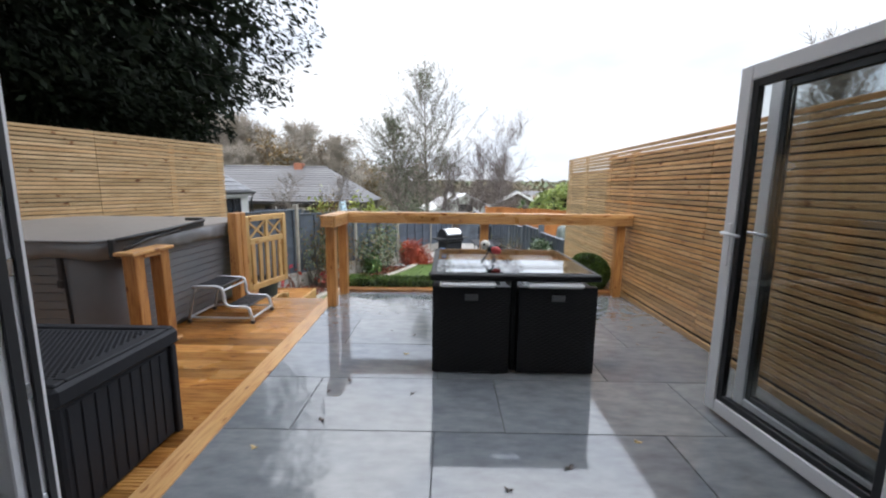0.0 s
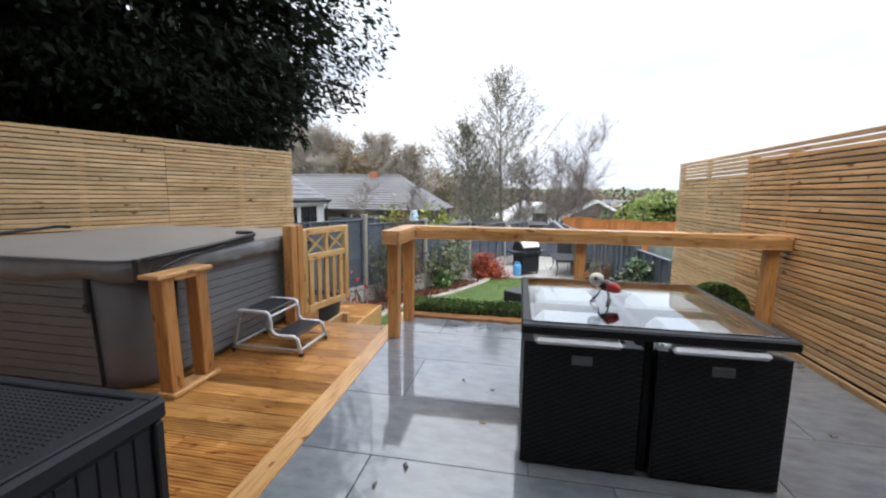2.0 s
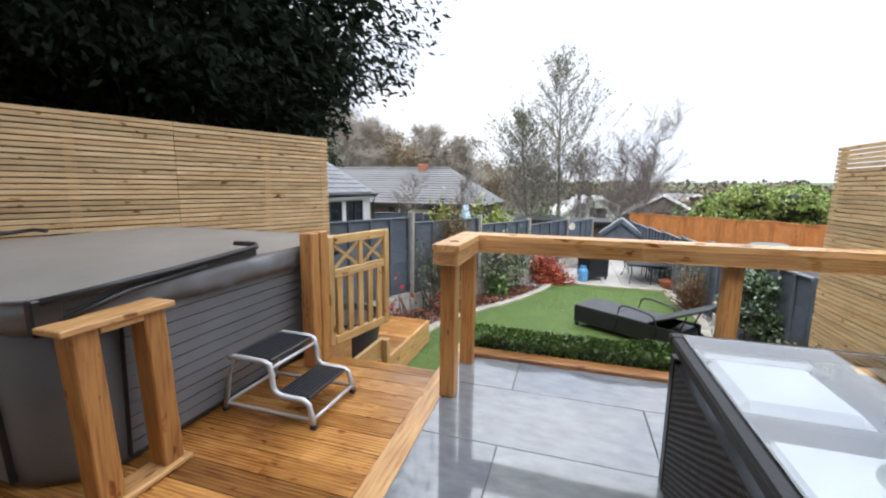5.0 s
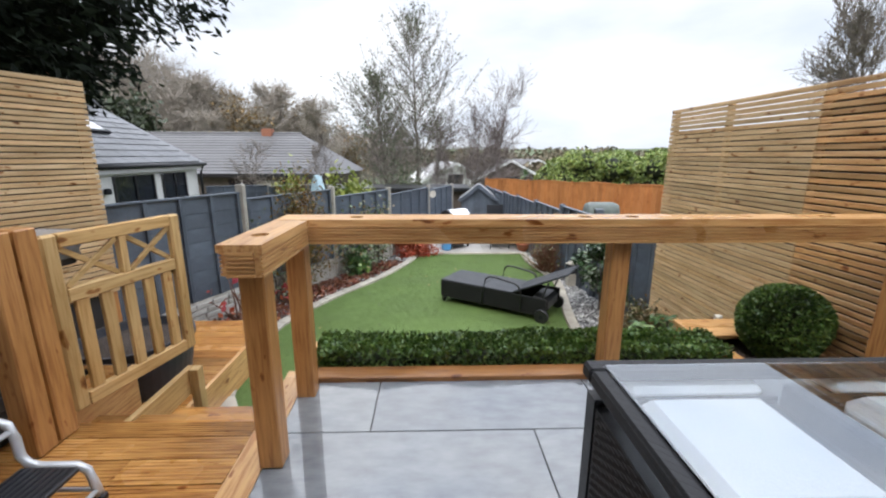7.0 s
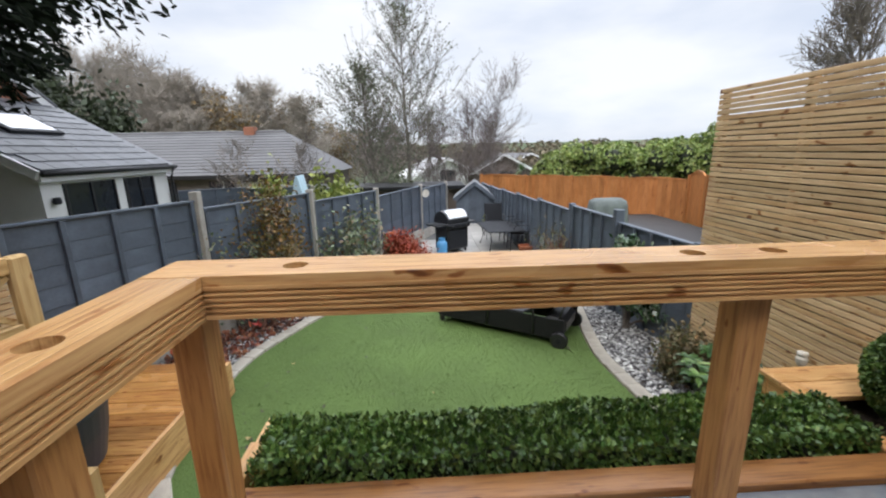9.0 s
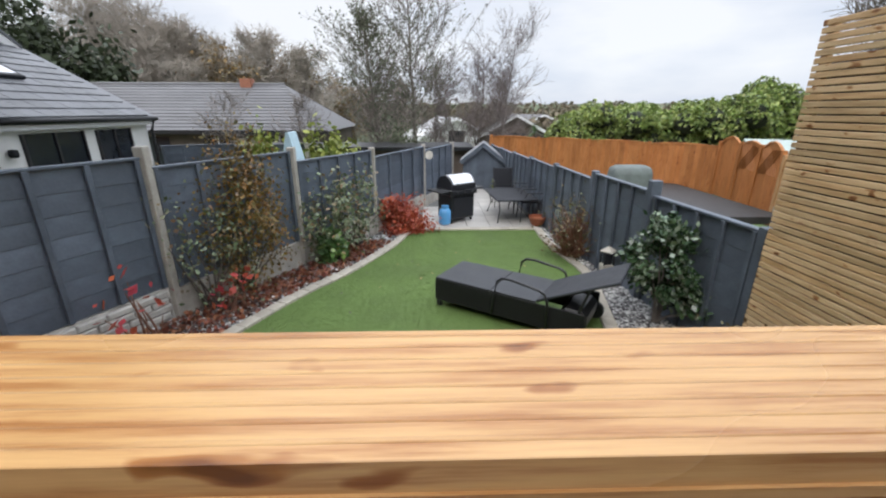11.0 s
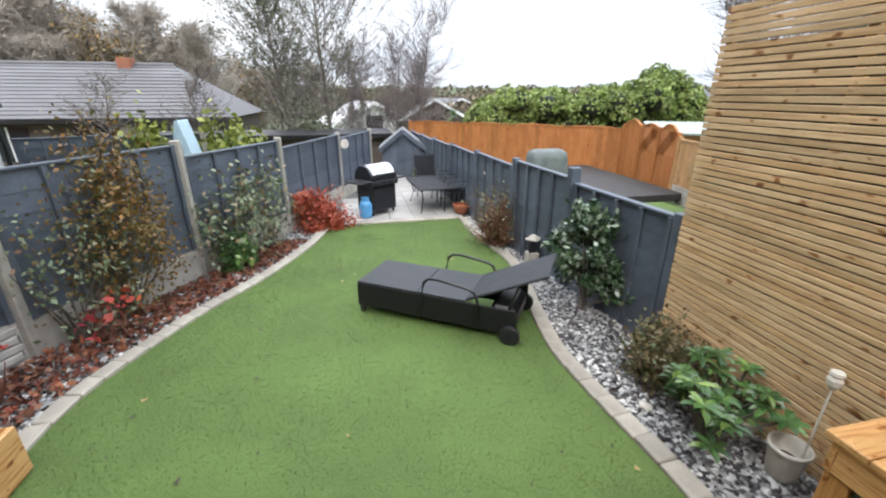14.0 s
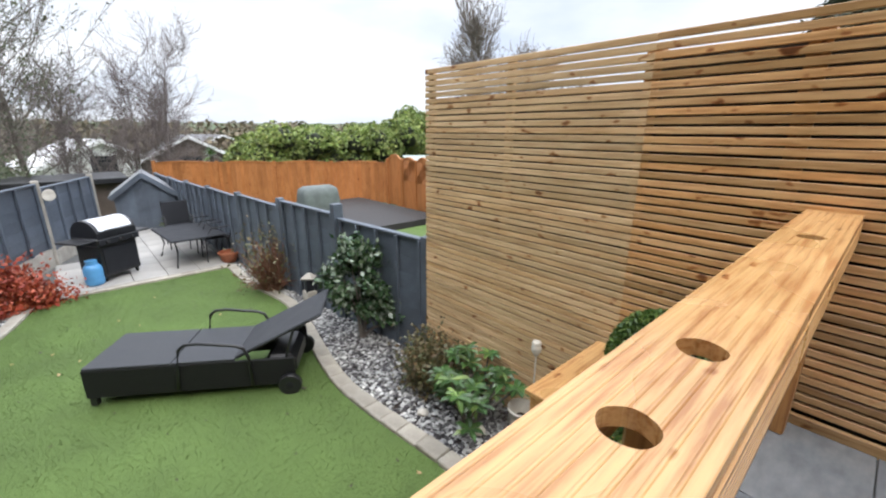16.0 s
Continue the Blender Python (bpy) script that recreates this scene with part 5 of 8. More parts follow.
def limbs_mesh(name, segs, mat, thin):
    v, f = [], []
    for a, b, ra, rb, lv in segs:
        n = 7 if lv == 0 else (4 if lv < 3 else 3)
        d = (b - a).normalized()
        s = d.orthogonal().normalized()
        t = d.cross(s)
        k = len(v)
        for p, r in ((a, max(ra, thin)), (b, max(rb, thin))):
            for i in range(n):
                c = 2 * math.pi * i / n
                v.append(tuple(p + s * (r * math.cos(c)) + t * (r * math.sin(c))))
        for i in range(n):
            f.append((k + i, k + (i + 1) % n, k + n + (i + 1) % n, k + n + i))
    return soup(name, v, f, mat)


def tree(name, label, at, height, seed, bark, leaf=None, count=0, size=0.1, spread=0.8, levels=4, split=3, trunk_r=0.15, thin=0.012, first=0.3, droop=0.0, group="", up=0.35, scale=(1, 1, 1), jitter=0.25, fine=0, twig=(0.5, 0.006)):
    """A branching tree; fine: how many thin twigs grow from the branch ends, twig: their length and half width."""
    rng, nr = random.Random(seed), np.random.default_rng(seed)
    segs, ends = skeleton_tree(rng, height, trunk_r, levels, spread, split, up, first, droop)
    t = thing(name, label, "tree", group, at)
    for nm, pick in (("trunk", [q for q in segs if q[4] < 2]), ("twig_spray", [q for q in segs if q[4] >= 2])):
        o = new(nm, limbs_mesh(nm, pick, bark, thin))
        o.parent, o.scale = t, scale
    outer = [q for q in segs if q[4] >= levels - 1]
    if fine:
        pick = nr.integers(0, len(outer), fine)
        a = np.array([tuple(outer[i][0].lerp(outer[i][1], 0.5 + 0.5 * nr.random())) for i in pick])
        d = np.array([tuple((outer[i][1] - outer[i][0]).normalized()) for i in pick]) + nr.normal(0, 0.42, (fine, 3)) + np.array([0, 0, 0.25 * (1 - 2 * droop)])
        d /= np.linalg.norm(d, axis=1)[:, None]
        ln = twig[0] * nr.uniform(0.5, 1.3, fine)[:, None]
        s = np.cross(d, nr.normal(size=(fine, 3)))
        s *= twig[1] / (np.linalg.norm(s, axis=1)[:, None] + 1e-9)
        mid = a + d * ln * 0.5 + nr.normal(0, 0.06, (fine, 3)) * ln
        v = np.stack([a - s, a + s, mid + s * 0.8, mid - s * 0.8, a + d * ln], 1).reshape(-1, 3)
        k = 5 * np.arange(fine)
        f = np.stack([k, k + 1, k + 2, k + 3], 1).tolist() + np.stack([k + 3, k + 2, k + 4], 1).tolist()
        o = new("twig_haze", soup("twig_haze", v.tolist(), f, bark))
        o.parent, o.scale = t, scale
    if leaf:
        tips = [p for p, lv in ends if lv >= levels - 1]
        c = np.array([tuple(tips[i]) for i in nr.integers(0, len(tips), count)]) + nr.normal(0, jitter, (count, 3))
        o = new("crown", leaves("crown", c, size, leaf, nr, 0.2))
        o.parent, o.scale = t, scale
    return t


def leader_tree(name, label, at, height, width, lean, seed, bark, leaf, count, size):
    """A slender tree with one straight leader and many rising side branches, thinly leaved."""
    rng, nr = random.Random(seed), np.random.default_rng(seed)
    t = thing(name, label, "tree", "", at)
    trunk, spray, tips = [], [], []
    axis = [Vector((lean * (k / 12) + rng.uniform(-0.03, 0.03), rng.uniform(-0.03, 0.03), height * k / 12)) for k in range(13)]
    for k in range(12):
        trunk.append((axis[k], axis[k + 1], 0.10 * (1 - k / 12.5), 0.10 * (1 - (k + 1) / 12.5), 0))
    for i in range(58):
        u = 0.16 + 0.82 * (i + rng.random()) / 58
        p = axis[int(u * 12)].lerp(axis[min(12, int(u * 12) + 1)], u * 12 % 1)
        a = i * 2.4 + rng.uniform(-0.4, 0.4)
        ln = width * (0.45 + 0.75 * math.sin(math.pi * min(1, u * 0.95 + 0.08))) * rng.uniform(0.6, 1.05) * (1 - 0.45 * u)
        d = Vector((math.cos(a), math.sin(a), rng.uniform(0.35, 0.85) + 0.45 * u)).normalized()
        q = p
        for j in range(4):
            d = (d + Vector((rng.gauss(0, 0.1), rng.gauss(0, 0.1), 0.10))).normalized()
            e = q + d * ln / 4
            spray.append((q, e, 0.02 * (1 - j / 5), 0.02 * (1 - (j + 1) / 5), 2))
            for _ in range(3):
                g = (d + Vector((rng.gauss(0, 0.55), rng.gauss(0, 0.55), rng.uniform(-0.2, 0.5)))).normalized()
                w = q.lerp(e, rng.random())
                f = w + g * ln * rng.uniform(0.16, 0.3)
                spray.append((w, f, 0.007, 0.004, 3))
                tips += [f, w.lerp(f, 0.6)]
                for _ in range(2):
                    h = (g + Vector((rng.gauss(0, 0.5), rng.gauss(0, 0.5), rng.uniform(-0.1, 0.5)))).normalized()
                    k = f + h * ln * rng.uniform(0.07, 0.16)
                    spray.append((w.lerp(f, rng.uniform(0.4, 1)), k, 0.005, 0.003, 3))
                    tips.append(k)
            q = e
        tips.append(q)
    for nm, segs in (("trunk", trunk), ("twig_spray", spray)):
        o = new(nm, limbs_mesh(nm, segs, bark, 0.005))
        o.parent = t
    c = np.array([tuple(tips[i]) for i in nr.integers(0, len(tips), count)]) + nr.normal(0, 0.07, (count, 3))
    o = new("crown", leaves("crown", c, size, leaf, nr, 0.2))
    o.parent = t
    return t


def conifer(name, label, at, height, radius, seed, leaf, count, low=1.5, size=0.2):
    """A dense dark evergreen: whorls of drooping boughs covered with sprays."""
    nr = np.random.default_rng(seed)
    t = thing(name, label, "tree", "", at)
    part("trunk", tube_bm([(0, 0, 0), (0.05, 0, height * 0.5), (0, 0, height)], 0.3, 8, taper=[1, 0.6, 0.1]), M_BARK, t)
    nb = 420
    bz = low + (height - low) * nr.random(nb) ** 1.15
    ba = nr.uniform(0, 2 * math.pi, nb)
    bl = radius * (1 - ((bz - low) / (height - low)) ** 1.6) * nr.uniform(0.8, 1.02, nb) * np.clip(0.55 + 0.45 * (bz - low) / 2.6, 0, 1) + 0.25
    k = nr.integers(0, nb, count)
    s = nr.random(count) ** 0.55
    rad = bl[k] * s
    ang = ba[k] + nr.normal(0, 0.16, count) * (0.4 + s)
    z = bz[k] + 0.35 * rad * 0.5 - 0.10 * rad ** 2 * 0.6 + nr.normal(0, 0.16, count)
    c = np.stack([rad * np.cos(ang), rad * np.sin(ang), z], 1)
    wx, wy, wz = c[:, 0] + at[0], c[:, 1] + at[1], c[:, 2] + at[2]
    keep = (wx < left_a[0] + (wy - left_a[1]) * ld.x / ld.y - 0.3) | (wz > 2.3) | (wx > 0)
    c, ang, count = c[keep], ang[keep], int(keep.sum())
    nrm = np.stack([np.cos(ang), np.sin(ang), np.full(count, -0.5)], 1)
    o = new("crown", leaves("crown", c, size, leaf, nr, 0.2, 2.8, nrm))
    o.parent = t
    inner = nr.random(count) < 0.3
    ci = c[inner] * np.array([0.8, 0.8, 1.0]) + np.array([0, 0, 0.15])
    o = new("inner_crown", leaves("inner_crown", ci, size * 2.4, leaf, nr, 0.2, 2.0, nrm[inner]))
    o.parent = t
    bv, bf = [], []
    for i in range(nb):
        a = np.array([0, 0, bz[i]])
        b = np.array([bl[i] * 0.9 * math.cos(ba[i]), bl[i] * 0.9 * math.sin(ba[i]), bz[i] + 0.17 * bl[i] - 0.05 * bl[i] ** 2])
        n = len(bv)
        for p, r in ((a, 0.05), (b, 0.012)):
            bv += [tuple(p + np.array(q) * r) for q in ((1, 0, 0), (-0.5, 0.87, 0.3), (-0.5, -0.87, -0.3))]
        bf += [(n + j, n + (j + 1) % 3, n + 3 + (j + 1) % 3, n + 3 + j) for j in range(3)]
    o = new("bough", soup("bough", bv, bf, M_BARK))
    o.parent = t
    return tagged(t, label)


def shrub(name, label, at, radii, count, size, leaf, seed, stems=9, hollow=0.35, long=1.6, twig=None, category="shrub", clumps=16, up=0.4, group=""):
    """A loose shrub: stems from the ground, leaves in clumps of uneven outline."""
    nr, rng = np.random.default_rng(seed), random.Random(seed)
    s = thing(name, label, category, group, at)
    cl = nr.normal(size=(clumps, 3))
    cl /= np.linalg.norm(cl, axis=1)[:, None]
    cl *= nr.uniform(hollow, 1.0, clumps)[:, None] ** 0.6
    cl[:, 2] = np.abs(cl[:, 2])
    if radii[2] > 1.3 * radii[0]:
        zz, aa = nr.uniform(0.08, 1.0, clumps), nr.uniform(0, 2 * math.pi, clumps)
        rr = (0.4 + 0.75 * np.sin(np.pi * np.clip(zz * 0.85 + 0.1, 0, 1))) * nr.uniform(0.35, 1.05, clumps)
        cl = np.stack([rr * np.cos(aa), rr * np.sin(aa), zz], 1)
    k = nr.integers(0, clumps, count)
    c = (cl[k] * 0.78 + nr.normal(0, 0.17, (count, 3))) * np.array(radii)
    c[:, 2] += radii[2] * 0.12
    c[:, 2] = np.maximum(c[:, 2], 0.02)
    o = new("foliage", leaves("foliage", c, size, leaf, nr, 0.15, long))
    o.parent = s
    bm = bmesh.new()
    for i in range(stems):
        if stems <= 12 and i:
            part("stem", bm, twig or M_BARK, s)
            bm = bmesh.new()
        e = Vector(cl[i % clumps] * np.array(radii)) * 0.85
        b = Vector((rng.uniform(-0.1, 0.1), rng.uniform(-0.1, 0.1), 0))
        m = b.lerp(e, 0.5) + Vector((rng.uniform(-0.05, 0.05), rng.uniform(-0.05, 0.05), 0.05))
        tube_bm([b, m, e], 0.012, 5, bm, [1, 0.7, 0.3], caps=False)
    part("stem" if stems <= 12 else "twig_mass", bm, twig or M_BARK, s)
    return s


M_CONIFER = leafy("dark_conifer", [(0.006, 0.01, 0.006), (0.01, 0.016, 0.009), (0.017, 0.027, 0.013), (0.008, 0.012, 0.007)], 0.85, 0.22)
M_GREYLEAF = leafy("grey_green_leaf", [(0.10, 0.115, 0.075), (0.15, 0.17, 0.11), (0.08, 0.10, 0.05), (0.2, 0.215, 0.15)], 0.6)
M_OCHRELEAF = leafy("ochre_leaf", [(0.22, 0.13, 0.04), (0.30, 0.19, 0.06), (0.16, 0.11, 0.045), (0.12, 0.10, 0.05)], 0.6)
M_DULLLEAF = leafy("dull_brown_leaf", [(0.15, 0.115, 0.08), (0.2, 0.16, 0.10), (0.13, 0.11, 0.075), (0.1, 0.1, 0.06)], 0.7)
M_LAUREL = leafy("laurel_leaf", [(0.10, 0.17, 0.04), (0.2, 0.29, 0.07), (0.34, 0.40, 0.12), (0.14, 0.22, 0.06), (0.42, 0.44, 0.16)], 0.32)
M_YELLOWGREEN = leafy("yellow_green_leaf", [(0.22, 0.27, 0.05), (0.32, 0.34, 0.07), (0.14, 0.2, 0.04)], 0.5)
M_RUSTLEAF = leafy("rusty_olive_leaf", [(0.10, 0.085, 0.025), (0.24, 0.145, 0.032), (0.13, 0.115, 0.03), (0.32, 0.14, 0.03), (0.075, 0.085, 0.03)], 0.5)
M_ROSELEAF = leafy("rose_leaf", [(0.10, 0.14, 0.07), (0.17, 0.22, 0.12), (0.25, 0.28, 0.18), (0.27, 0.15, 0.08)], 0.45)
M_REDLEAF = leafy("red_leaf", [(0.36, 0.05, 0.025), (0.45, 0.09, 0.035), (0.28, 0.035, 0.025), (0.5, 0.14, 0.06)], 0.5)
M_PINKLEAF = leafy("crimson_leaf", [(0.4, 0.04, 0.07), (0.5, 0.08, 0.06), (0.55, 0.13, 0.05)], 0.5)
# The pale last tone paints whitish gloss highlights onto some camellia leaves.
M_CAMELLIA = leafy("camellia_leaf", [(0.025, 0.055, 0.025), (0.045, 0.09, 0.04), (0.08, 0.13, 0.06), (0.36, 0.42, 0.34)], 0.22)
M_RHODO = leafy("rhododendron_leaf", [(0.04, 0.09, 0.03), (0.065, 0.14, 0.04), (0.09, 0.18, 0.055), (0.19, 0.27, 0.06)], 0.3)
M_BRONZELEAF = leafy("bronze_leaf", [(0.09, 0.105, 0.045), (0.16, 0.14, 0.065), (0.19, 0.12, 0.06), (0.08, 0.12, 0.045)], 0.5)
M_REDTWIG = plain("red_brown_twigs", (0.17, 0.075, 0.045), 0.7, vary=0.3, bump=0)
M_HOLLY = leafy("dark_evergreen_leaf", [(0.025, 0.035, 0.016), (0.04, 0.055, 0.025), (0.06, 0.075, 0.04)], 0.5)


def laurel(at, r, h, seed):
    """A dense evergreen bush: overlapping domes of glossy leaves set in rosettes, over solid cores painted as inner
    shade.
    """
    nr = np.random.default_rng(seed)
    s = thing("laurel", "large glossy yellow-green laurel bush behind the orange fence", "shrub", "laurels behind the fence", at)
    domes = 24
    ang, rad = nr.uniform(0, 2 * math.pi, domes), r * np.sqrt(nr.random(domes)) * 0.75
    top = h * nr.uniform(0.6, 1.0, domes) * (1 - 0.22 * (rad / r) ** 2)
    core = bmesh.new()
    pts, nrm = [], []
    for a, q, z in zip(ang, rad, top):
        c = np.array([q * math.cos(a), q * math.sin(a), z - 0.45])
        dr = nr.uniform(0.38, 0.6)
        bmesh.ops.create_icosphere(core, subdivisions=2, radius=dr * 0.8, matrix=Matrix.Translation(c))
        u = nr.normal(size=(150, 3))
        u[:, 2] = np.abs(u[:, 2]) - 0.35
        u /= np.linalg.norm(u, axis=1)[:, None]
        ros = c + u * dr * nr.uniform(0.8, 1.14, (150, 1))
        for p, d in zip(ros, u):
            k = 6
            w = nr.normal(size=(k, 3))
            w -= np.outer(w @ d, d) * 0.75
            w /= np.linalg.norm(w, axis=1)[:, None]
            pts.append(p + w * 0.045)
            nrm.append(w * 1.6 + d * 0.5)
    # Filler block and spheres; their dark paint gives the gaps their shade.
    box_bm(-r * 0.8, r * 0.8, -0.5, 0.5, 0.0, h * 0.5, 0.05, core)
    part("inner_growth", core, M_INNER_SHADE, s, "solid core coloured as shade in the leaf gaps")
    o = new("foliage", leaves("foliage", np.concatenate(pts), 0.062, M_LAUREL, nr, 0.1, 2.2, np.concatenate(nrm)))
    o.parent = s


def build_trees():
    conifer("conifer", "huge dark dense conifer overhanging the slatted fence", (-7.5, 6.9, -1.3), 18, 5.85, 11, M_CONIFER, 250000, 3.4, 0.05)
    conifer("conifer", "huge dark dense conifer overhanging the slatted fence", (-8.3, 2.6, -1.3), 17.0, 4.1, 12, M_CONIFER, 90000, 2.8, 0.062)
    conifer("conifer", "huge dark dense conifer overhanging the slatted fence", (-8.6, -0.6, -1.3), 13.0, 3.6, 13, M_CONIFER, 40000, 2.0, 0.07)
    conifer("conifer", "green conifer standing beyond the slatted fence", (13.0, 5.6, -1.3), 7.2, 2.2, 14, M_HOLLY, 30000, 1.0, 0.06)
    leader_tree("garden_tree", "tall slender tree with sparse small grey-green leaves", (-0.68, 22.0, -1.7), 8.55, 3.7, -0.35, 27, M_TWIG, M_GREYLEAF, 4200, 0.05)
    leader_tree("garden_tree", "bushy grey-leaved tree leaning beside the tall one", (-2.0, 21.6, -1.6), 6.1, 2.9, -0.6, 28, M_TWIG, M_GREYLEAF, 4600, 0.055)
    shrub("ivy_shrub", "dull grey-green climber heaped round the tree", (-1.6, 21.0, -1.6), (1.3, 0.9, 2.3), 2600, 0.06, M_GREYLEAF, 22, 12, 0.2, clumps=30)
    for i, (x, y, h) in enumerate(((3.4, 26.0, 7.3), (2.3, 27.0, 6.0), (1.2, 25.0, 5.6), (0.2, 26.5, 5.4), (4.6, 31.0, 6.0), (-2.6, 30.0, 6.0))):
        tree("birch", "bare thin-twigged birch tree with purplish brown twigs", (x, y, ground_height(x, y)), h * 0.8, 31 + i, M_TWIG_MAUVE, None, 0, 0, 0.48, 3, 3, 0.05, 0.0055, 0.15, droop=0.15, group="bare birches", up=0.7, fine=420, twig=(0.4, 0.0035))
    a = [tree("woodland_tree", "tall bare autumn woodland tree with pale brown twigs", (-30, 52, -2.9), 12.6, 41, M_TWIG_HAZED, M_DULLLEAF, 220, 0.14, 0.85, 3, 4, 0.26, 0.022, 0.2, group="woodland behind the houses", jitter=0.28, fine=5200, twig=(1.1, 0.012)),
         tree("woodland_tree", "tall bare autumn woodland tree with pale brown twigs", (-22, 50, -2.9), 9.4, 42, M_TWIG_HAZED, M_DULLLEAF, 350, 0.14, 0.9, 3, 4, 0.24, 0.022, 0.2, group="woodland behind the houses", jitter=0.28, fine=5200, twig=(1.0, 0.012)),
         tree("woodland_tree", "rounded autumn woodland tree with ochre leaves", (-14.5, 50, -2.9), 7.4, 43, M_TWIG_HAZED, M_OCHRELEAF, 5200, 0.17, 0.95, 3, 4, 0.25, 0.02, 0.2, group="woodland behind the houses", jitter=0.35, fine=3200, twig=(0.7, 0.011))]
    r = random.Random(9)
    for k, x, y, s in ((0, -36, 55, 0.95), (1, -27, 56, 1.05), (0, -25, 48, 0.8), (1, -18.5, 54, 0.86), (2, -11.0, 56, 0.84), (1, -8.0, 60, 0.66), (0, -4.0, 64, 0.55),  (1, -21, 44, 0.7), (1, -24, 47, 1.05), (1, -16.5, 48, 1.0), (2, -19.5, 46, 1.0), (1, -12.5, 47, 0.85), (0, -31, 47, 0.95)):
        m = pose(x, y, ground_height(x, y), 0, 0, r.uniform(0, 360)) @ Matrix.Diagonal((s, s, s, 1))
        o = copy_thing(a[k], m)
        o.scale = (s, s, s)
    for x, y, s, sd in ((-29, 38, 9.6, 51), (-33, 40, 11.0, 52), (-25.5, 39, 7.6, 53), (-37, 39, 10.5, 54)):
        shrub("evergreen_tree", "dark evergreen tree standing behind the neighbouring house", (x, y, -2.8), (3.3, 3.0, s), 6000, 0.32, M_HOLLY, sd, 8, 0.2, clumps=24, category="tree", group="dark evergreens")
    tree("bare_tree", "bare tree with fine upright twigs beyond the slatted fence", (31.5, 33.0, -2.0), 12.0, 61, M_TWIG, M_DULLLEAF, 1200, 0.11, 0.4, 3, 4, 0.16, 0.02, 0.2, up=0.5, scale=(0.8, 0.8, 1))
    tree("bare_tree", "bare tree with fine upright twigs beyond the slatted fence", (36.0, 31.0, -2.0), 9.0, 62, M_TWIG, None, 0, 0, 0.5, 3, 4, 0.14, 0.02, 0.3, up=0.5)
    for x, y, rx, h, sd in ((5.8, 22.2, 1.0, 2.75, 70), (6.9, 22.0, 1.3, 3.15, 71), (8.2, 22.0, 1.35, 3.1, 72), (9.6, 21.5, 1.35, 3.3, 73), (10.9, 21.0, 1.3, 3.25, 74), (12.0, 20.6, 1.2, 3.9, 75), (13.1, 20.2, 1.1, 3.4, 76)):
        laurel((x, y, -1.5), rx, h, sd)
    for x, y, h, sd in ((-4.4, 15.6, 1.75, 81), (-3.0, 16.0, 1.9, 82), (-2.4, 15.2, 1.5, 83)):
        shrub("yellow_shrub", "bright yellow-green leafy shrub behind the grey fence", (x, y, -1.3), (0.75, 0.6, h), 1300, 0.10, M_YELLOWGREEN, sd, 8, 0.35, clumps=14, group="yellow shrubs")
    tree("bare_shrub", "small bare twiggy tree in front of the long roof", (-8.0, 21.5, -1.6), 3.0, 91, M_TWIG, None, 0, 0, 0.7, 2, 4, 0.04, 0.007, 0.2, fine=500, twig=(0.4, 0.004))
    tree("bare_shrub", "small bare twiggy tree in front of the long roof", (-5.2, 22.0, -1.7), 3.3, 92, M_TWIG, None, 0, 0, 0.7, 2, 4, 0.04, 0.007, 0.2, fine=600, twig=(0.4, 0.004))


build_trees()


def build_distant_woods():
    nr = np.random.default_rng(8)
    for nm, lab, mat, n, ya, yb, xa, xb, zt in (("distant_woods", "hazy brown line of distant autumn woods", M_DULLLEAF, 26000, 90, 170, -80, 170, 5.5), ("distant_hedgerow", "distant olive and rust garden trees", M_DULLLEAF, 9000, 48, 80, 4, 60, 3.2)):
        cx, cy = nr.uniform(xa, xb, 260), nr.uniform(ya, yb, 260)
        ch = nr.uniform(0.5, 1.0, 260) * zt
        k = nr.integers(0, 260, n)
        u = nr.normal(size=(n, 3))
        u /= np.linalg.norm(u, axis=1)[:, None]
        g = np.array([ground_height(x, y) for x, y in zip(cx, cy)])
        c = np.stack([cx[k] + u[:, 0] * 3.0, cy[k] + u[:, 1] * 3.0, g[k] + ch[k] * (0.55 + 0.5 * u[:, 2])], 1)
        o = new(nm, leaves(nm, c, 0.75 if zt > 4 else 0.5, mat, nr, 0.0, 1.4))
        tagged(o, lab, "woods", kind="stuff")


build_distant_woods()


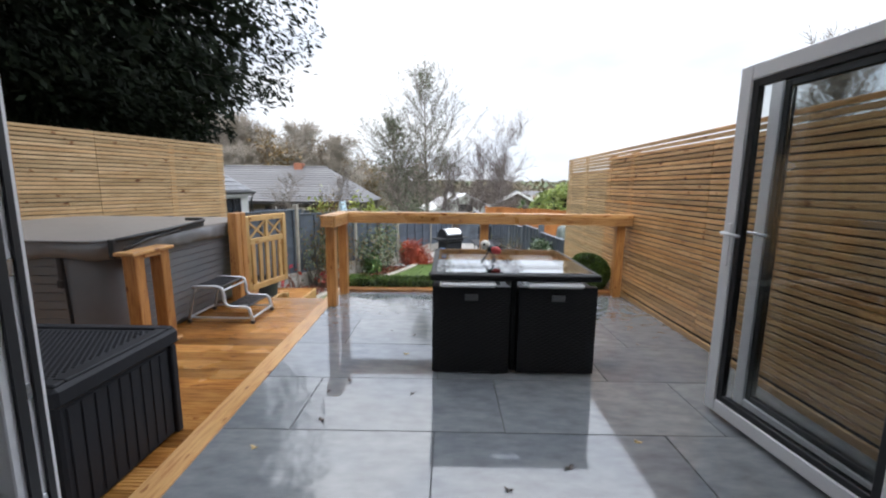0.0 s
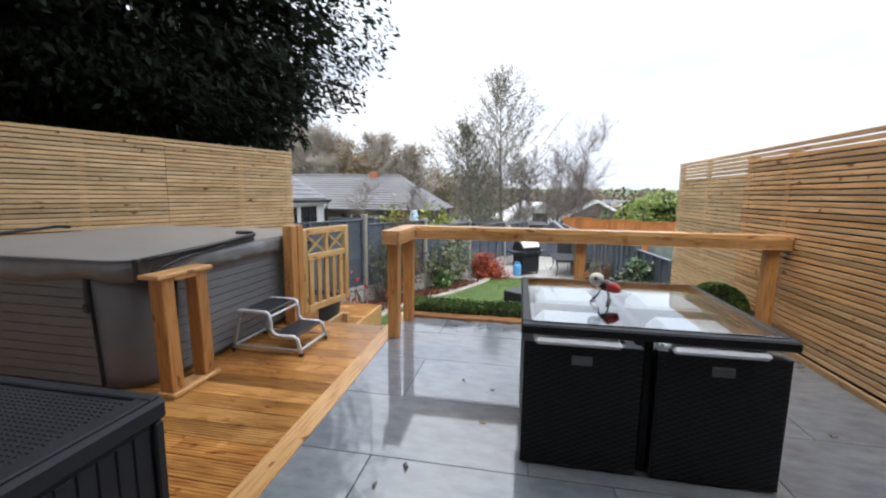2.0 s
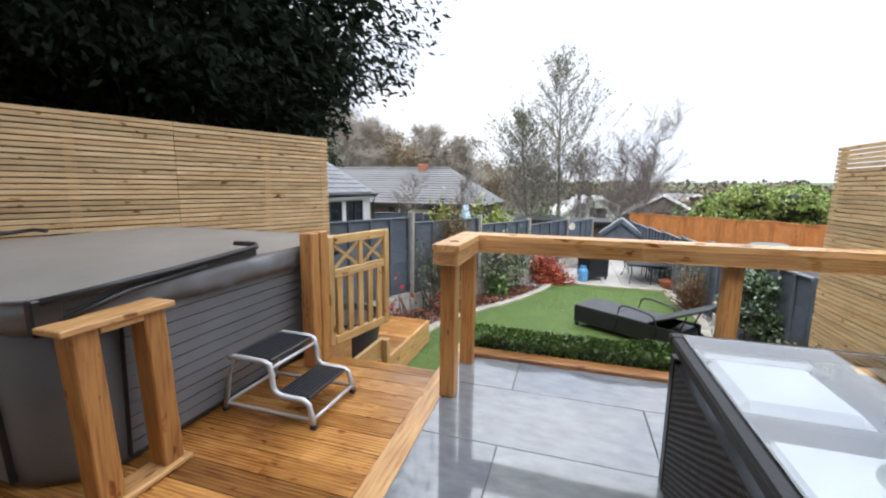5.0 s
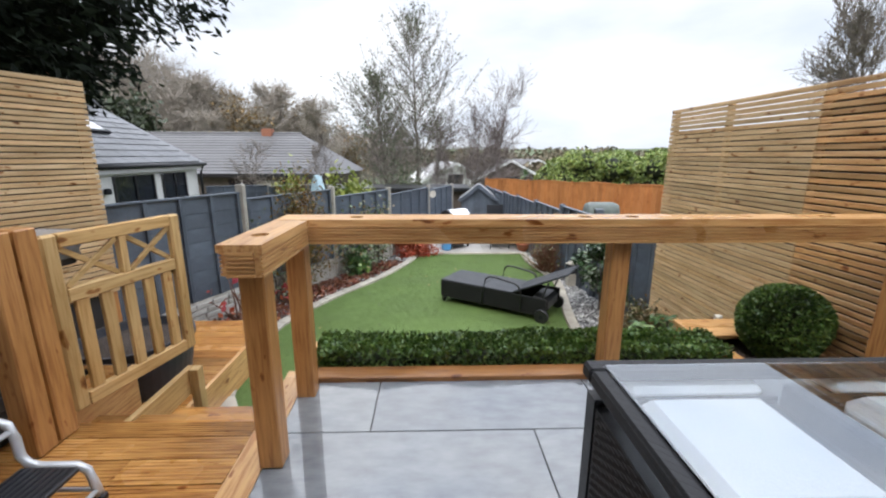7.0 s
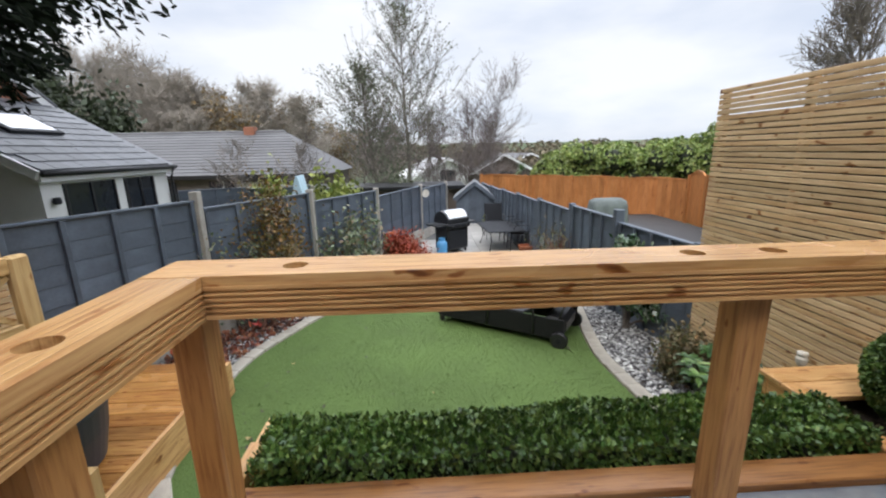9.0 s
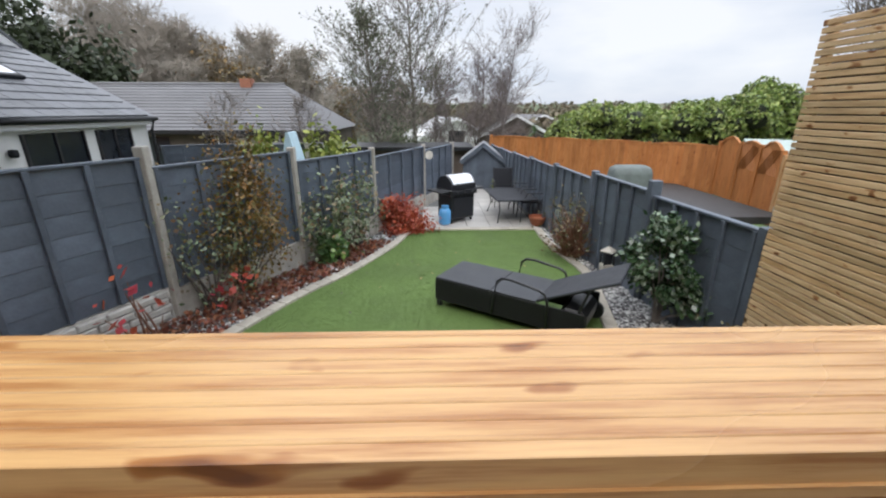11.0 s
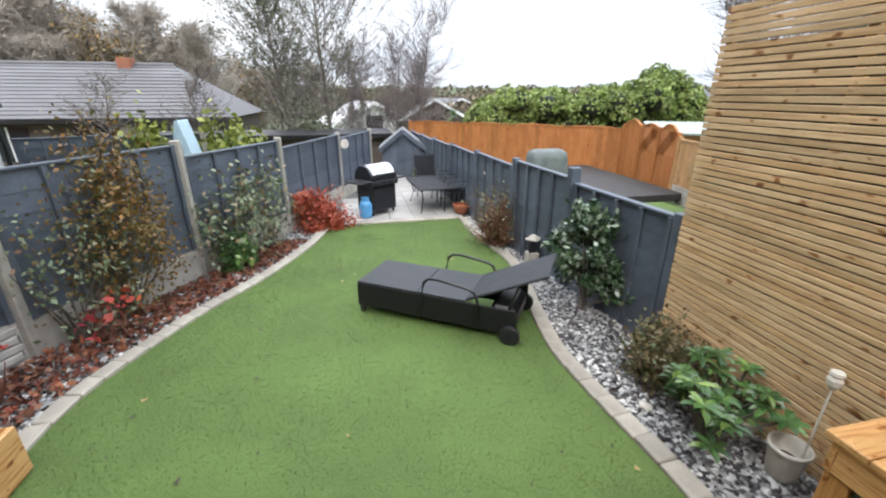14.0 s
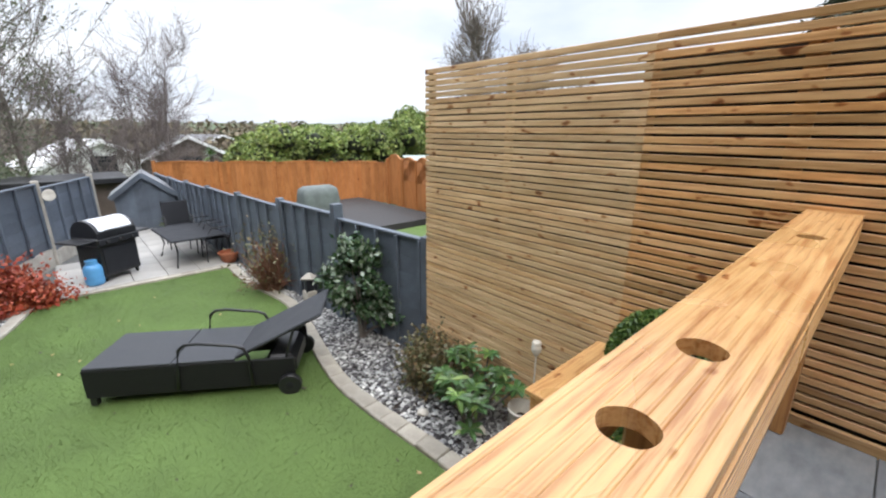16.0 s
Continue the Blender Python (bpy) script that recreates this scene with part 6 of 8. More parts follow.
def build_garden_plants():
    lz = lawn_z
    shrub("cotoneaster", "tall arching rusty olive shrub against the grey fence", (-2.4, 9.5, lz(9.5) - 0.02), (0.62, 0.6, 1.62), 6500, 0.027, M_RUSTLEAF, 101, 22, 0.1, clumps=44)
    shrub("cotoneaster", "tall arching rusty olive shrub against the grey fence", (-2.55, 9.0, lz(9.0) - 0.02), (0.6, 0.45, 1.3), 900, 0.03, M_ROSELEAF, 106, 16, 0.1, clumps=30)
    shrub("rose_bush", "tall loose rose bush with grey-green leaves by the fence", (-1.62, 10.75, lz(10.7)), (0.6, 0.6, 1.3), 1300, 0.04, M_ROSELEAF, 102, 18, 0.15, clumps=22)
    shrub("rose_bush", "tall loose rose bush with grey-green leaves by the fence", (-1.35, 11.35, lz(11.3)), (0.5, 0.5, 1.15), 800, 0.04, M_ROSELEAF, 107, 14, 0.15, clumps=18)
    shrub("low_green_plant", "low fresh green leafy plant beside the rose", (-1.55, 10.55, lz(10.5)), (0.32, 0.3, 0.42), 500, 0.07, M_RHODO, 108, 8, 0.2, clumps=10)
    shrub("red_acer", "low feathery bright red maple beside the end paving", (-0.72, 12.28, lz(12.3)), (0.72, 0.42, 0.62), 4600, 0.034, M_REDLEAF, 103, 12, 0.2, twig=M_REDTWIG, clumps=22)
    shrub("crimson_stems", "sparse plant with a few crimson leaves", (-2.72, 8.15, lz(8.1)), (0.38, 0.34, 0.78), 26, 0.06, M_PINKLEAF, 104, 10, 0.5, twig=M_REDTWIG, clumps=9)
    shrub("crimson_stems", "sparse plant with a few crimson leaves", (-2.25, 8.9, lz(8.9)), (0.42, 0.34, 0.5), 40, 0.06, M_PINKLEAF, 105, 9, 0.5, twig=M_REDTWIG, clumps=9)
    camellia((2.2, 8.5, lz(8.5)), 111)
    shrub("bronze_shrub", "rounded twiggy shrub with fine bronze-green leaves", (2.16, 7.28, lz(7.2)), (0.3, 0.42, 0.44), 3200, 0.024, M_BRONZELEAF, 112, 12, 0.15, clumps=34)
    shrub("brown_shrub", "bushy bare red-brown twiggy shrub by the fence", (2.05, 10.68, lz(10.7)), (0.52, 0.55, 0.92), 900, 0.026, M_BRONZELEAF, 113, 190, 0.5, twig=M_REDTWIG, clumps=190)
    shrub("green_pot_plant", "small bright green plant beside the shed", (1.72, 15.6, lz(12.5)), (0.28, 0.28, 0.5), 420, 0.07, M_YELLOWGREEN, 115, 6, 0.2, clumps=10)
    build_rhododendron((1.98, 6.68), 114)
    build_rhododendron((2.2, 6.78), 116)


def camellia(at, seed):
    """A small glossy evergreen: forked bare stems under a rounded crown, and one low side branch."""
    nr, rng = np.random.default_rng(seed), random.Random(seed)
    s = thing("camellia", "glossy dark green camellia bush against the grey fence", "shrub", "", at)
    clumps = []
    for i in range(30):
        a, z = rng.uniform(0, 2 * math.pi), rng.uniform(0.32, 1.04)
        q = 0.33 * math.sqrt(max(0.05, 1 - ((z - 0.68) / 0.4) ** 2)) * rng.uniform(0.35, 1.0)
        clumps.append((q * math.cos(a), q * math.sin(a), z))
    clumps += [(0.12 + 0.07 * i, -0.16 - 0.09 * i, 0.34 - 0.02 * i + rng.uniform(-0.05, 0.05)) for i in range(4)]
    for i, c in enumerate(clumps[::4] + clumps[-1:]):
        e = Vector(c) * 0.94
        part("stem", tube_bm([(rng.uniform(-0.03, 0.03), rng.uniform(-0.03, 0.03), 0), Vector((e.x * 0.25, e.y * 0.25, e.z * 0.45)), e], 0.014, 6, taper=[1, 0.75, 0.25]), M_TWIG, s, "bare brown stem")
    k = nr.integers(0, len(clumps), 4300)
    c = np.array(clumps)[k] + nr.normal(0, 0.055, (4300, 3))
    d = c - np.array([0, 0, 0.62])
    o = new("foliage", leaves("foliage", c, 0.036, M_CAMELLIA, nr, 0.25, 1.8, d / (np.linalg.norm(d, axis=1)[:, None] + 1e-6)))
    o.parent = s


def build_rhododendron(xy, seed):
    """Whorls of long leaves at the ends of stout stems."""
    nr, rng = np.random.default_rng(seed), random.Random(seed)
    s = thing("rhododendron", "low rhododendron with whorls of long fresh green leaves", "shrub", "rhododendrons", (*xy, lawn_z(xy[1])))
    v, f = [], []
    for i in range(13):
        e = Vector((rng.uniform(-0.26, 0.26), rng.uniform(-0.26, 0.26), rng.uniform(0.18, 0.52)))
        part("stem", tube_bm([(0, 0, 0), e * 0.5 + Vector((0, 0, 0.03)), e], 0.008, 5), M_BARK, s)
        for k in range(9):
            a = 2 * math.pi * k / 9 + rng.uniform(-0.2, 0.2)
            d = Vector((math.cos(a), math.sin(a), rng.uniform(-0.15, 0.4))).normalized()
            w = d.cross(Vector((0, 0, 1))).normalized()
            ln, wd = rng.uniform(0.09, 0.14), rng.uniform(0.018, 0.025)
            n = len(v)
            pts = [e, e + d * ln * 0.35 + w * wd, e + d * ln * 0.75 + w * wd * 0.85, e + d * ln - Vector((0, 0, 0.02)), e + d * ln * 0.75 - w * wd * 0.85, e + d * ln * 0.35 - w * wd, e + d * ln * 0.5 - Vector((0, 0, 0.008))]
            v += [tuple(p) for p in pts]
            f += [(n, n + 1, n + 6), (n + 1, n + 2, n + 6), (n + 2, n + 3, n + 6), (n + 3, n + 4, n + 6), (n + 4, n + 5, n + 6), (n + 5, n, n + 6)]
    o = new("foliage", soup("foliage", v, f, M_RHODO))
    o.parent = s


build_garden_plants()


# ---- chippings and fallen leaves ----
M_CHIP = leafy("slate_chippings", [(0.035, 0.03, 0.034), (0.06, 0.055, 0.06), (0.62, 0.62, 0.61), (0.1, 0.095, 0.1), (0.045, 0.035, 0.036), (0.75, 0.74, 0.72), (0.05, 0.045, 0.05)], 0.5)
M_LITTER = leafy("leaf_litter", [(0.25, 0.06, 0.03), (0.12, 0.04, 0.025), (0.32, 0.13, 0.06), (0.08, 0.04, 0.03), (0.18, 0.05, 0.03)], 0.6)


def stones_mesh(name, xy, zs, size, mat, nr):
    n = len(xy)
    base = np.array([[1, 0, 0], [0, 1, 0], [-1, 0, 0], [0, -1, 0], [0, 0, 0.8], [0, 0, -0.8]])
    tri = np.array([[0, 1, 4], [1, 2, 4], [2, 3, 4], [3, 0, 4], [1, 0, 5], [2, 1, 5], [3, 2, 5], [0, 3, 5]])
    sc = size * nr.uniform(0.5, 1.3, (n, 1, 3)) * np.array([1, 1, 0.55])
    a = nr.uniform(0, 6.28, n)
    ca, sa = np.cos(a), np.sin(a)
    p = base[None] * sc + nr.normal(0, 0.12, (n, 6, 3)) * size
    x, y = p[..., 0] * ca[:, None] - p[..., 1] * sa[:, None], p[..., 0] * sa[:, None] + p[..., 1] * ca[:, None]
    v = np.stack([x + xy[:, 0, None], y + xy[:, 1, None], p[..., 2] + zs[:, None]], -1).reshape(-1, 3)
    f = (tri[None] + 6 * np.arange(n)[:, None, None]).reshape(-1, 3)
    return soup(name, v.tolist(), f.tolist(), mat)


def build_chippings():
    nr = np.random.default_rng(17)
    for nm, n, side in (("slate_chippings_left", 9000, 0), ("slate_chippings_right", 12000, 1)):
        y = nr.uniform(5.9, 12.4, n) if side == 0 else 6.0 + 6.4 * nr.random(n) ** 1.25
        if side == 0:
            ex = np.array([edge_x(LK, q) for q in y]) - 0.15
            fx = np.interp(y, [p[1] for p in LPOSTS], [p[0] for p in LPOSTS]) + 0.06
            x = fx + (ex - fx) * nr.random(n)
            k = (x > -2.0) | (y > 7.4)
        else:
            ex = np.array([edge_x(RK, q) for q in y]) + 0.15
            fx = np.interp(y, [5.9, 7.7, 7.75, 12.4], [2.4, 2.4, 2.42, 2.08])
            x = ex + (fx - ex) * nr.random(n)
            k = np.ones(n, bool)
        x, y = x[k], y[k]
        z = np.array([lawn_z(q) for q in y]) + nr.uniform(-0.012, 0.012, len(y))
        tagged(new(nm, stones_mesh(nm, np.stack([x, y], 1), z, 0.024, M_CHIP, nr)), "mixed grey, white and plum slate chippings", "chippings", kind="stuff")
    n = 2600
    y = nr.uniform(7.4, 11.6, n)
    ex = np.array([edge_x(LK, q) for q in y]) - 0.15
    fx = np.interp(y, [p[1] for p in LPOSTS], [p[0] for p in LPOSTS]) + 0.06
    x = fx + (ex - fx) * np.clip(nr.beta(1.6, 1.6, n), 0, 1)
    c = np.stack([x, y, np.array([lawn_z(q) for q in y]) + 0.022 + nr.uniform(0, 0.012, n)], 1)
    nrm = np.zeros((n, 3))
    nrm[:, 0] = 1
    tagged(new("leaf_litter", leaves("leaf_litter", c, 0.045, M_LITTER, nr, 0, 1.3, np.concatenate([nr.normal(size=(n, 2)), np.zeros((n, 1))], 1))), "rusty red fallen leaves over the chippings", "fallen leaves", kind="stuff")


M_DRYLEAF = leafy("fallen_leaf", [(0.12, 0.06, 0.03), (0.35, 0.2, 0.06), (0.05, 0.035, 0.025), (0.4, 0.32, 0.14)], 0.6)


def build_fallen_leaves():
    r = random.Random(23)
    def leaf(at, size, dark):
        bm = bmesh.new()
        pts = []
        for k in range(9):
            a = 2 * math.pi * k / 9
            rr = size * (1 if k % 2 == 0 else 0.62) * (1.2 if k == 0 else 1)
            pts.append(bm.verts.new((rr * math.cos(a), rr * 0.7 * math.sin(a), 0.004 + 0.006 * math.cos(2 * a))))
        mid = bm.verts.new((0, 0, 0.002))
        for k in range(9):
            bm.faces.new((mid, pts[k], pts[(k + 1) % 9]))
        m = mesh_of("fallen_leaf", bm, M_LEAF_DARK if dark else M_LEAF_PALE)
        o = new("fallen_leaf", m)
        o.matrix_basis = pose(*at, 0, 0, r.uniform(0, 360))
        tagged(o, "small curled fallen leaf lying flat" if dark else "small yellowed fallen leaf lying flat", "leaf", "fallen leaves")
    for i in range(120):
        y = 6.05 + 6.2 * r.random() ** 1.2
        x = r.uniform(edge_x(LK, y) + 0.1, edge_x(RK, y) - 0.08)
        leaf((x, y, lawn_z(y) + 0.015), r.uniform(0.006, 0.014), True)
    for i in range(34):
        y = 6.3 + 5.5 * r.random() ** 1.3
        x = r.uniform(edge_x(LK, y) + 0.15, edge_x(RK, y) - 0.1)
        leaf((x, y, lawn_z(y) + 0.014), r.uniform(0.014, 0.028), r.random() < 0.35)
    for x, y in ((-0.35, 2.45), (0.02, 3.35), (0.12, 2.75), (-0.4, 2.75), (0.05, 3.75), (0.9, 2.1), (-0.3, 2.9), (-0.6, 2.2), (0.6, 1.95), (1.3, 2.3), (-0.15, 3.85), (1.9, 3.6), (2.2, 4.6)):
        leaf((x, y, 0.003), r.uniform(0.016, 0.026), r.random() < 0.8)


M_LEAF_DARK = plain("dark_wet_leaf", (0.05, 0.032, 0.02), 0.35, vary=0.4, bump=0.2)
M_LEAF_PALE = plain("yellowed_leaf", (0.42, 0.30, 0.12), 0.5, vary=0.35, bump=0.2)
build_chippings()
build_fallen_leaves()

# ---- sun lounger on the lawn ----
def build_lounger():
    ang = math.degrees(math.atan2(-0.555, 0.83))
    g = lawn_z(8.6)
    L = thing("sun_lounger", "black rattan sun lounger with raised backrest and wheels", "sun lounger", at=(-0.07, 8.95, g + 0.012), turn=ang)
    w, hh = 0.62, 0.315
    part("apron", box_bm(0, 1.62, 0, 0.025, 0.07, hh, 0.006), M_WICKER, L)
    part("apron", box_bm(0, 1.62, w - 0.025, w, 0.07, hh, 0.006), M_WICKER, L)
    part("end_apron", box_bm(0, 0.025, 0.026, w - 0.026, 0.07, hh, 0.006), M_WICKER, L)
    part("seat", box_bm(0.005, 0.66, 0.004, w - 0.004, hh + 0.001, hh + 0.022, 0.006), M_SLING, L, "dark grey woven seat")
    part("seat", box_bm(0.664, 1.15, 0.004, w - 0.004, hh + 0.001, hh + 0.022, 0.006), M_SLING, L, "dark grey woven seat")
    b = bmesh.new()
    add_box(b, 0, 0.80, 0.02, w - 0.02, 0, 0.028, 0.008, pose(1.155, 0, hh + 0.004, 0, -26))
    part("backrest", b, M_SLING, L, "raised dark grey woven backrest")
    for y in (0.06, w - 0.06):
        part("strut", tube_bm([(1.62, y, hh + 0.215), (1.5, y, 0.16)], 0.012, 6), M_BLACK, L)
    for y in (-0.02, w + 0.02):
        part("armrest", tube_bm([(0.70, y, 0.10), (0.72, y, 0.30), (0.75, y, 0.46), (0.80, y, 0.505), (0.9, y, 0.51), (1.18, y, 0.47), (1.24, y, 0.44), (1.27, y, 0.36), (1.28, y, 0.1)], 0.014, 8), M_BLACK, L, smooth=True)
    for y in (0.0, w - 0.05):
        part("leg", box_bm(0.02, 0.07, y, y + 0.05, 0, 0.072, 0.004), M_BLACK, L)
        wh = part("wheel", lathe_bm([(0.085, -0.025), (0.095, -0.018), (0.095, 0.018), (0.085, 0.025)], 20), M_BLACK, L, "black plastic wheel")
        wh.matrix_basis = pose(1.58, -0.035 if y == 0 else w + 0.035, 0.088, 90)
        part("hub", lathe_bm([(0.03, -0.03), (0.034, 0), (0.03, 0.03)], 12), M_BOX, wh)
    part("storage_bag", box_bm(1.36, 1.62, 0.05, w - 0.05, 0.1, 0.3, 0.05), M_BLACK, L, "dark folded pad under the backrest")


M_SLING = plain("dark_grey_weave", (0.026, 0.028, 0.033), 0.5, vary=0.15, scale=5, fine=160, bump=0.4)
build_lounger()


# ---- barbecue, gas bottle, dining set ----
def build_bbq():
    z = lawn_z(12.5) + 0.03
    b = thing("barbecue", "black gas barbecue with a bright steel lid, closed", "barbecue", at=(0.40, 13.05, z), turn=36)
    part("cabinet", box_bm(-0.30, 0.30, -0.22, 0.22, 0.08, 0.56, 0.01), M_BLACK, b)
    part("door", box_bm(-0.27, 0.27, -0.235, -0.222, 0.12, 0.52, 0.006), M_BOX, b)
    part("firebox", box_bm(-0.33, 0.33, -0.25, 0.25, 0.562, 0.68, 0.015), M_BLACK, b)
    part("control_panel", box_bm(-0.32, 0.32, -0.275, -0.252, 0.575, 0.665, 0.006), M_BOX, b)
    for x in (-0.2, 0, 0.2):
        k = part("knob", lathe_bm([(0.022, 0), (0.026, 0.02), (0.02, 0.03)], 12), M_BLACK, b)
        k.matrix_basis = pose(x, -0.276, 0.62, 90)
    lid = [(-0.25, 0.0)] + [(-0.25 * math.cos(radians(a)), 0.24 * math.sin(radians(a)) + 0.02) for a in range(0, 181, 15)] + [(0.25, 0.0)]
    part("lid", prism_bm(lid, -0.31, 0.31, m=Matrix(((0, 1, 0, 0), (1, 0, 0, 0), (0, 0, 1, 0.682), (0, 0, 0, 1)))), M_BLACK, b)
    top = [(-0.255 * math.cos(radians(a)), 0.246 * math.sin(radians(a)) + 0.02) for a in range(20, 121, 10)] + [(-0.235 * math.cos(radians(a)), 0.226 * math.sin(radians(a)) + 0.02) for a in range(120, 19, -10)]
    part("lid_plate", prism_bm(top, -0.26, 0.26, m=Matrix(((0, 1, 0, 0), (1, 0, 0, 0), (0, 0, 1, 0.683), (0, 0, 0, 1)))), M_STEEL, b, "bright steel lid plate")
    part("lid_handle", tube_bm([(-0.2, -0.27, 0.80), (-0.2, -0.30, 0.81), (0.2, -0.30, 0.81), (0.2, -0.27, 0.80)], 0.011, 8), M_CHROME, b)
    for s in (-1, 1):
        part("side_shelf", box_bm(s * 0.45 - 0.115, s * 0.45 + 0.115, -0.22, 0.22, 0.64, 0.67, 0.008), M_BLACK, b)
        for y in (-0.17, 0.17):
            w = part("caster", lathe_bm([(0.03, -0.012), (0.038, 0), (0.03, 0.012)], 12), M_BLACK, b)
            w.matrix_basis = pose(s * 0.26, y, 0.038, 0, 90)
            part("leg", box_bm(s * 0.26 - 0.015, s * 0.26 + 0.015, y - 0.015, y + 0.015, 0.04, 0.081), M_BLACK, b)
    g = thing("gas_bottle", "blue gas bottle with a collar, standing beside the barbecue", "gas bottle", at=(0.16, 12.72, z))
    part("bottle", lathe_bm([(0.10, 0.0), (0.115, 0.02), (0.12, 0.06), (0.12, 0.24), (0.10, 0.30), (0.05, 0.33)], 20), M_BLUE, g, smooth=True)
    part("collar", lathe_bm([(0.07, 0.30), (0.075, 0.31), (0.075, 0.38), (0.068, 0.38)], 16), M_BLUE, g)
    part("valve", lathe_bm([(0.02, 0.32), (0.02, 0.37), (0.01, 0.38)], 10), M_CHROME, g)


M_STEEL = plain("bright_wet_steel", (0.75, 0.76, 0.78), 0.22, metal=0.6, vary=0.05, bump=0.02)
M_BLUE = plain("blue_gas_paint", (0.10, 0.32, 0.60), 0.4, vary=0.12, bump=0.08)
build_bbq()


def build_dining_set():
    z = lawn_z(12.5) + 0.03
    t = thing("patio_table", "dark grey metal garden table on thin legs", "table", at=(1.55, 13.3, z), turn=4)
    part("tabletop", box_bm(-0.43, 0.43, -0.68, 0.68, 0.47, 0.5, 0.02), M_BOX, t)
    for sx in (-1, 1):
        for sy in (-1, 1):
            part("leg", tube_bm([(sx * 0.34, sy * 0.5, 0.47), (sx * 0.3, sy * 0.42, 0.25), (sx * 0.36, sy * 0.52, 0)], 0.014, 6), M_BLACK, t)
    c = thing("patio_chair", "dark metal mesh garden chair beside the table", "chair", "chairs round the far table", (1.6, 14.35, z), 178)
    part("seat", box_bm(-0.22, 0.22, -0.2, 0.22, 0.40, 0.425, 0.01), M_BOX, c)
    bm = bmesh.new()
    add_box(bm, -0.22, 0.22, -0.012, 0.012, 0, 0.45, 0.008, pose(0, -0.2, 0.42, 10))
    part("backrest", bm, M_BOX, c)
    for sx in (-1, 1):
        part("side_frame", tube_bm([(sx * 0.22, 0.22, 0), (sx * 0.22, 0.2, 0.42), (sx * 0.23, 0.1, 0.6), (sx * 0.23, -0.2, 0.6)], 0.011, 6), M_BLACK, c)
        part("back_leg", tube_bm([(sx * 0.22, -0.25, 0), (sx * 0.22, -0.19, 0.42), (sx * 0.22, -0.28, 0.88)], 0.011, 6), M_BLACK, c)
    for x, y, a in ((1.92, 13.0, 88), (1.9, 13.75, 94)):
        copy_thing(c, pose(x, y, z, 0, 0, a))
    p = thing("terracotta_pot", "round terracotta bowl planter by the paving", "plant pot", at=(2.0, 12.62, z - 0.01))
    part("bowl", lathe_bm([(0.09, 0), (0.13, 0.06), (0.16, 0.15), (0.175, 0.155), (0.175, 0.19), (0.155, 0.19), (0.15, 0.14), (0.0, 0.13)], 20), M_TERRA, p, smooth=False)


M_TERRA = plain("terracotta", (0.36, 0.12, 0.06), 0.75, vary=0.2, bump=0.2)
build_dining_set()


def build_small_garden_things():
    z = lawn_z(6.45)
    p = thing("cream_pot", "empty cream glazed plant pot on the chippings", "plant pot", at=(2.24, 6.4, z))
    part("pot", lathe_bm([(0.06, 0), (0.075, 0.02), (0.09, 0.15), (0.096, 0.2), (0.105, 0.205), (0.105, 0.225), (0.09, 0.225), (0.085, 0.15), (0.0, 0.14)], 20), M_CREAM, p, smooth=True)
    part("soil", lathe_bm([(0.083, 0.142), (0.0, 0.15)], 16), M_SOIL, p)
    s = thing("solar_light", "small white solar stake light beside the fence", "garden light", at=(2.3, 6.36, lawn_z(6.36)))
    part("stake", tube_bm([(0, 0, 0), (0.01, 0.005, 0.64)], 0.006, 6), M_CREAM, s)
    part("head", lathe_bm([(0.012, 0.63), (0.032, 0.66), (0.036, 0.69), (0.026, 0.71), (0.034, 0.72), (0.03, 0.735), (0.0, 0.74)], 12), M_CREAM, s, "white glass bulb head")
    l = thing("garden_lantern", "small grey square lantern on a block beside the fence", "lantern", at=(2.18, 9.72, lawn_z(9.7)))
    part("block", box_bm(-0.07, 0.07, -0.07, 0.07, 0, 0.22, 0.008), M_CONC, l)
    for sx in (-1, 1):
        for sy in (-1, 1):
            part("post", box_bm(sx * 0.06 - 0.008, sx * 0.06 + 0.008, sy * 0.06 - 0.008, sy * 0.06 + 0.008, 0.221, 0.38), M_BOX, l)
    part("candle_glass", box_bm(-0.045, 0.045, -0.045, 0.045, 0.222, 0.36, 0.004), M_BOX, l)
    part("roof", lathe_bm([(0.10, 0.381), (0.115, 0.40), (0.03, 0.45), (0.0, 0.46)], 4), M_CONC, l)
    d = thing("fence_plate", "round white plate hung on the grey fence", "plate", at=(-0.16, 14.35, 0.22))
    o = part("plate", lathe_bm([(0.0, 0.0), (0.08, 0.0), (0.10, 0.015), (0.085, 0.02), (0.0, 0.01)], 18), M_CREAM, d)
    o.matrix_basis = pose(0, 0, 0, 0, 90, -60)
    r = random.Random(77)
    for x, y, sx in ((2.02, 6.62, 0.06), (1.86, 7.05, 0.045)):
        bm = bmesh.new()
        bmesh.ops.create_icosphere(bm, subdivisions=2, radius=sx)
        for v in bm.verts:
            v.co *= 1 + 0.25 * noise.noise(v.co * 22)
            v.co.z *= 0.65
        ob = solid("pale_stone", bm, M_CREAM, "pale rounded stone lying on the chippings", "stone", "pale stones")
        ob.location = (x, y, lawn_z(y) + sx * 0.45)


M_CREAM = plain("cream_glaze", (0.62, 0.58, 0.5), 0.45, vary=0.12, bump=0.1)
build_small_garden_things()


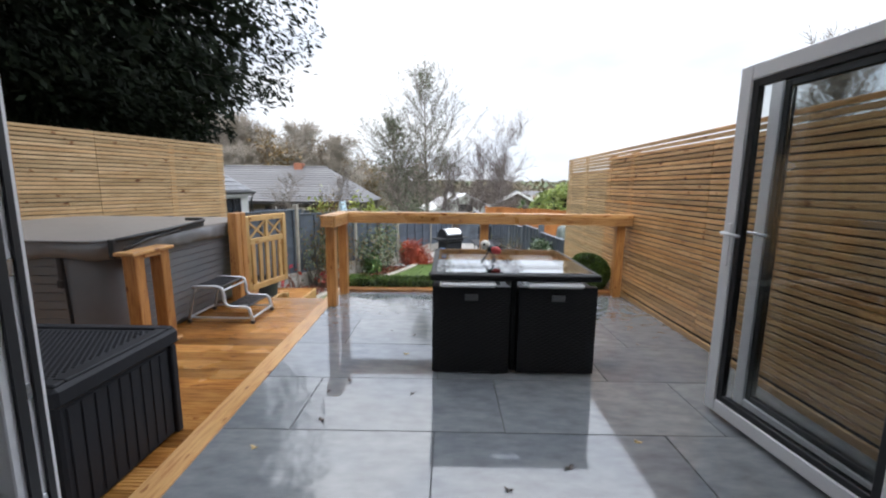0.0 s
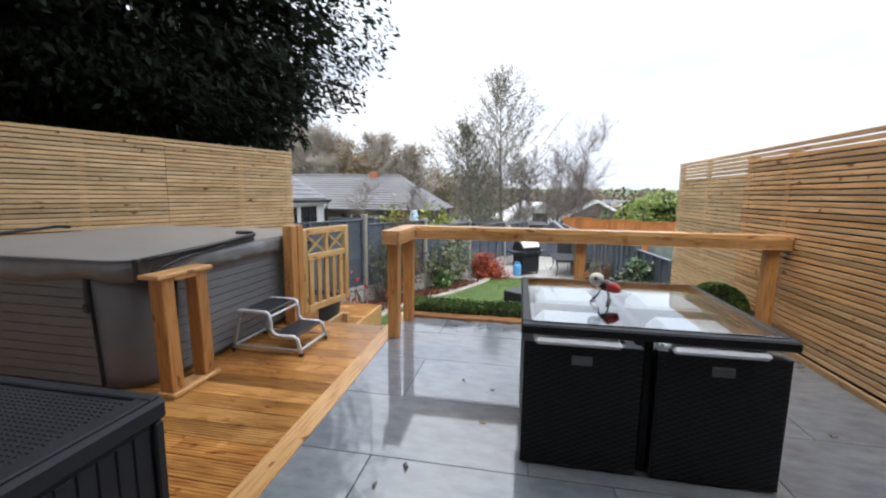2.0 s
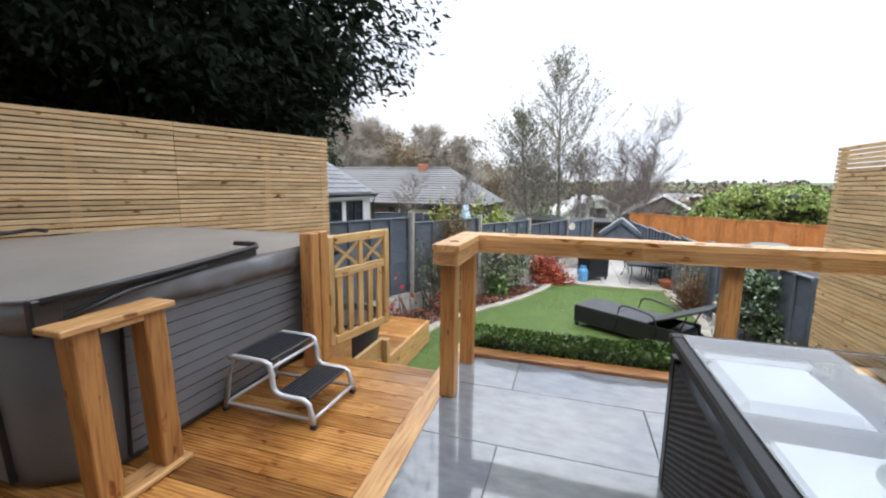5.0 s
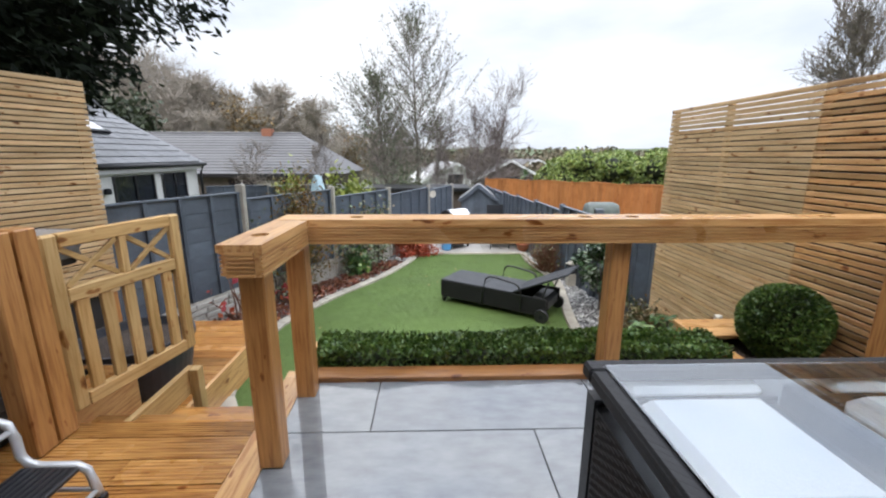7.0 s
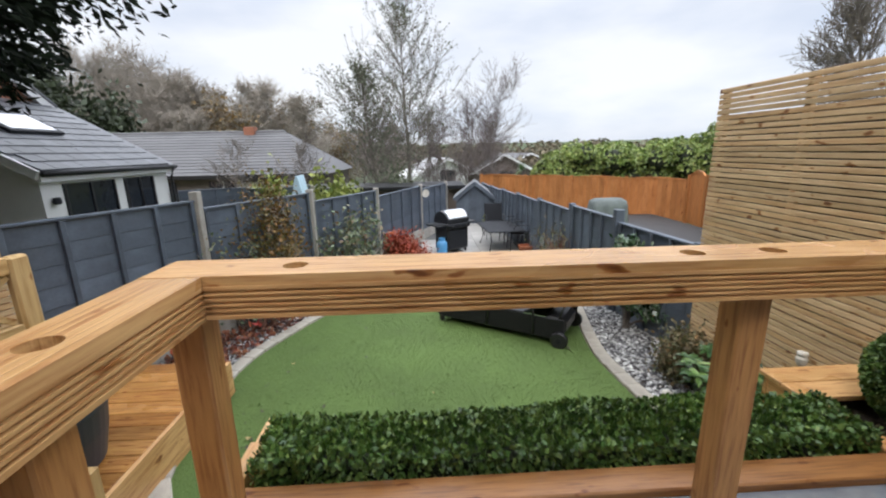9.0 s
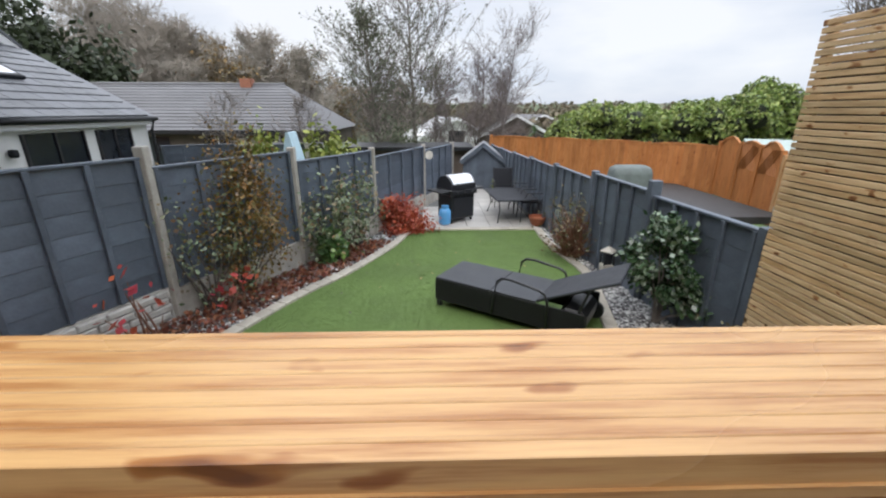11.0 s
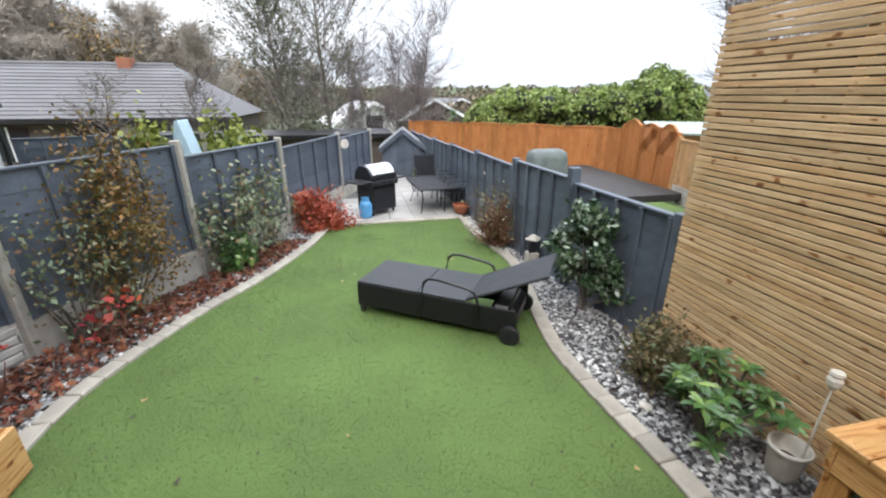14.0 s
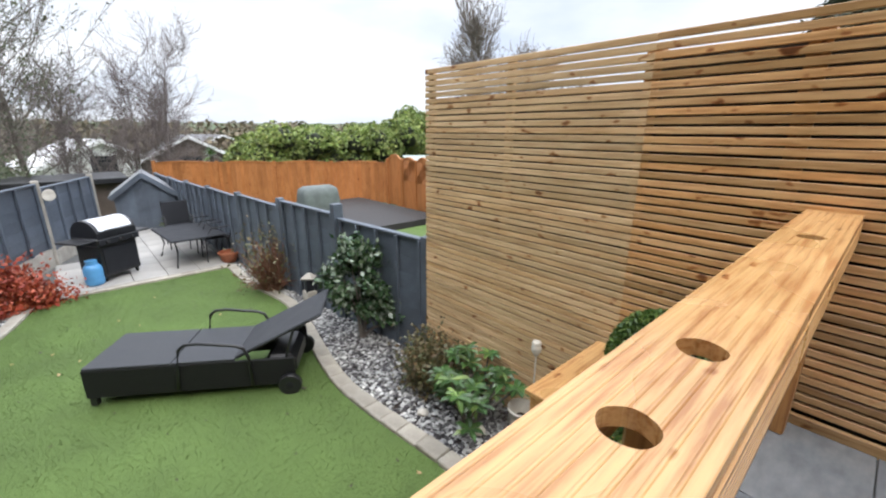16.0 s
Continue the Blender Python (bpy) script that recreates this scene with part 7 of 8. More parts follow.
# ---- the little metal bird on the table ----
def build_bird():
    bm = bmesh.new()
    def ball(c, r, mat, m=None):
        before = len(bm.faces)
        bmesh.ops.create_icosphere(bm, subdivisions=3, radius=1, matrix=Matrix.Translation(c) @ (m or Matrix()) @ Matrix.Diagonal((*r, 1)))
        bm.faces.ensure_lookup_table()
        for f in list(bm.faces)[before:]:
            f.material_index = mat
            f.smooth = True
    ball((-0.035, 0, 0.165), (0.052, 0.045, 0.05), 0)
    ball((0.035, 0, 0.125), (0.055, 0.04, 0.042), 1)
    ball((0.075, -0.03, 0.115), (0.06, 0.014, 0.034), 2, Matrix.Rotation(0.3, 4, "Y"))
    ball((0.075, 0.03, 0.115), (0.06, 0.014, 0.034), 2, Matrix.Rotation(0.3, 4, "Y"))
    for s in (-1, 1):
        ball((-0.04, s * 0.04, 0.175), (0.014, 0.008, 0.016), 1)
        ball((-0.04, s * 0.045, 0.176), (0.005, 0.004, 0.006), 0)
    before = len(bm.faces)
    for x0, x1, s in ((0.0, -0.06, -1), (0.0, -0.05, 1), (0.03, 0.05, -1), (0.03, 0.06, 1)):
        tube_bm([(x0, s * 0.02, 0.11), ((x0 + x1) / 2 + 0.01, s * 0.05, 0.06), (x1, s * 0.05, 0.008)], 0.004, 6, bm)
    bm.faces.ensure_lookup_table()
    for f in list(bm.faces)[before:]:
        f.material_index = 1
    for x1, s in ((-0.06, -1), (-0.05, 1), (0.05, -1), (0.06, 1)):
        ball((x1, s * 0.05, 0.01), (0.016, 0.016, 0.01), 1)
    bmesh.ops.scale(bm, vec=(0.74, 0.74, 0.74), verts=bm.verts)
    me = mesh_of("bird_ornament", bm, [M_CREAM, M_BLACK, M_REDPAINT])
    o = tagged(new("bird_ornament", me), "small painted metal bird, cream head and red wings, on the table", "ornament")
    o.matrix_basis = pose(0.64, 3.49, TZ + 0.008, 0, 0, -12)


M_REDPAINT = plain("red_enamel", (0.5, 0.05, 0.05), 0.3, vary=0.15, bump=0.03)
build_bird()


# ---- neighbouring houses ----
M_BRICK = plain("red_brick", (0.30, 0.12, 0.07), 0.85, vary=0.25, scale=4, fine=40, bump=0.4)
M_DARKGLASS = plain("dark_window_glass", (0.02, 0.024, 0.03), 0.05, vary=0.1, bump=0)
M_FASCIA = plain("white_fascia", (0.7, 0.7, 0.7), 0.45, vary=0.05, bump=0.02)


def tile_course(parent, m, length, slope, course=0.29, tile=0.33, thick=0.025, mat=None, name="roof_tile"):
    """Tiles over a roof plane; m puts its eave corner at the origin, x along the eave, y up the slope."""
    me = mesh_of(name, box_bm(0.004, tile - 0.004, 0, course + 0.05, 0, thick, 0.003), mat or M_ROOF)
    n, k = int(length / tile), int(slope / course)
    for j in range(k):
        off = (j % 2) * tile * 0.5
        for i in range(n):
            piece(name, me, parent, m @ pose(i * tile + off * (1 if i < n - 1 else 0), j * course, 0.012 + 0.002 * (i % 2), -3.5))


def build_left_neighbour():
    x1, y0, y1, ze = -6.9, 11.5, 15.15, 1.03
    xr, zr = -9.4, 2.42
    h = thing("extension_house", "white rendered house extension with a grey tiled roof and dark windows", "house", at=(0, 0, 0))
    part("wall", prism_bm([(x1, -1.6), (x1, ze - 0.03), (xr - 3, zr + 1.5), (xr - 3, -1.6)], y0, y1), M_RENDER, h, "white rendered walls")
    ang = math.degrees(math.atan2(zr - ze, x1 - xr))
    ln = math.hypot(zr - ze, x1 - xr) + 2.0
    m = Matrix.Translation((x1 + 0.18, y0 - 0.12, ze + 0.02)) @ pose(0, 0, 0, 0, 0, 90) @ pose(0, 0, 0, ang)
    bm = bmesh.new()
    add_box(bm, 0, y1 - y0 + 0.24, 0, ln, -0.06, 0.0, 0.004, m)
    part("roof", bm, M_ROOF, h, "grey roof deck")
    part("fascia", box_bm(x1 + 0.0, x1 + 0.14, y0 - 0.1, y1 + 0.1, ze - 0.17, ze - 0.05, 0.004), M_FASCIA, h)
    part("gutter", tube_bm([(x1 + 0.2, y0 - 0.12, ze - 0.02), (x1 + 0.2, y1 + 0.12, ze - 0.03)], 0.055, 8), M_BLACK, h, "black plastic gutter", smooth=True)
    part("downpipe", tube_bm([(x1 + 0.2, y1 + 0.02, ze - 0.05), (x1 + 0.1, y1 + 0.02, ze - 0.3), (x1 + 0.08, y1 + 0.02, -1.5)], 0.04, 8), M_BLACK, h)
    bm = bmesh.new()
    add_box(bm, -0.05, 0.02, 0, ln, -0.16, 0.0, 0.004, m)
    part("bargeboard", bm, M_FASCIA, h)
    for ya, yb in ((11.95, 13.25), (13.55, 14.55)):
        wd = part("window", box_bm(x1 - 0.02, x1 + 0.012, ya, yb, -0.25, 0.80), M_DARKGLASS, h, "dark glazed window")
        for n, b in (("window_frame", (x1 + 0.013, x1 + 0.04, ya, ya + 0.05, -0.25, 0.80)), ("window_frame", (x1 + 0.013, x1 + 0.04, yb - 0.05, yb, -0.25, 0.80)), ("window_frame", (x1 + 0.013, x1 + 0.04, (ya + yb) / 2 - 0.025, (ya + yb) / 2 + 0.025, -0.25, 0.80))):
            part(n, box_bm(*b), M_BLACK, wd)
    part("wall_light", lathe_bm([(0.05, 0), (0.07, 0.04), (0.06, 0.12), (0.0, 0.13)], 12), M_BOX, h).matrix_basis = pose(x1 + 0.07, 11.7, 0.45)
    rl = part("rooflight", box_bm(0.9, 2.1, 1.35, 2.15, 0.03, 0.10, 0.01), M_BOX, h, "roof window in a dark frame")
    rl.matrix_basis = m
    part("pane", box_bm(1.0, 2.0, 1.43, 2.07, 0.101, 0.108), M_STEEL, rl, "pale glass reflecting the sky")
    tile_course(h, m, y1 - y0 + 0.24, ln - 0.05)
    b = thing("brick_house", "red brick house gable with white bargeboards above the extension", "house", at=(0, 0, 0))
    turn = Matrix(((0, 1, 0, 0), (1, 0, 0, 0), (0, 0, 1, 0), (0, 0, 0, 1)))
    ym, ye, zr2, ze2 = 11.6, 15.1, 4.85, 2.45
    part("wall", prism_bm([(8.1, -1.6), (ye, -1.6), (ye, ze2), (ym, zr2), (8.1, ze2)], -18, -9.42, m=turn), M_BRICK, b, "red brick walls")
    for y2 in (8.0, ye + 0.1):
        part("bargeboard", prism_bm([(ym, zr2 + 0.1), (y2, ze2 + 0.02), (y2, ze2 - 0.2), (ym, zr2 - 0.14)], -9.41, -9.3, m=turn), M_FASCIA, b)
        part("roof", prism_bm([(ym, zr2 + 0.2), (y2, ze2 + 0.1), (y2, ze2 + 0.03), (ym, zr2 + 0.11)], -18.1, -9.28, m=turn), M_ROOF, b)


def build_long_house():
    h = thing("long_house", "long low house with a grey tiled hipped roof and brick chimney", "house", at=(0, 0, 0))
    xa, xb, ye, yr, ze, zr = -30.0, -4.9, 23.8, 27.2, 0.32, 2.4
    bm = bmesh.new()
    c = [(xa, ye, ze), (xb, ye, ze), (xb, 2 * yr - ye, ze), (xa, 2 * yr - ye, ze)]
    lo = [bm.verts.new((x * 1.0, y, -2.6)) for x, y, z in c]
    hi = [bm.verts.new(p) for p in c]
    for i in range(4):
        bm.faces.new((lo[i], lo[(i + 1) % 4], hi[(i + 1) % 4], hi[i]))
    bm.faces.new(hi)
    part("wall", bm, M_DARKBRICK, h, "dark brick walls under the eaves")
    n = 15
    xr = xb - 2.6
    for side in range(2):
        for j in range(n):
            bm = bmesh.new()
            t0, t1 = j / n, (j + 1) / n + 0.01
            def ring(t, up):
                y = ye - 0.3 + (yr - ye + 0.3) * t
                if side:
                    y = 2 * yr - y
                return [(xa, y, ze + (zr - ze) * t + up), (xb + 0.3 - (xb + 0.3 - xr) * t, y, ze + (zr - ze) * t + up)]
            p = ring(t0, 0.04) + ring(t1, 0.0)[::-1]
            q = ring(t0, 0.0)
            vs = [bm.verts.new(v) for v in p]
            bm.faces.new(vs)
            bm.faces.new([vs[0], vs[1], bm.verts.new(q[1]), bm.verts.new(q[0])])
            part("tile_course", bm, M_ROOF_FAR, h)
    bm = bmesh.new()
    bm.faces.new([bm.verts.new(p) for p in ((xb + 0.3, ye - 0.3, ze), (xb + 0.3, 2 * yr - ye + 0.3, ze), (xr, yr, zr))])
    part("roof_hip", bm, M_ROOF_FAR, h)
    part("ridge", tube_bm([(xa, yr, zr + 0.01), (xr, yr, zr + 0.01)], 0.08, 8), M_ROOF_FAR, h)
    part("chimney", box_bm(-9.6, -9.05, 26.9, 27.4, 1.9, 2.66, 0.02), M_BRICK, h, "red brick chimney stack")
    part("fascia", box_bm(xa, xb + 0.3, ye - 0.36, ye - 0.302, ze - 0.14, ze + 0.03), M_BLACK, h)
    for x in (-20, -16.5, -13, -10.2, -7.5):
        wd = part("window", box_bm(x, x + 1.3, ye - 0.02, ye + 0.05, -1.2, 0.05), M_DARKGLASS, h)
        part("window_frame", box_bm(x + 0.62, x + 0.68, ye - 0.05, ye - 0.022, -1.2, 0.05), M_FASCIA, wd)
    part("wall_panel", box_bm(-8.9, -7.7, ye - 0.05, ye - 0.003, -2.0, 0.0), M_KERB, h, "pale stone panel")


M_DARKBRICK = plain("dark_brick", (0.10, 0.075, 0.06), 0.85, vary=0.25, scale=3, fine=30, bump=0.3)
build_left_neighbour()
build_long_house()


def gable_house(name, label, at, w, d, hw, hr, wall, roof, turn=0):
    h = thing(name, label, "house", "", at, turn)
    part("wall", prism_bm([(-w / 2, 0), (w / 2, 0), (w / 2, hw), (0, hr - 0.1), (-w / 2, hw)], 0, d), wall, h)
    for s in (-1, 1):
        part("roof", prism_bm([(0, hr), (s * (w / 2 + 0.3), hw - 0.2), (s * (w / 2 + 0.3), hw - 0.32), (0, hr - 0.12)], -0.3, d + 0.3), roof, h)
        part("bargeboard", prism_bm([(0, hr + 0.02), (s * (w / 2 + 0.32), hw - 0.19), (s * (w / 2 + 0.32), hw - 0.42), (0, hr - 0.22)], -0.36, -0.302), M_FASCIA, h)
    part("window", box_bm(-0.7, 0.7, -0.03, 0.02, 0.9, 2.0), M_DARKGLASS, h)
    return h


gable_house("white_roofed_building", "low building with a wet white roof among bare trees", (2.0, 40.0, -2.4), 6.6, 7, 1.5, 3.05, M_RENDER, M_FASCIA, 12)
gable_house("bungalow", "grey roofed bungalow with white verges beyond the fences", (7.0, 40.0, -2.6), 8.5, 9, 1.2, 3.5, M_DARKBRICK, M_ROOF_FAR, -8)
gable_house("distant_house", "distant brown roofed house behind the laurels", (33, 43.0, -2.4), 9, 9, 2.2, 5.4, M_DARKBRICK, M_ROOF_FAR, 125)
gable_house("distant_house", "distant grey roofed house among trees", (15, 62.0, -2.9), 11, 9, 1.6, 3.6, M_DARKBRICK, M_ROOF_FAR, 10)


def build_back_boundary():
    b = thing("dark_outbuilding", "low dark timber outbuilding with a flat roof behind the grey fence", "outbuilding", at=(0, 0, 0))
    part("wall", box_bm(-6.5, 1.2, 19.2, 21.0, -1.8, -0.12), M_DARKBRICK, b)
    part("flat_roof", box_bm(-6.7, 1.35, 19.0, 21.2, -0.119, 0.02, 0.01), M_BLACK, b)
    part("post", box_bm(-1.05, -0.95, 18.95, 19.05, -1.7, -0.12), M_CONC, b)
    f = thing("fence_behind", "grey panel fence in the neighbouring garden", "fence", kind="structure")
    for xa, xb in ((-7.0, -5.2), (-5.15, -3.4)):
        lap_panel(f, (xa, 15.6), (xb, 16.3), -1.0, 0.30)
        part("concrete_post", box_bm(xb - 0.03, xb + 0.06, 15.9, 16.0, -1.5, 0.36), M_CONC, f)
    t = thing("play_tent", "pale blue fabric play tent behind the grey fence", "tent", at=(-3.45, 15.0, -1.2))
    part("fabric", prism_bm([(-0.45, 0), (0.45, 0), (0.03, 1.9), (-0.03, 1.9)], -0.3, 0.3), M_PALEBLUE, t)


M_PALEBLUE = plain("pale_blue_fabric", (0.5, 0.66, 0.74), 0.7, vary=0.1, bump=0.15)
build_back_boundary()

# ---- the orange fence and the garden beyond the grey fence ----
M_ORANGE = timber("orange_fence_timber", (0.50, 0.21, 0.07), (0.36, 0.135, 0.045), 2, 0.6, 0.3, 0.2)
M_TAN = timber("tan_fence_timber", (0.55, 0.34, 0.17), (0.4, 0.22, 0.1), 2, 0.6, 0.3, 0.15)


def board_panel(parent, a, b, z0, z1, arch, mat, lattice=False):
    """A panel of upright boards under an arched top rail, or with a lattice."""
    d = Vector((b[0] - a[0], b[1] - a[1], 0))
    ln = d.length
    m = Matrix.Translation((a[0], a[1], 0)) @ Matrix.Rotation(math.atan2(d.y, d.x), 4, "Z")
    n = max(4, int(ln / 0.14))
    w = ln / n
    top = lambda x: z1 + arch * (math.sin(math.pi * x / ln) - 0.5)
    for i in range(n):
        x0, x1 = i * w + 0.003, (i + 1) * w - 0.003
        zt = (top(x0) + top(x1)) / 2
        piece("board", mesh_of("board", box_bm(x0, x1, -0.01, 0.01, z0, zt), mat), parent, m)
    for i in range(6):
        x0, x1 = ln * i / 6, ln * (i + 1) / 6
        bm = prism_bm([(x0, top(x0)), (x1, top(x1)), (x1, top(x1) + 0.05), (x0, top(x0) + 0.05)], -0.03, 0.03)
        piece("top_rail", mesh_of("top_rail", bm, mat), parent, m)
    if lattice:
        bm = bmesh.new()
        for k in range(-6, int(ln / 0.12) + 1):
            for s in (1, -1):
                xs = k * 0.12 if s > 0 else k * 0.12 + 0.6
                pts = [(xs + s * t * 0.6, z1 - 0.62 + t * 0.6) for t in (0, 1)]
                if all(-0.02 < p[0] < ln + 0.02 for p in pts):
                    tube_bm([(pts[0][0], 0.02 + s * 0.005, pts[0][1]), (pts[1][0], 0.02 + s * 0.005, pts[1][1])], 0.013, 4, bm)
                    tube_bm([(pts[0][0], -0.02 - s * 0.005, pts[0][1]), (pts[1][0], -0.02 - s * 0.005, pts[1][1])], 0.013, 4, bm)
        piece("lattice", mesh_of("lattice", bm, mat), parent, m)
    for x in (0, ln):
        piece("post", mesh_of("post", box_bm(x - 0.045, x + 0.045, -0.045, 0.045, z0 - 0.2, z1 - arch * 0.5 + 0.1), mat), parent, m)


def build_right_neighbour():
    f = thing("fence_orange", "orange-stained timber panel fence with arched tops", "fence", kind="structure")
    pts = [(2.3, 21.6), (3.9, 20.4), (5.4, 19.3), (6.9, 18.1), (8.3, 16.8)]
    for a, b in zip(pts, pts[1:]):
        board_panel(f, a, b, -1.15, 0.20, 0.06, M_ORANGE)
    pts = [(8.3, 16.75), (8.15, 15.7), (7.95, 14.75), (7.7, 13.8)]
    for i, (a, b) in enumerate(zip(pts, pts[1:])):
        board_panel(f, a, b, -1.15, 0.38, 0.22 if i != 1 else 0.12, M_ORANGE, i > 0)
    pts = [(7.68, 13.7), (7.4, 12.3), (7.1, 10.8), (6.9, 9.2)]
    for a, b in zip(pts, pts[1:]):
        board_panel(f, a, b, -0.85, 0.18, 0.0, M_TAN)
        part("gravel_board", box_bm(0, 1.6, -0.02, 0.02, -1.25, -0.86), M_CONC, f).matrix_basis = Matrix.Translation((a[0], a[1], 0)) @ Matrix.Rotation(math.atan2(b[1] - a[1], b[0] - a[0]), 4, "Z")
    dk = thing("neighbour_deck", "dark wet grey deck in the neighbouring garden", "deck", kind="structure")
    for i in range(24):
        part("deck_board", box_bm(3.2, 7.6, 13.2 + i * 0.18, 13.2 + i * 0.18 + 0.17, -1.15, -0.98, 0.004), M_DARKDECK, dk)
    solid("neighbour_lawn", box_bm(2.75, 7.0, 7.0, 13.1, -1.4, -1.12), M_LAWN, "green lawn of the neighbouring garden", "lawn", kind="structure")
    c = thing("covered_barbecue", "barbecue under a grey-green fabric cover on the deck", "covered barbecue", at=(4.5, 14.2, -0.98))
    rings = [[(x * 1.0 + 0.01 * math.sin(9 * y + z * 8), y + 0.012 * math.sin(11 * x + z * 5), z) for x, y in rounded_rect(-0.48 + d, 0.48 - d, -0.3 + d, 0.3 - d, 0.12)] for z, d in ((0, -0.02), (0.4, 0.0), (0.78, 0.02), (0.92, 0.05), (0.98, 0.14))]
    part("cover", loft(rings), M_COVERGREEN, c, "creased grey-green cover", smooth=True)
    s = thing("neighbour_shed", "small shed with a pale green felt roof behind the fence", "shed", at=(9.9, 15.6, -1.3), turn=-28)
    part("wall", box_bm(-1.0, 1.0, 0, 1.6, 0, 1.42), M_TAN, s)
    bm = bmesh.new()
    add_box(bm, -1.2, 1.2, -0.2, 1.8, 0, 0.06, 0.005, pose(0, 0, 1.43, 6))
    part("roof", bm, M_GREENFELT, s, "pale green roof")
    p = thing("cordyline", "spiky green cordyline beside the tan fence", "plant", at=(6.6, 11.6, -1.15))
    part("stem", tube_bm([(0, 0, 0), (0.05, 0, 0.55), (0.02, 0, 1.05)], 0.05, 8, taper=[1, 0.8, 0.7]), M_BARK, p)
    r = random.Random(3)
    v, fcs = [], []
    for i in range(70):
        a, e = r.uniform(0, 6.28), r.uniform(-0.3, 1.3)
        d = Vector((math.cos(a) * math.cos(e), math.sin(a) * math.cos(e), math.sin(e)))
        w = d.cross(Vector((0, 0, 1))).normalized() * 0.014
        o = Vector((0.02, 0, 1.05))
        q = o + d * 0.3
        t = o + d * 0.55 + Vector((0, 0, -0.12))
        n = len(v)
        v += [tuple(o - w), tuple(o + w), tuple(q + w), tuple(q - w), tuple(t)]
        fcs += [(n, n + 1, n + 2, n + 3), (n + 3, n + 2, n + 4)]
    o = new("leaves", soup("leaves", v, fcs, M_RHODO))
    o.parent = p
    p2 = thing("cordyline", "spiky green cordyline beyond the shed", "plant", at=(4.6, 24, -1.7))
    part("stem", tube_bm([(0, 0, 0), (0.05, 0, 0.9), (0.02, 0, 1.9)], 0.06, 8), M_BARK, p2)
    o2 = new("leaves", o.data)
    o2.parent, o2.location, o2.scale = p2, (0, 0, 0.9), (1.0, 1.0, 1.0)


M_DARKDECK = plain("dark_wet_deck", (0.032, 0.03, 0.03), 0.65, vary=0.25, scale=3, fine=40, bump=0.2)
M_COVERGREEN = plain("grey_green_cover", (0.11, 0.13, 0.12), 0.6, vary=0.25, scale=5, fine=60, bump=0.3)
M_GREENFELT = plain("pale_green_felt", (0.30, 0.36, 0.33), 0.7, vary=0.15, bump=0.3)
build_right_neighbour()

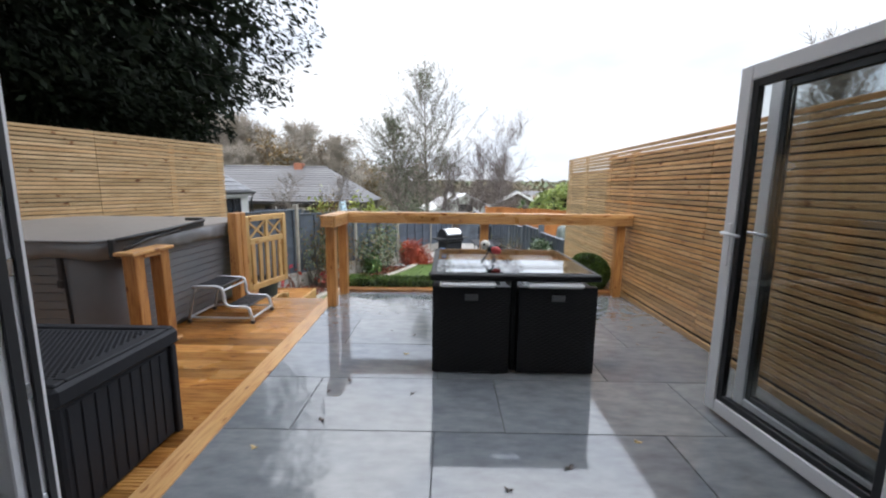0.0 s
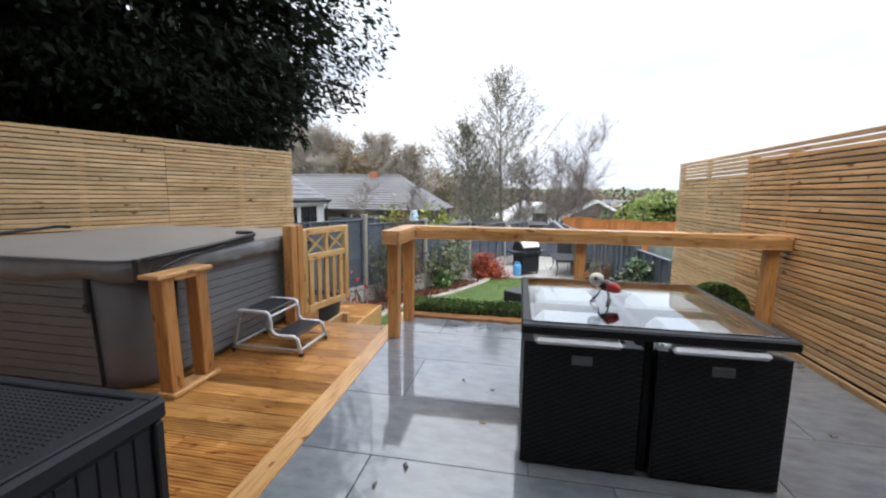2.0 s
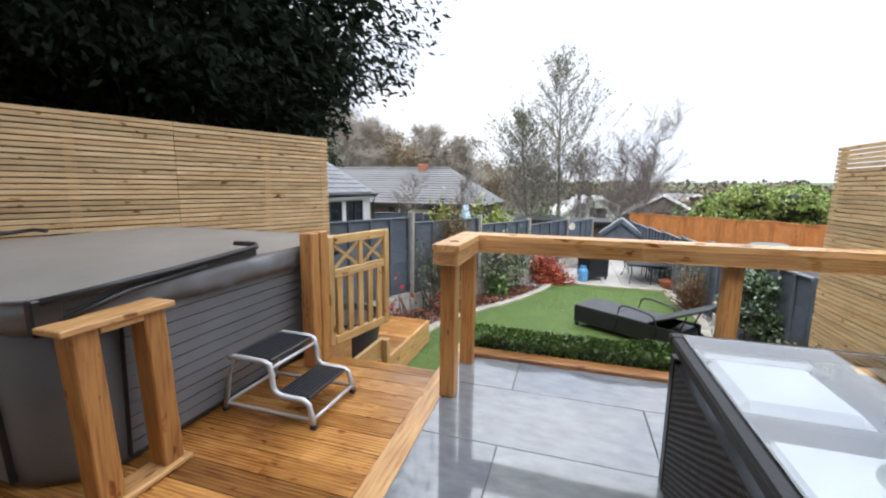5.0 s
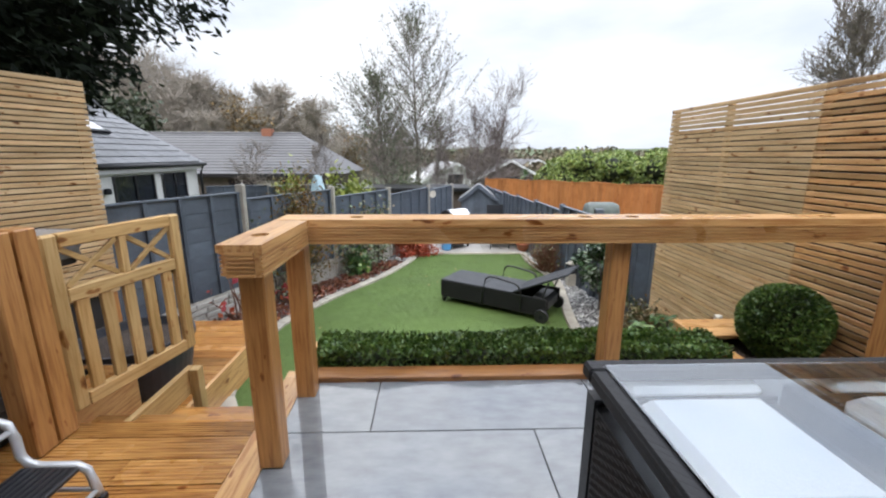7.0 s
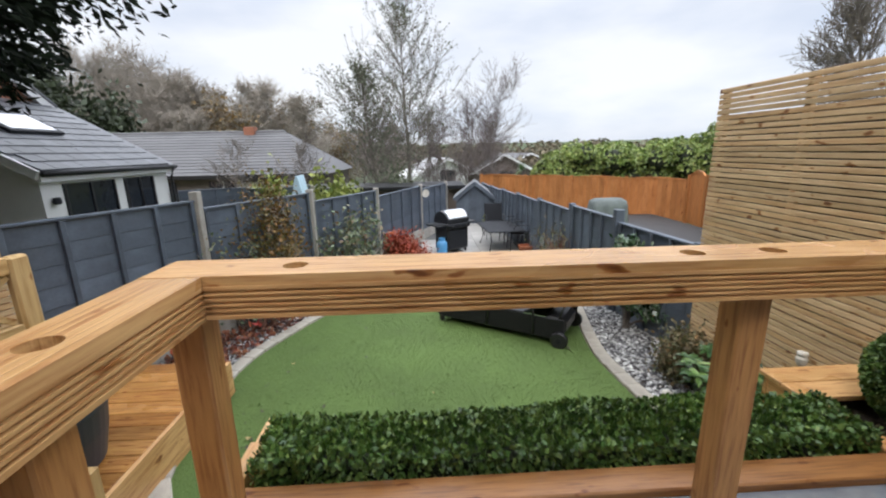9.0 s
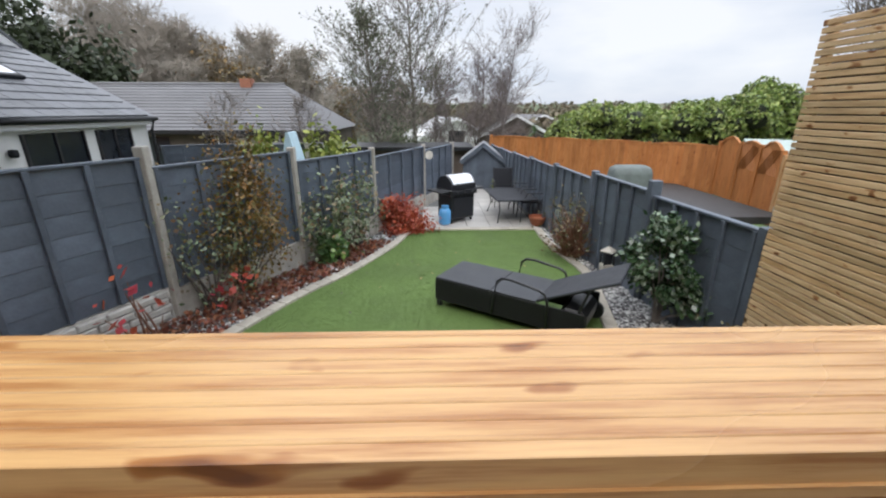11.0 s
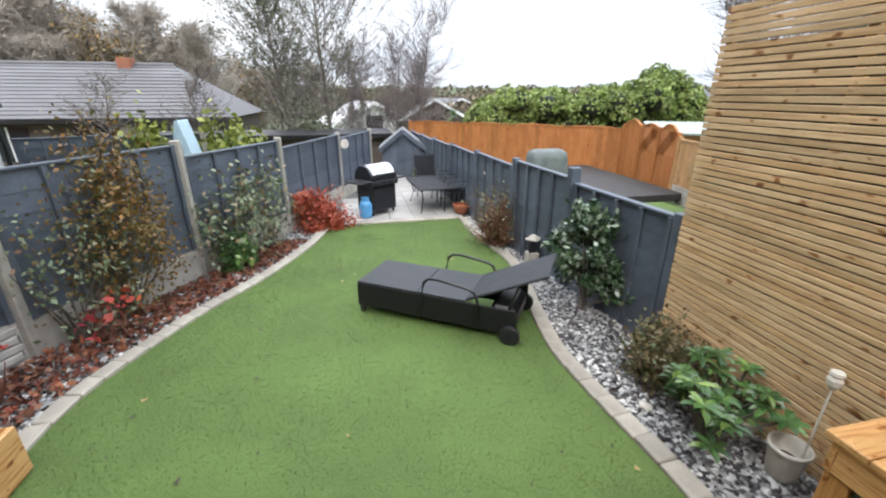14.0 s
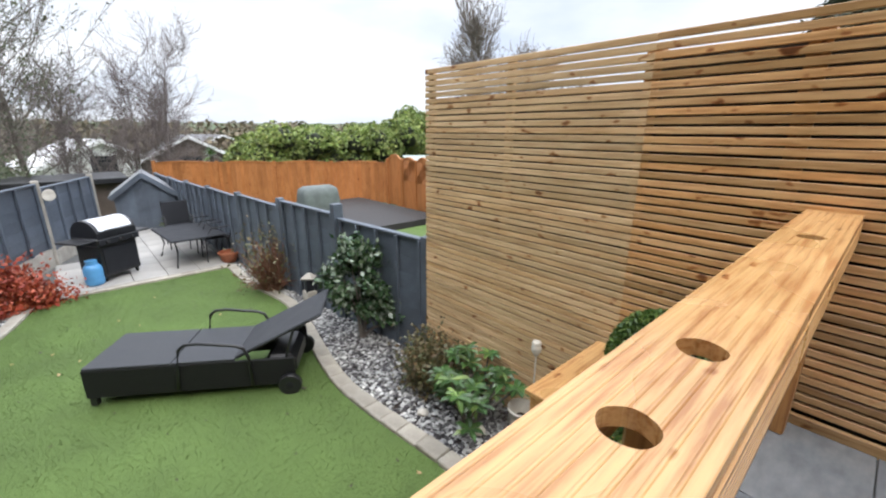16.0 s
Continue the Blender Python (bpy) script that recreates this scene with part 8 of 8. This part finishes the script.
# ---- many-piece surfaces ----
def build_pieces():
    pt = thing("patio", "wet reflective grey sandstone patio of large slabs", "patio", kind="structure")
    rows = [(1.63, 2.36, (0.268, 1.47)), (2.36, 2.953, (-0.492, 0.64, 1.786)), (2.953, 3.55, (0.268, 1.4)), (3.55, 4.165, (-0.5, 0.64, 1.786)), (4.165, 4.765, (0.268, 1.4)), (4.765, 5.20, (-0.508, 0.652, 1.786))]
    for y0, y1, xs in rows:
        cuts = [PATIO_X0 + 0.002, *xs, PATIO_X1 - 0.002]
        for xa, xb in zip(cuts, cuts[1:]):
            if xb - xa > 0.02:
                me = mesh_of("slab", box_bm(0.0022, xb - xa - 0.0022, 0.0022, y1 - y0 - 0.0022, -0.03, 0, 0.0018), M_SLAB)
                piece("slab", me, pt, pose(xa, y0, RNG.uniform(-0.0008, 0.0008), RNG.uniform(-0.06, 0.06), RNG.uniform(-0.06, 0.06)))
    dk = thing("deck", "wet golden-brown grooved timber decking", "deck", kind="structure")
    w = 0.142
    n = int((4.86 - WALL_Y) / w) + 1
    def fence_x(y):
        return left_a[0] + (y - left_a[1]) * ld.x / ld.y + 0.06
    k = 0
    y = WALL_Y + 0.01
    while y < 5.4:
        y1 = min(y + w - 0.006, 4.86) if y < 4.86 else y + w - 0.006
        x_hi = -0.954 - (y1 - 1.63) * 0.0325 if y < 4.86 else -2.125
        x_lo = fence_x(y) - 0.055
        joint = -2.9 + (k % 3) * 0.7
        spans = [(x_lo, joint), (joint + 0.003, x_hi)] if x_lo < joint < x_hi - 0.3 else [(x_lo, x_hi)]
        for xa, xb in spans:
            bm = grooved(xb - xa, y1 - y, 0.026, 0.0025, 6)
            bmesh.ops.transform(bm, matrix=Matrix(((1, 0, 0, 0), (0, 0, 1, 0), (0, -1, 0, 0), (0, 0, 0, 1))), verts=bm.verts)
            piece("deck_board", mesh_of("deck_board", bm, M_DECK), dk, pose(xa, y, RNG.uniform(-0.001, 0.001)))
        y = y1 + 0.006
        k += 1
    ep = thing("end_paving", "pale stone paving at the end of the garden", "paving", kind="structure")
    me = mesh_of("paving_slab", box_bm(0.003, 0.447, 0.003, 0.447, -0.02, 0.02, 0.004), M_PAVE2)
    for i in range(7):
        for j in range(10):
            x, yy = -0.75 + i * 0.45, 12.5 + j * 0.45
            if x + 0.45 < 2.12 - 0.03 * j and x > -0.85 + j * 0.17:
                piece("paving_slab", me, ep, pose(x, yy, lawn_z(12.5) + 0.008 + RNG.uniform(0, 0.003)))
    fill_slats(right_fence, [(0, 2.1), (2.102, R_SPLIT - 0.003)], 0.05, 1.745, M_SLAT, 0.0445, 0.0115, 0.022, -1, RNG)
    fill_slats(right_fence, [(R_SPLIT - 0.004, R_END)], 0.05 - 0.0445 * 22, 1.745, M_SLAT_DRY, 0.0445, 0.0088, 0.022, -1, RNG)
    fill_slats(right_fence, [(5.33 - WALL_Y, R_SPLIT - 0.003)], 0.05 - 0.0445 * 22, 0.05, M_SLAT, 0.0445, 0.0085, 0.022, -1, RNG)
    ln = ld.length
    fill_slats(left_fence, [(0, 2.5), (2.502, 4.40), (4.402, ln)], -0.026, 1.88, M_SLAT_DRY, 0.0465, 0.0105, 0.022, 1, RNG)


build_pieces()
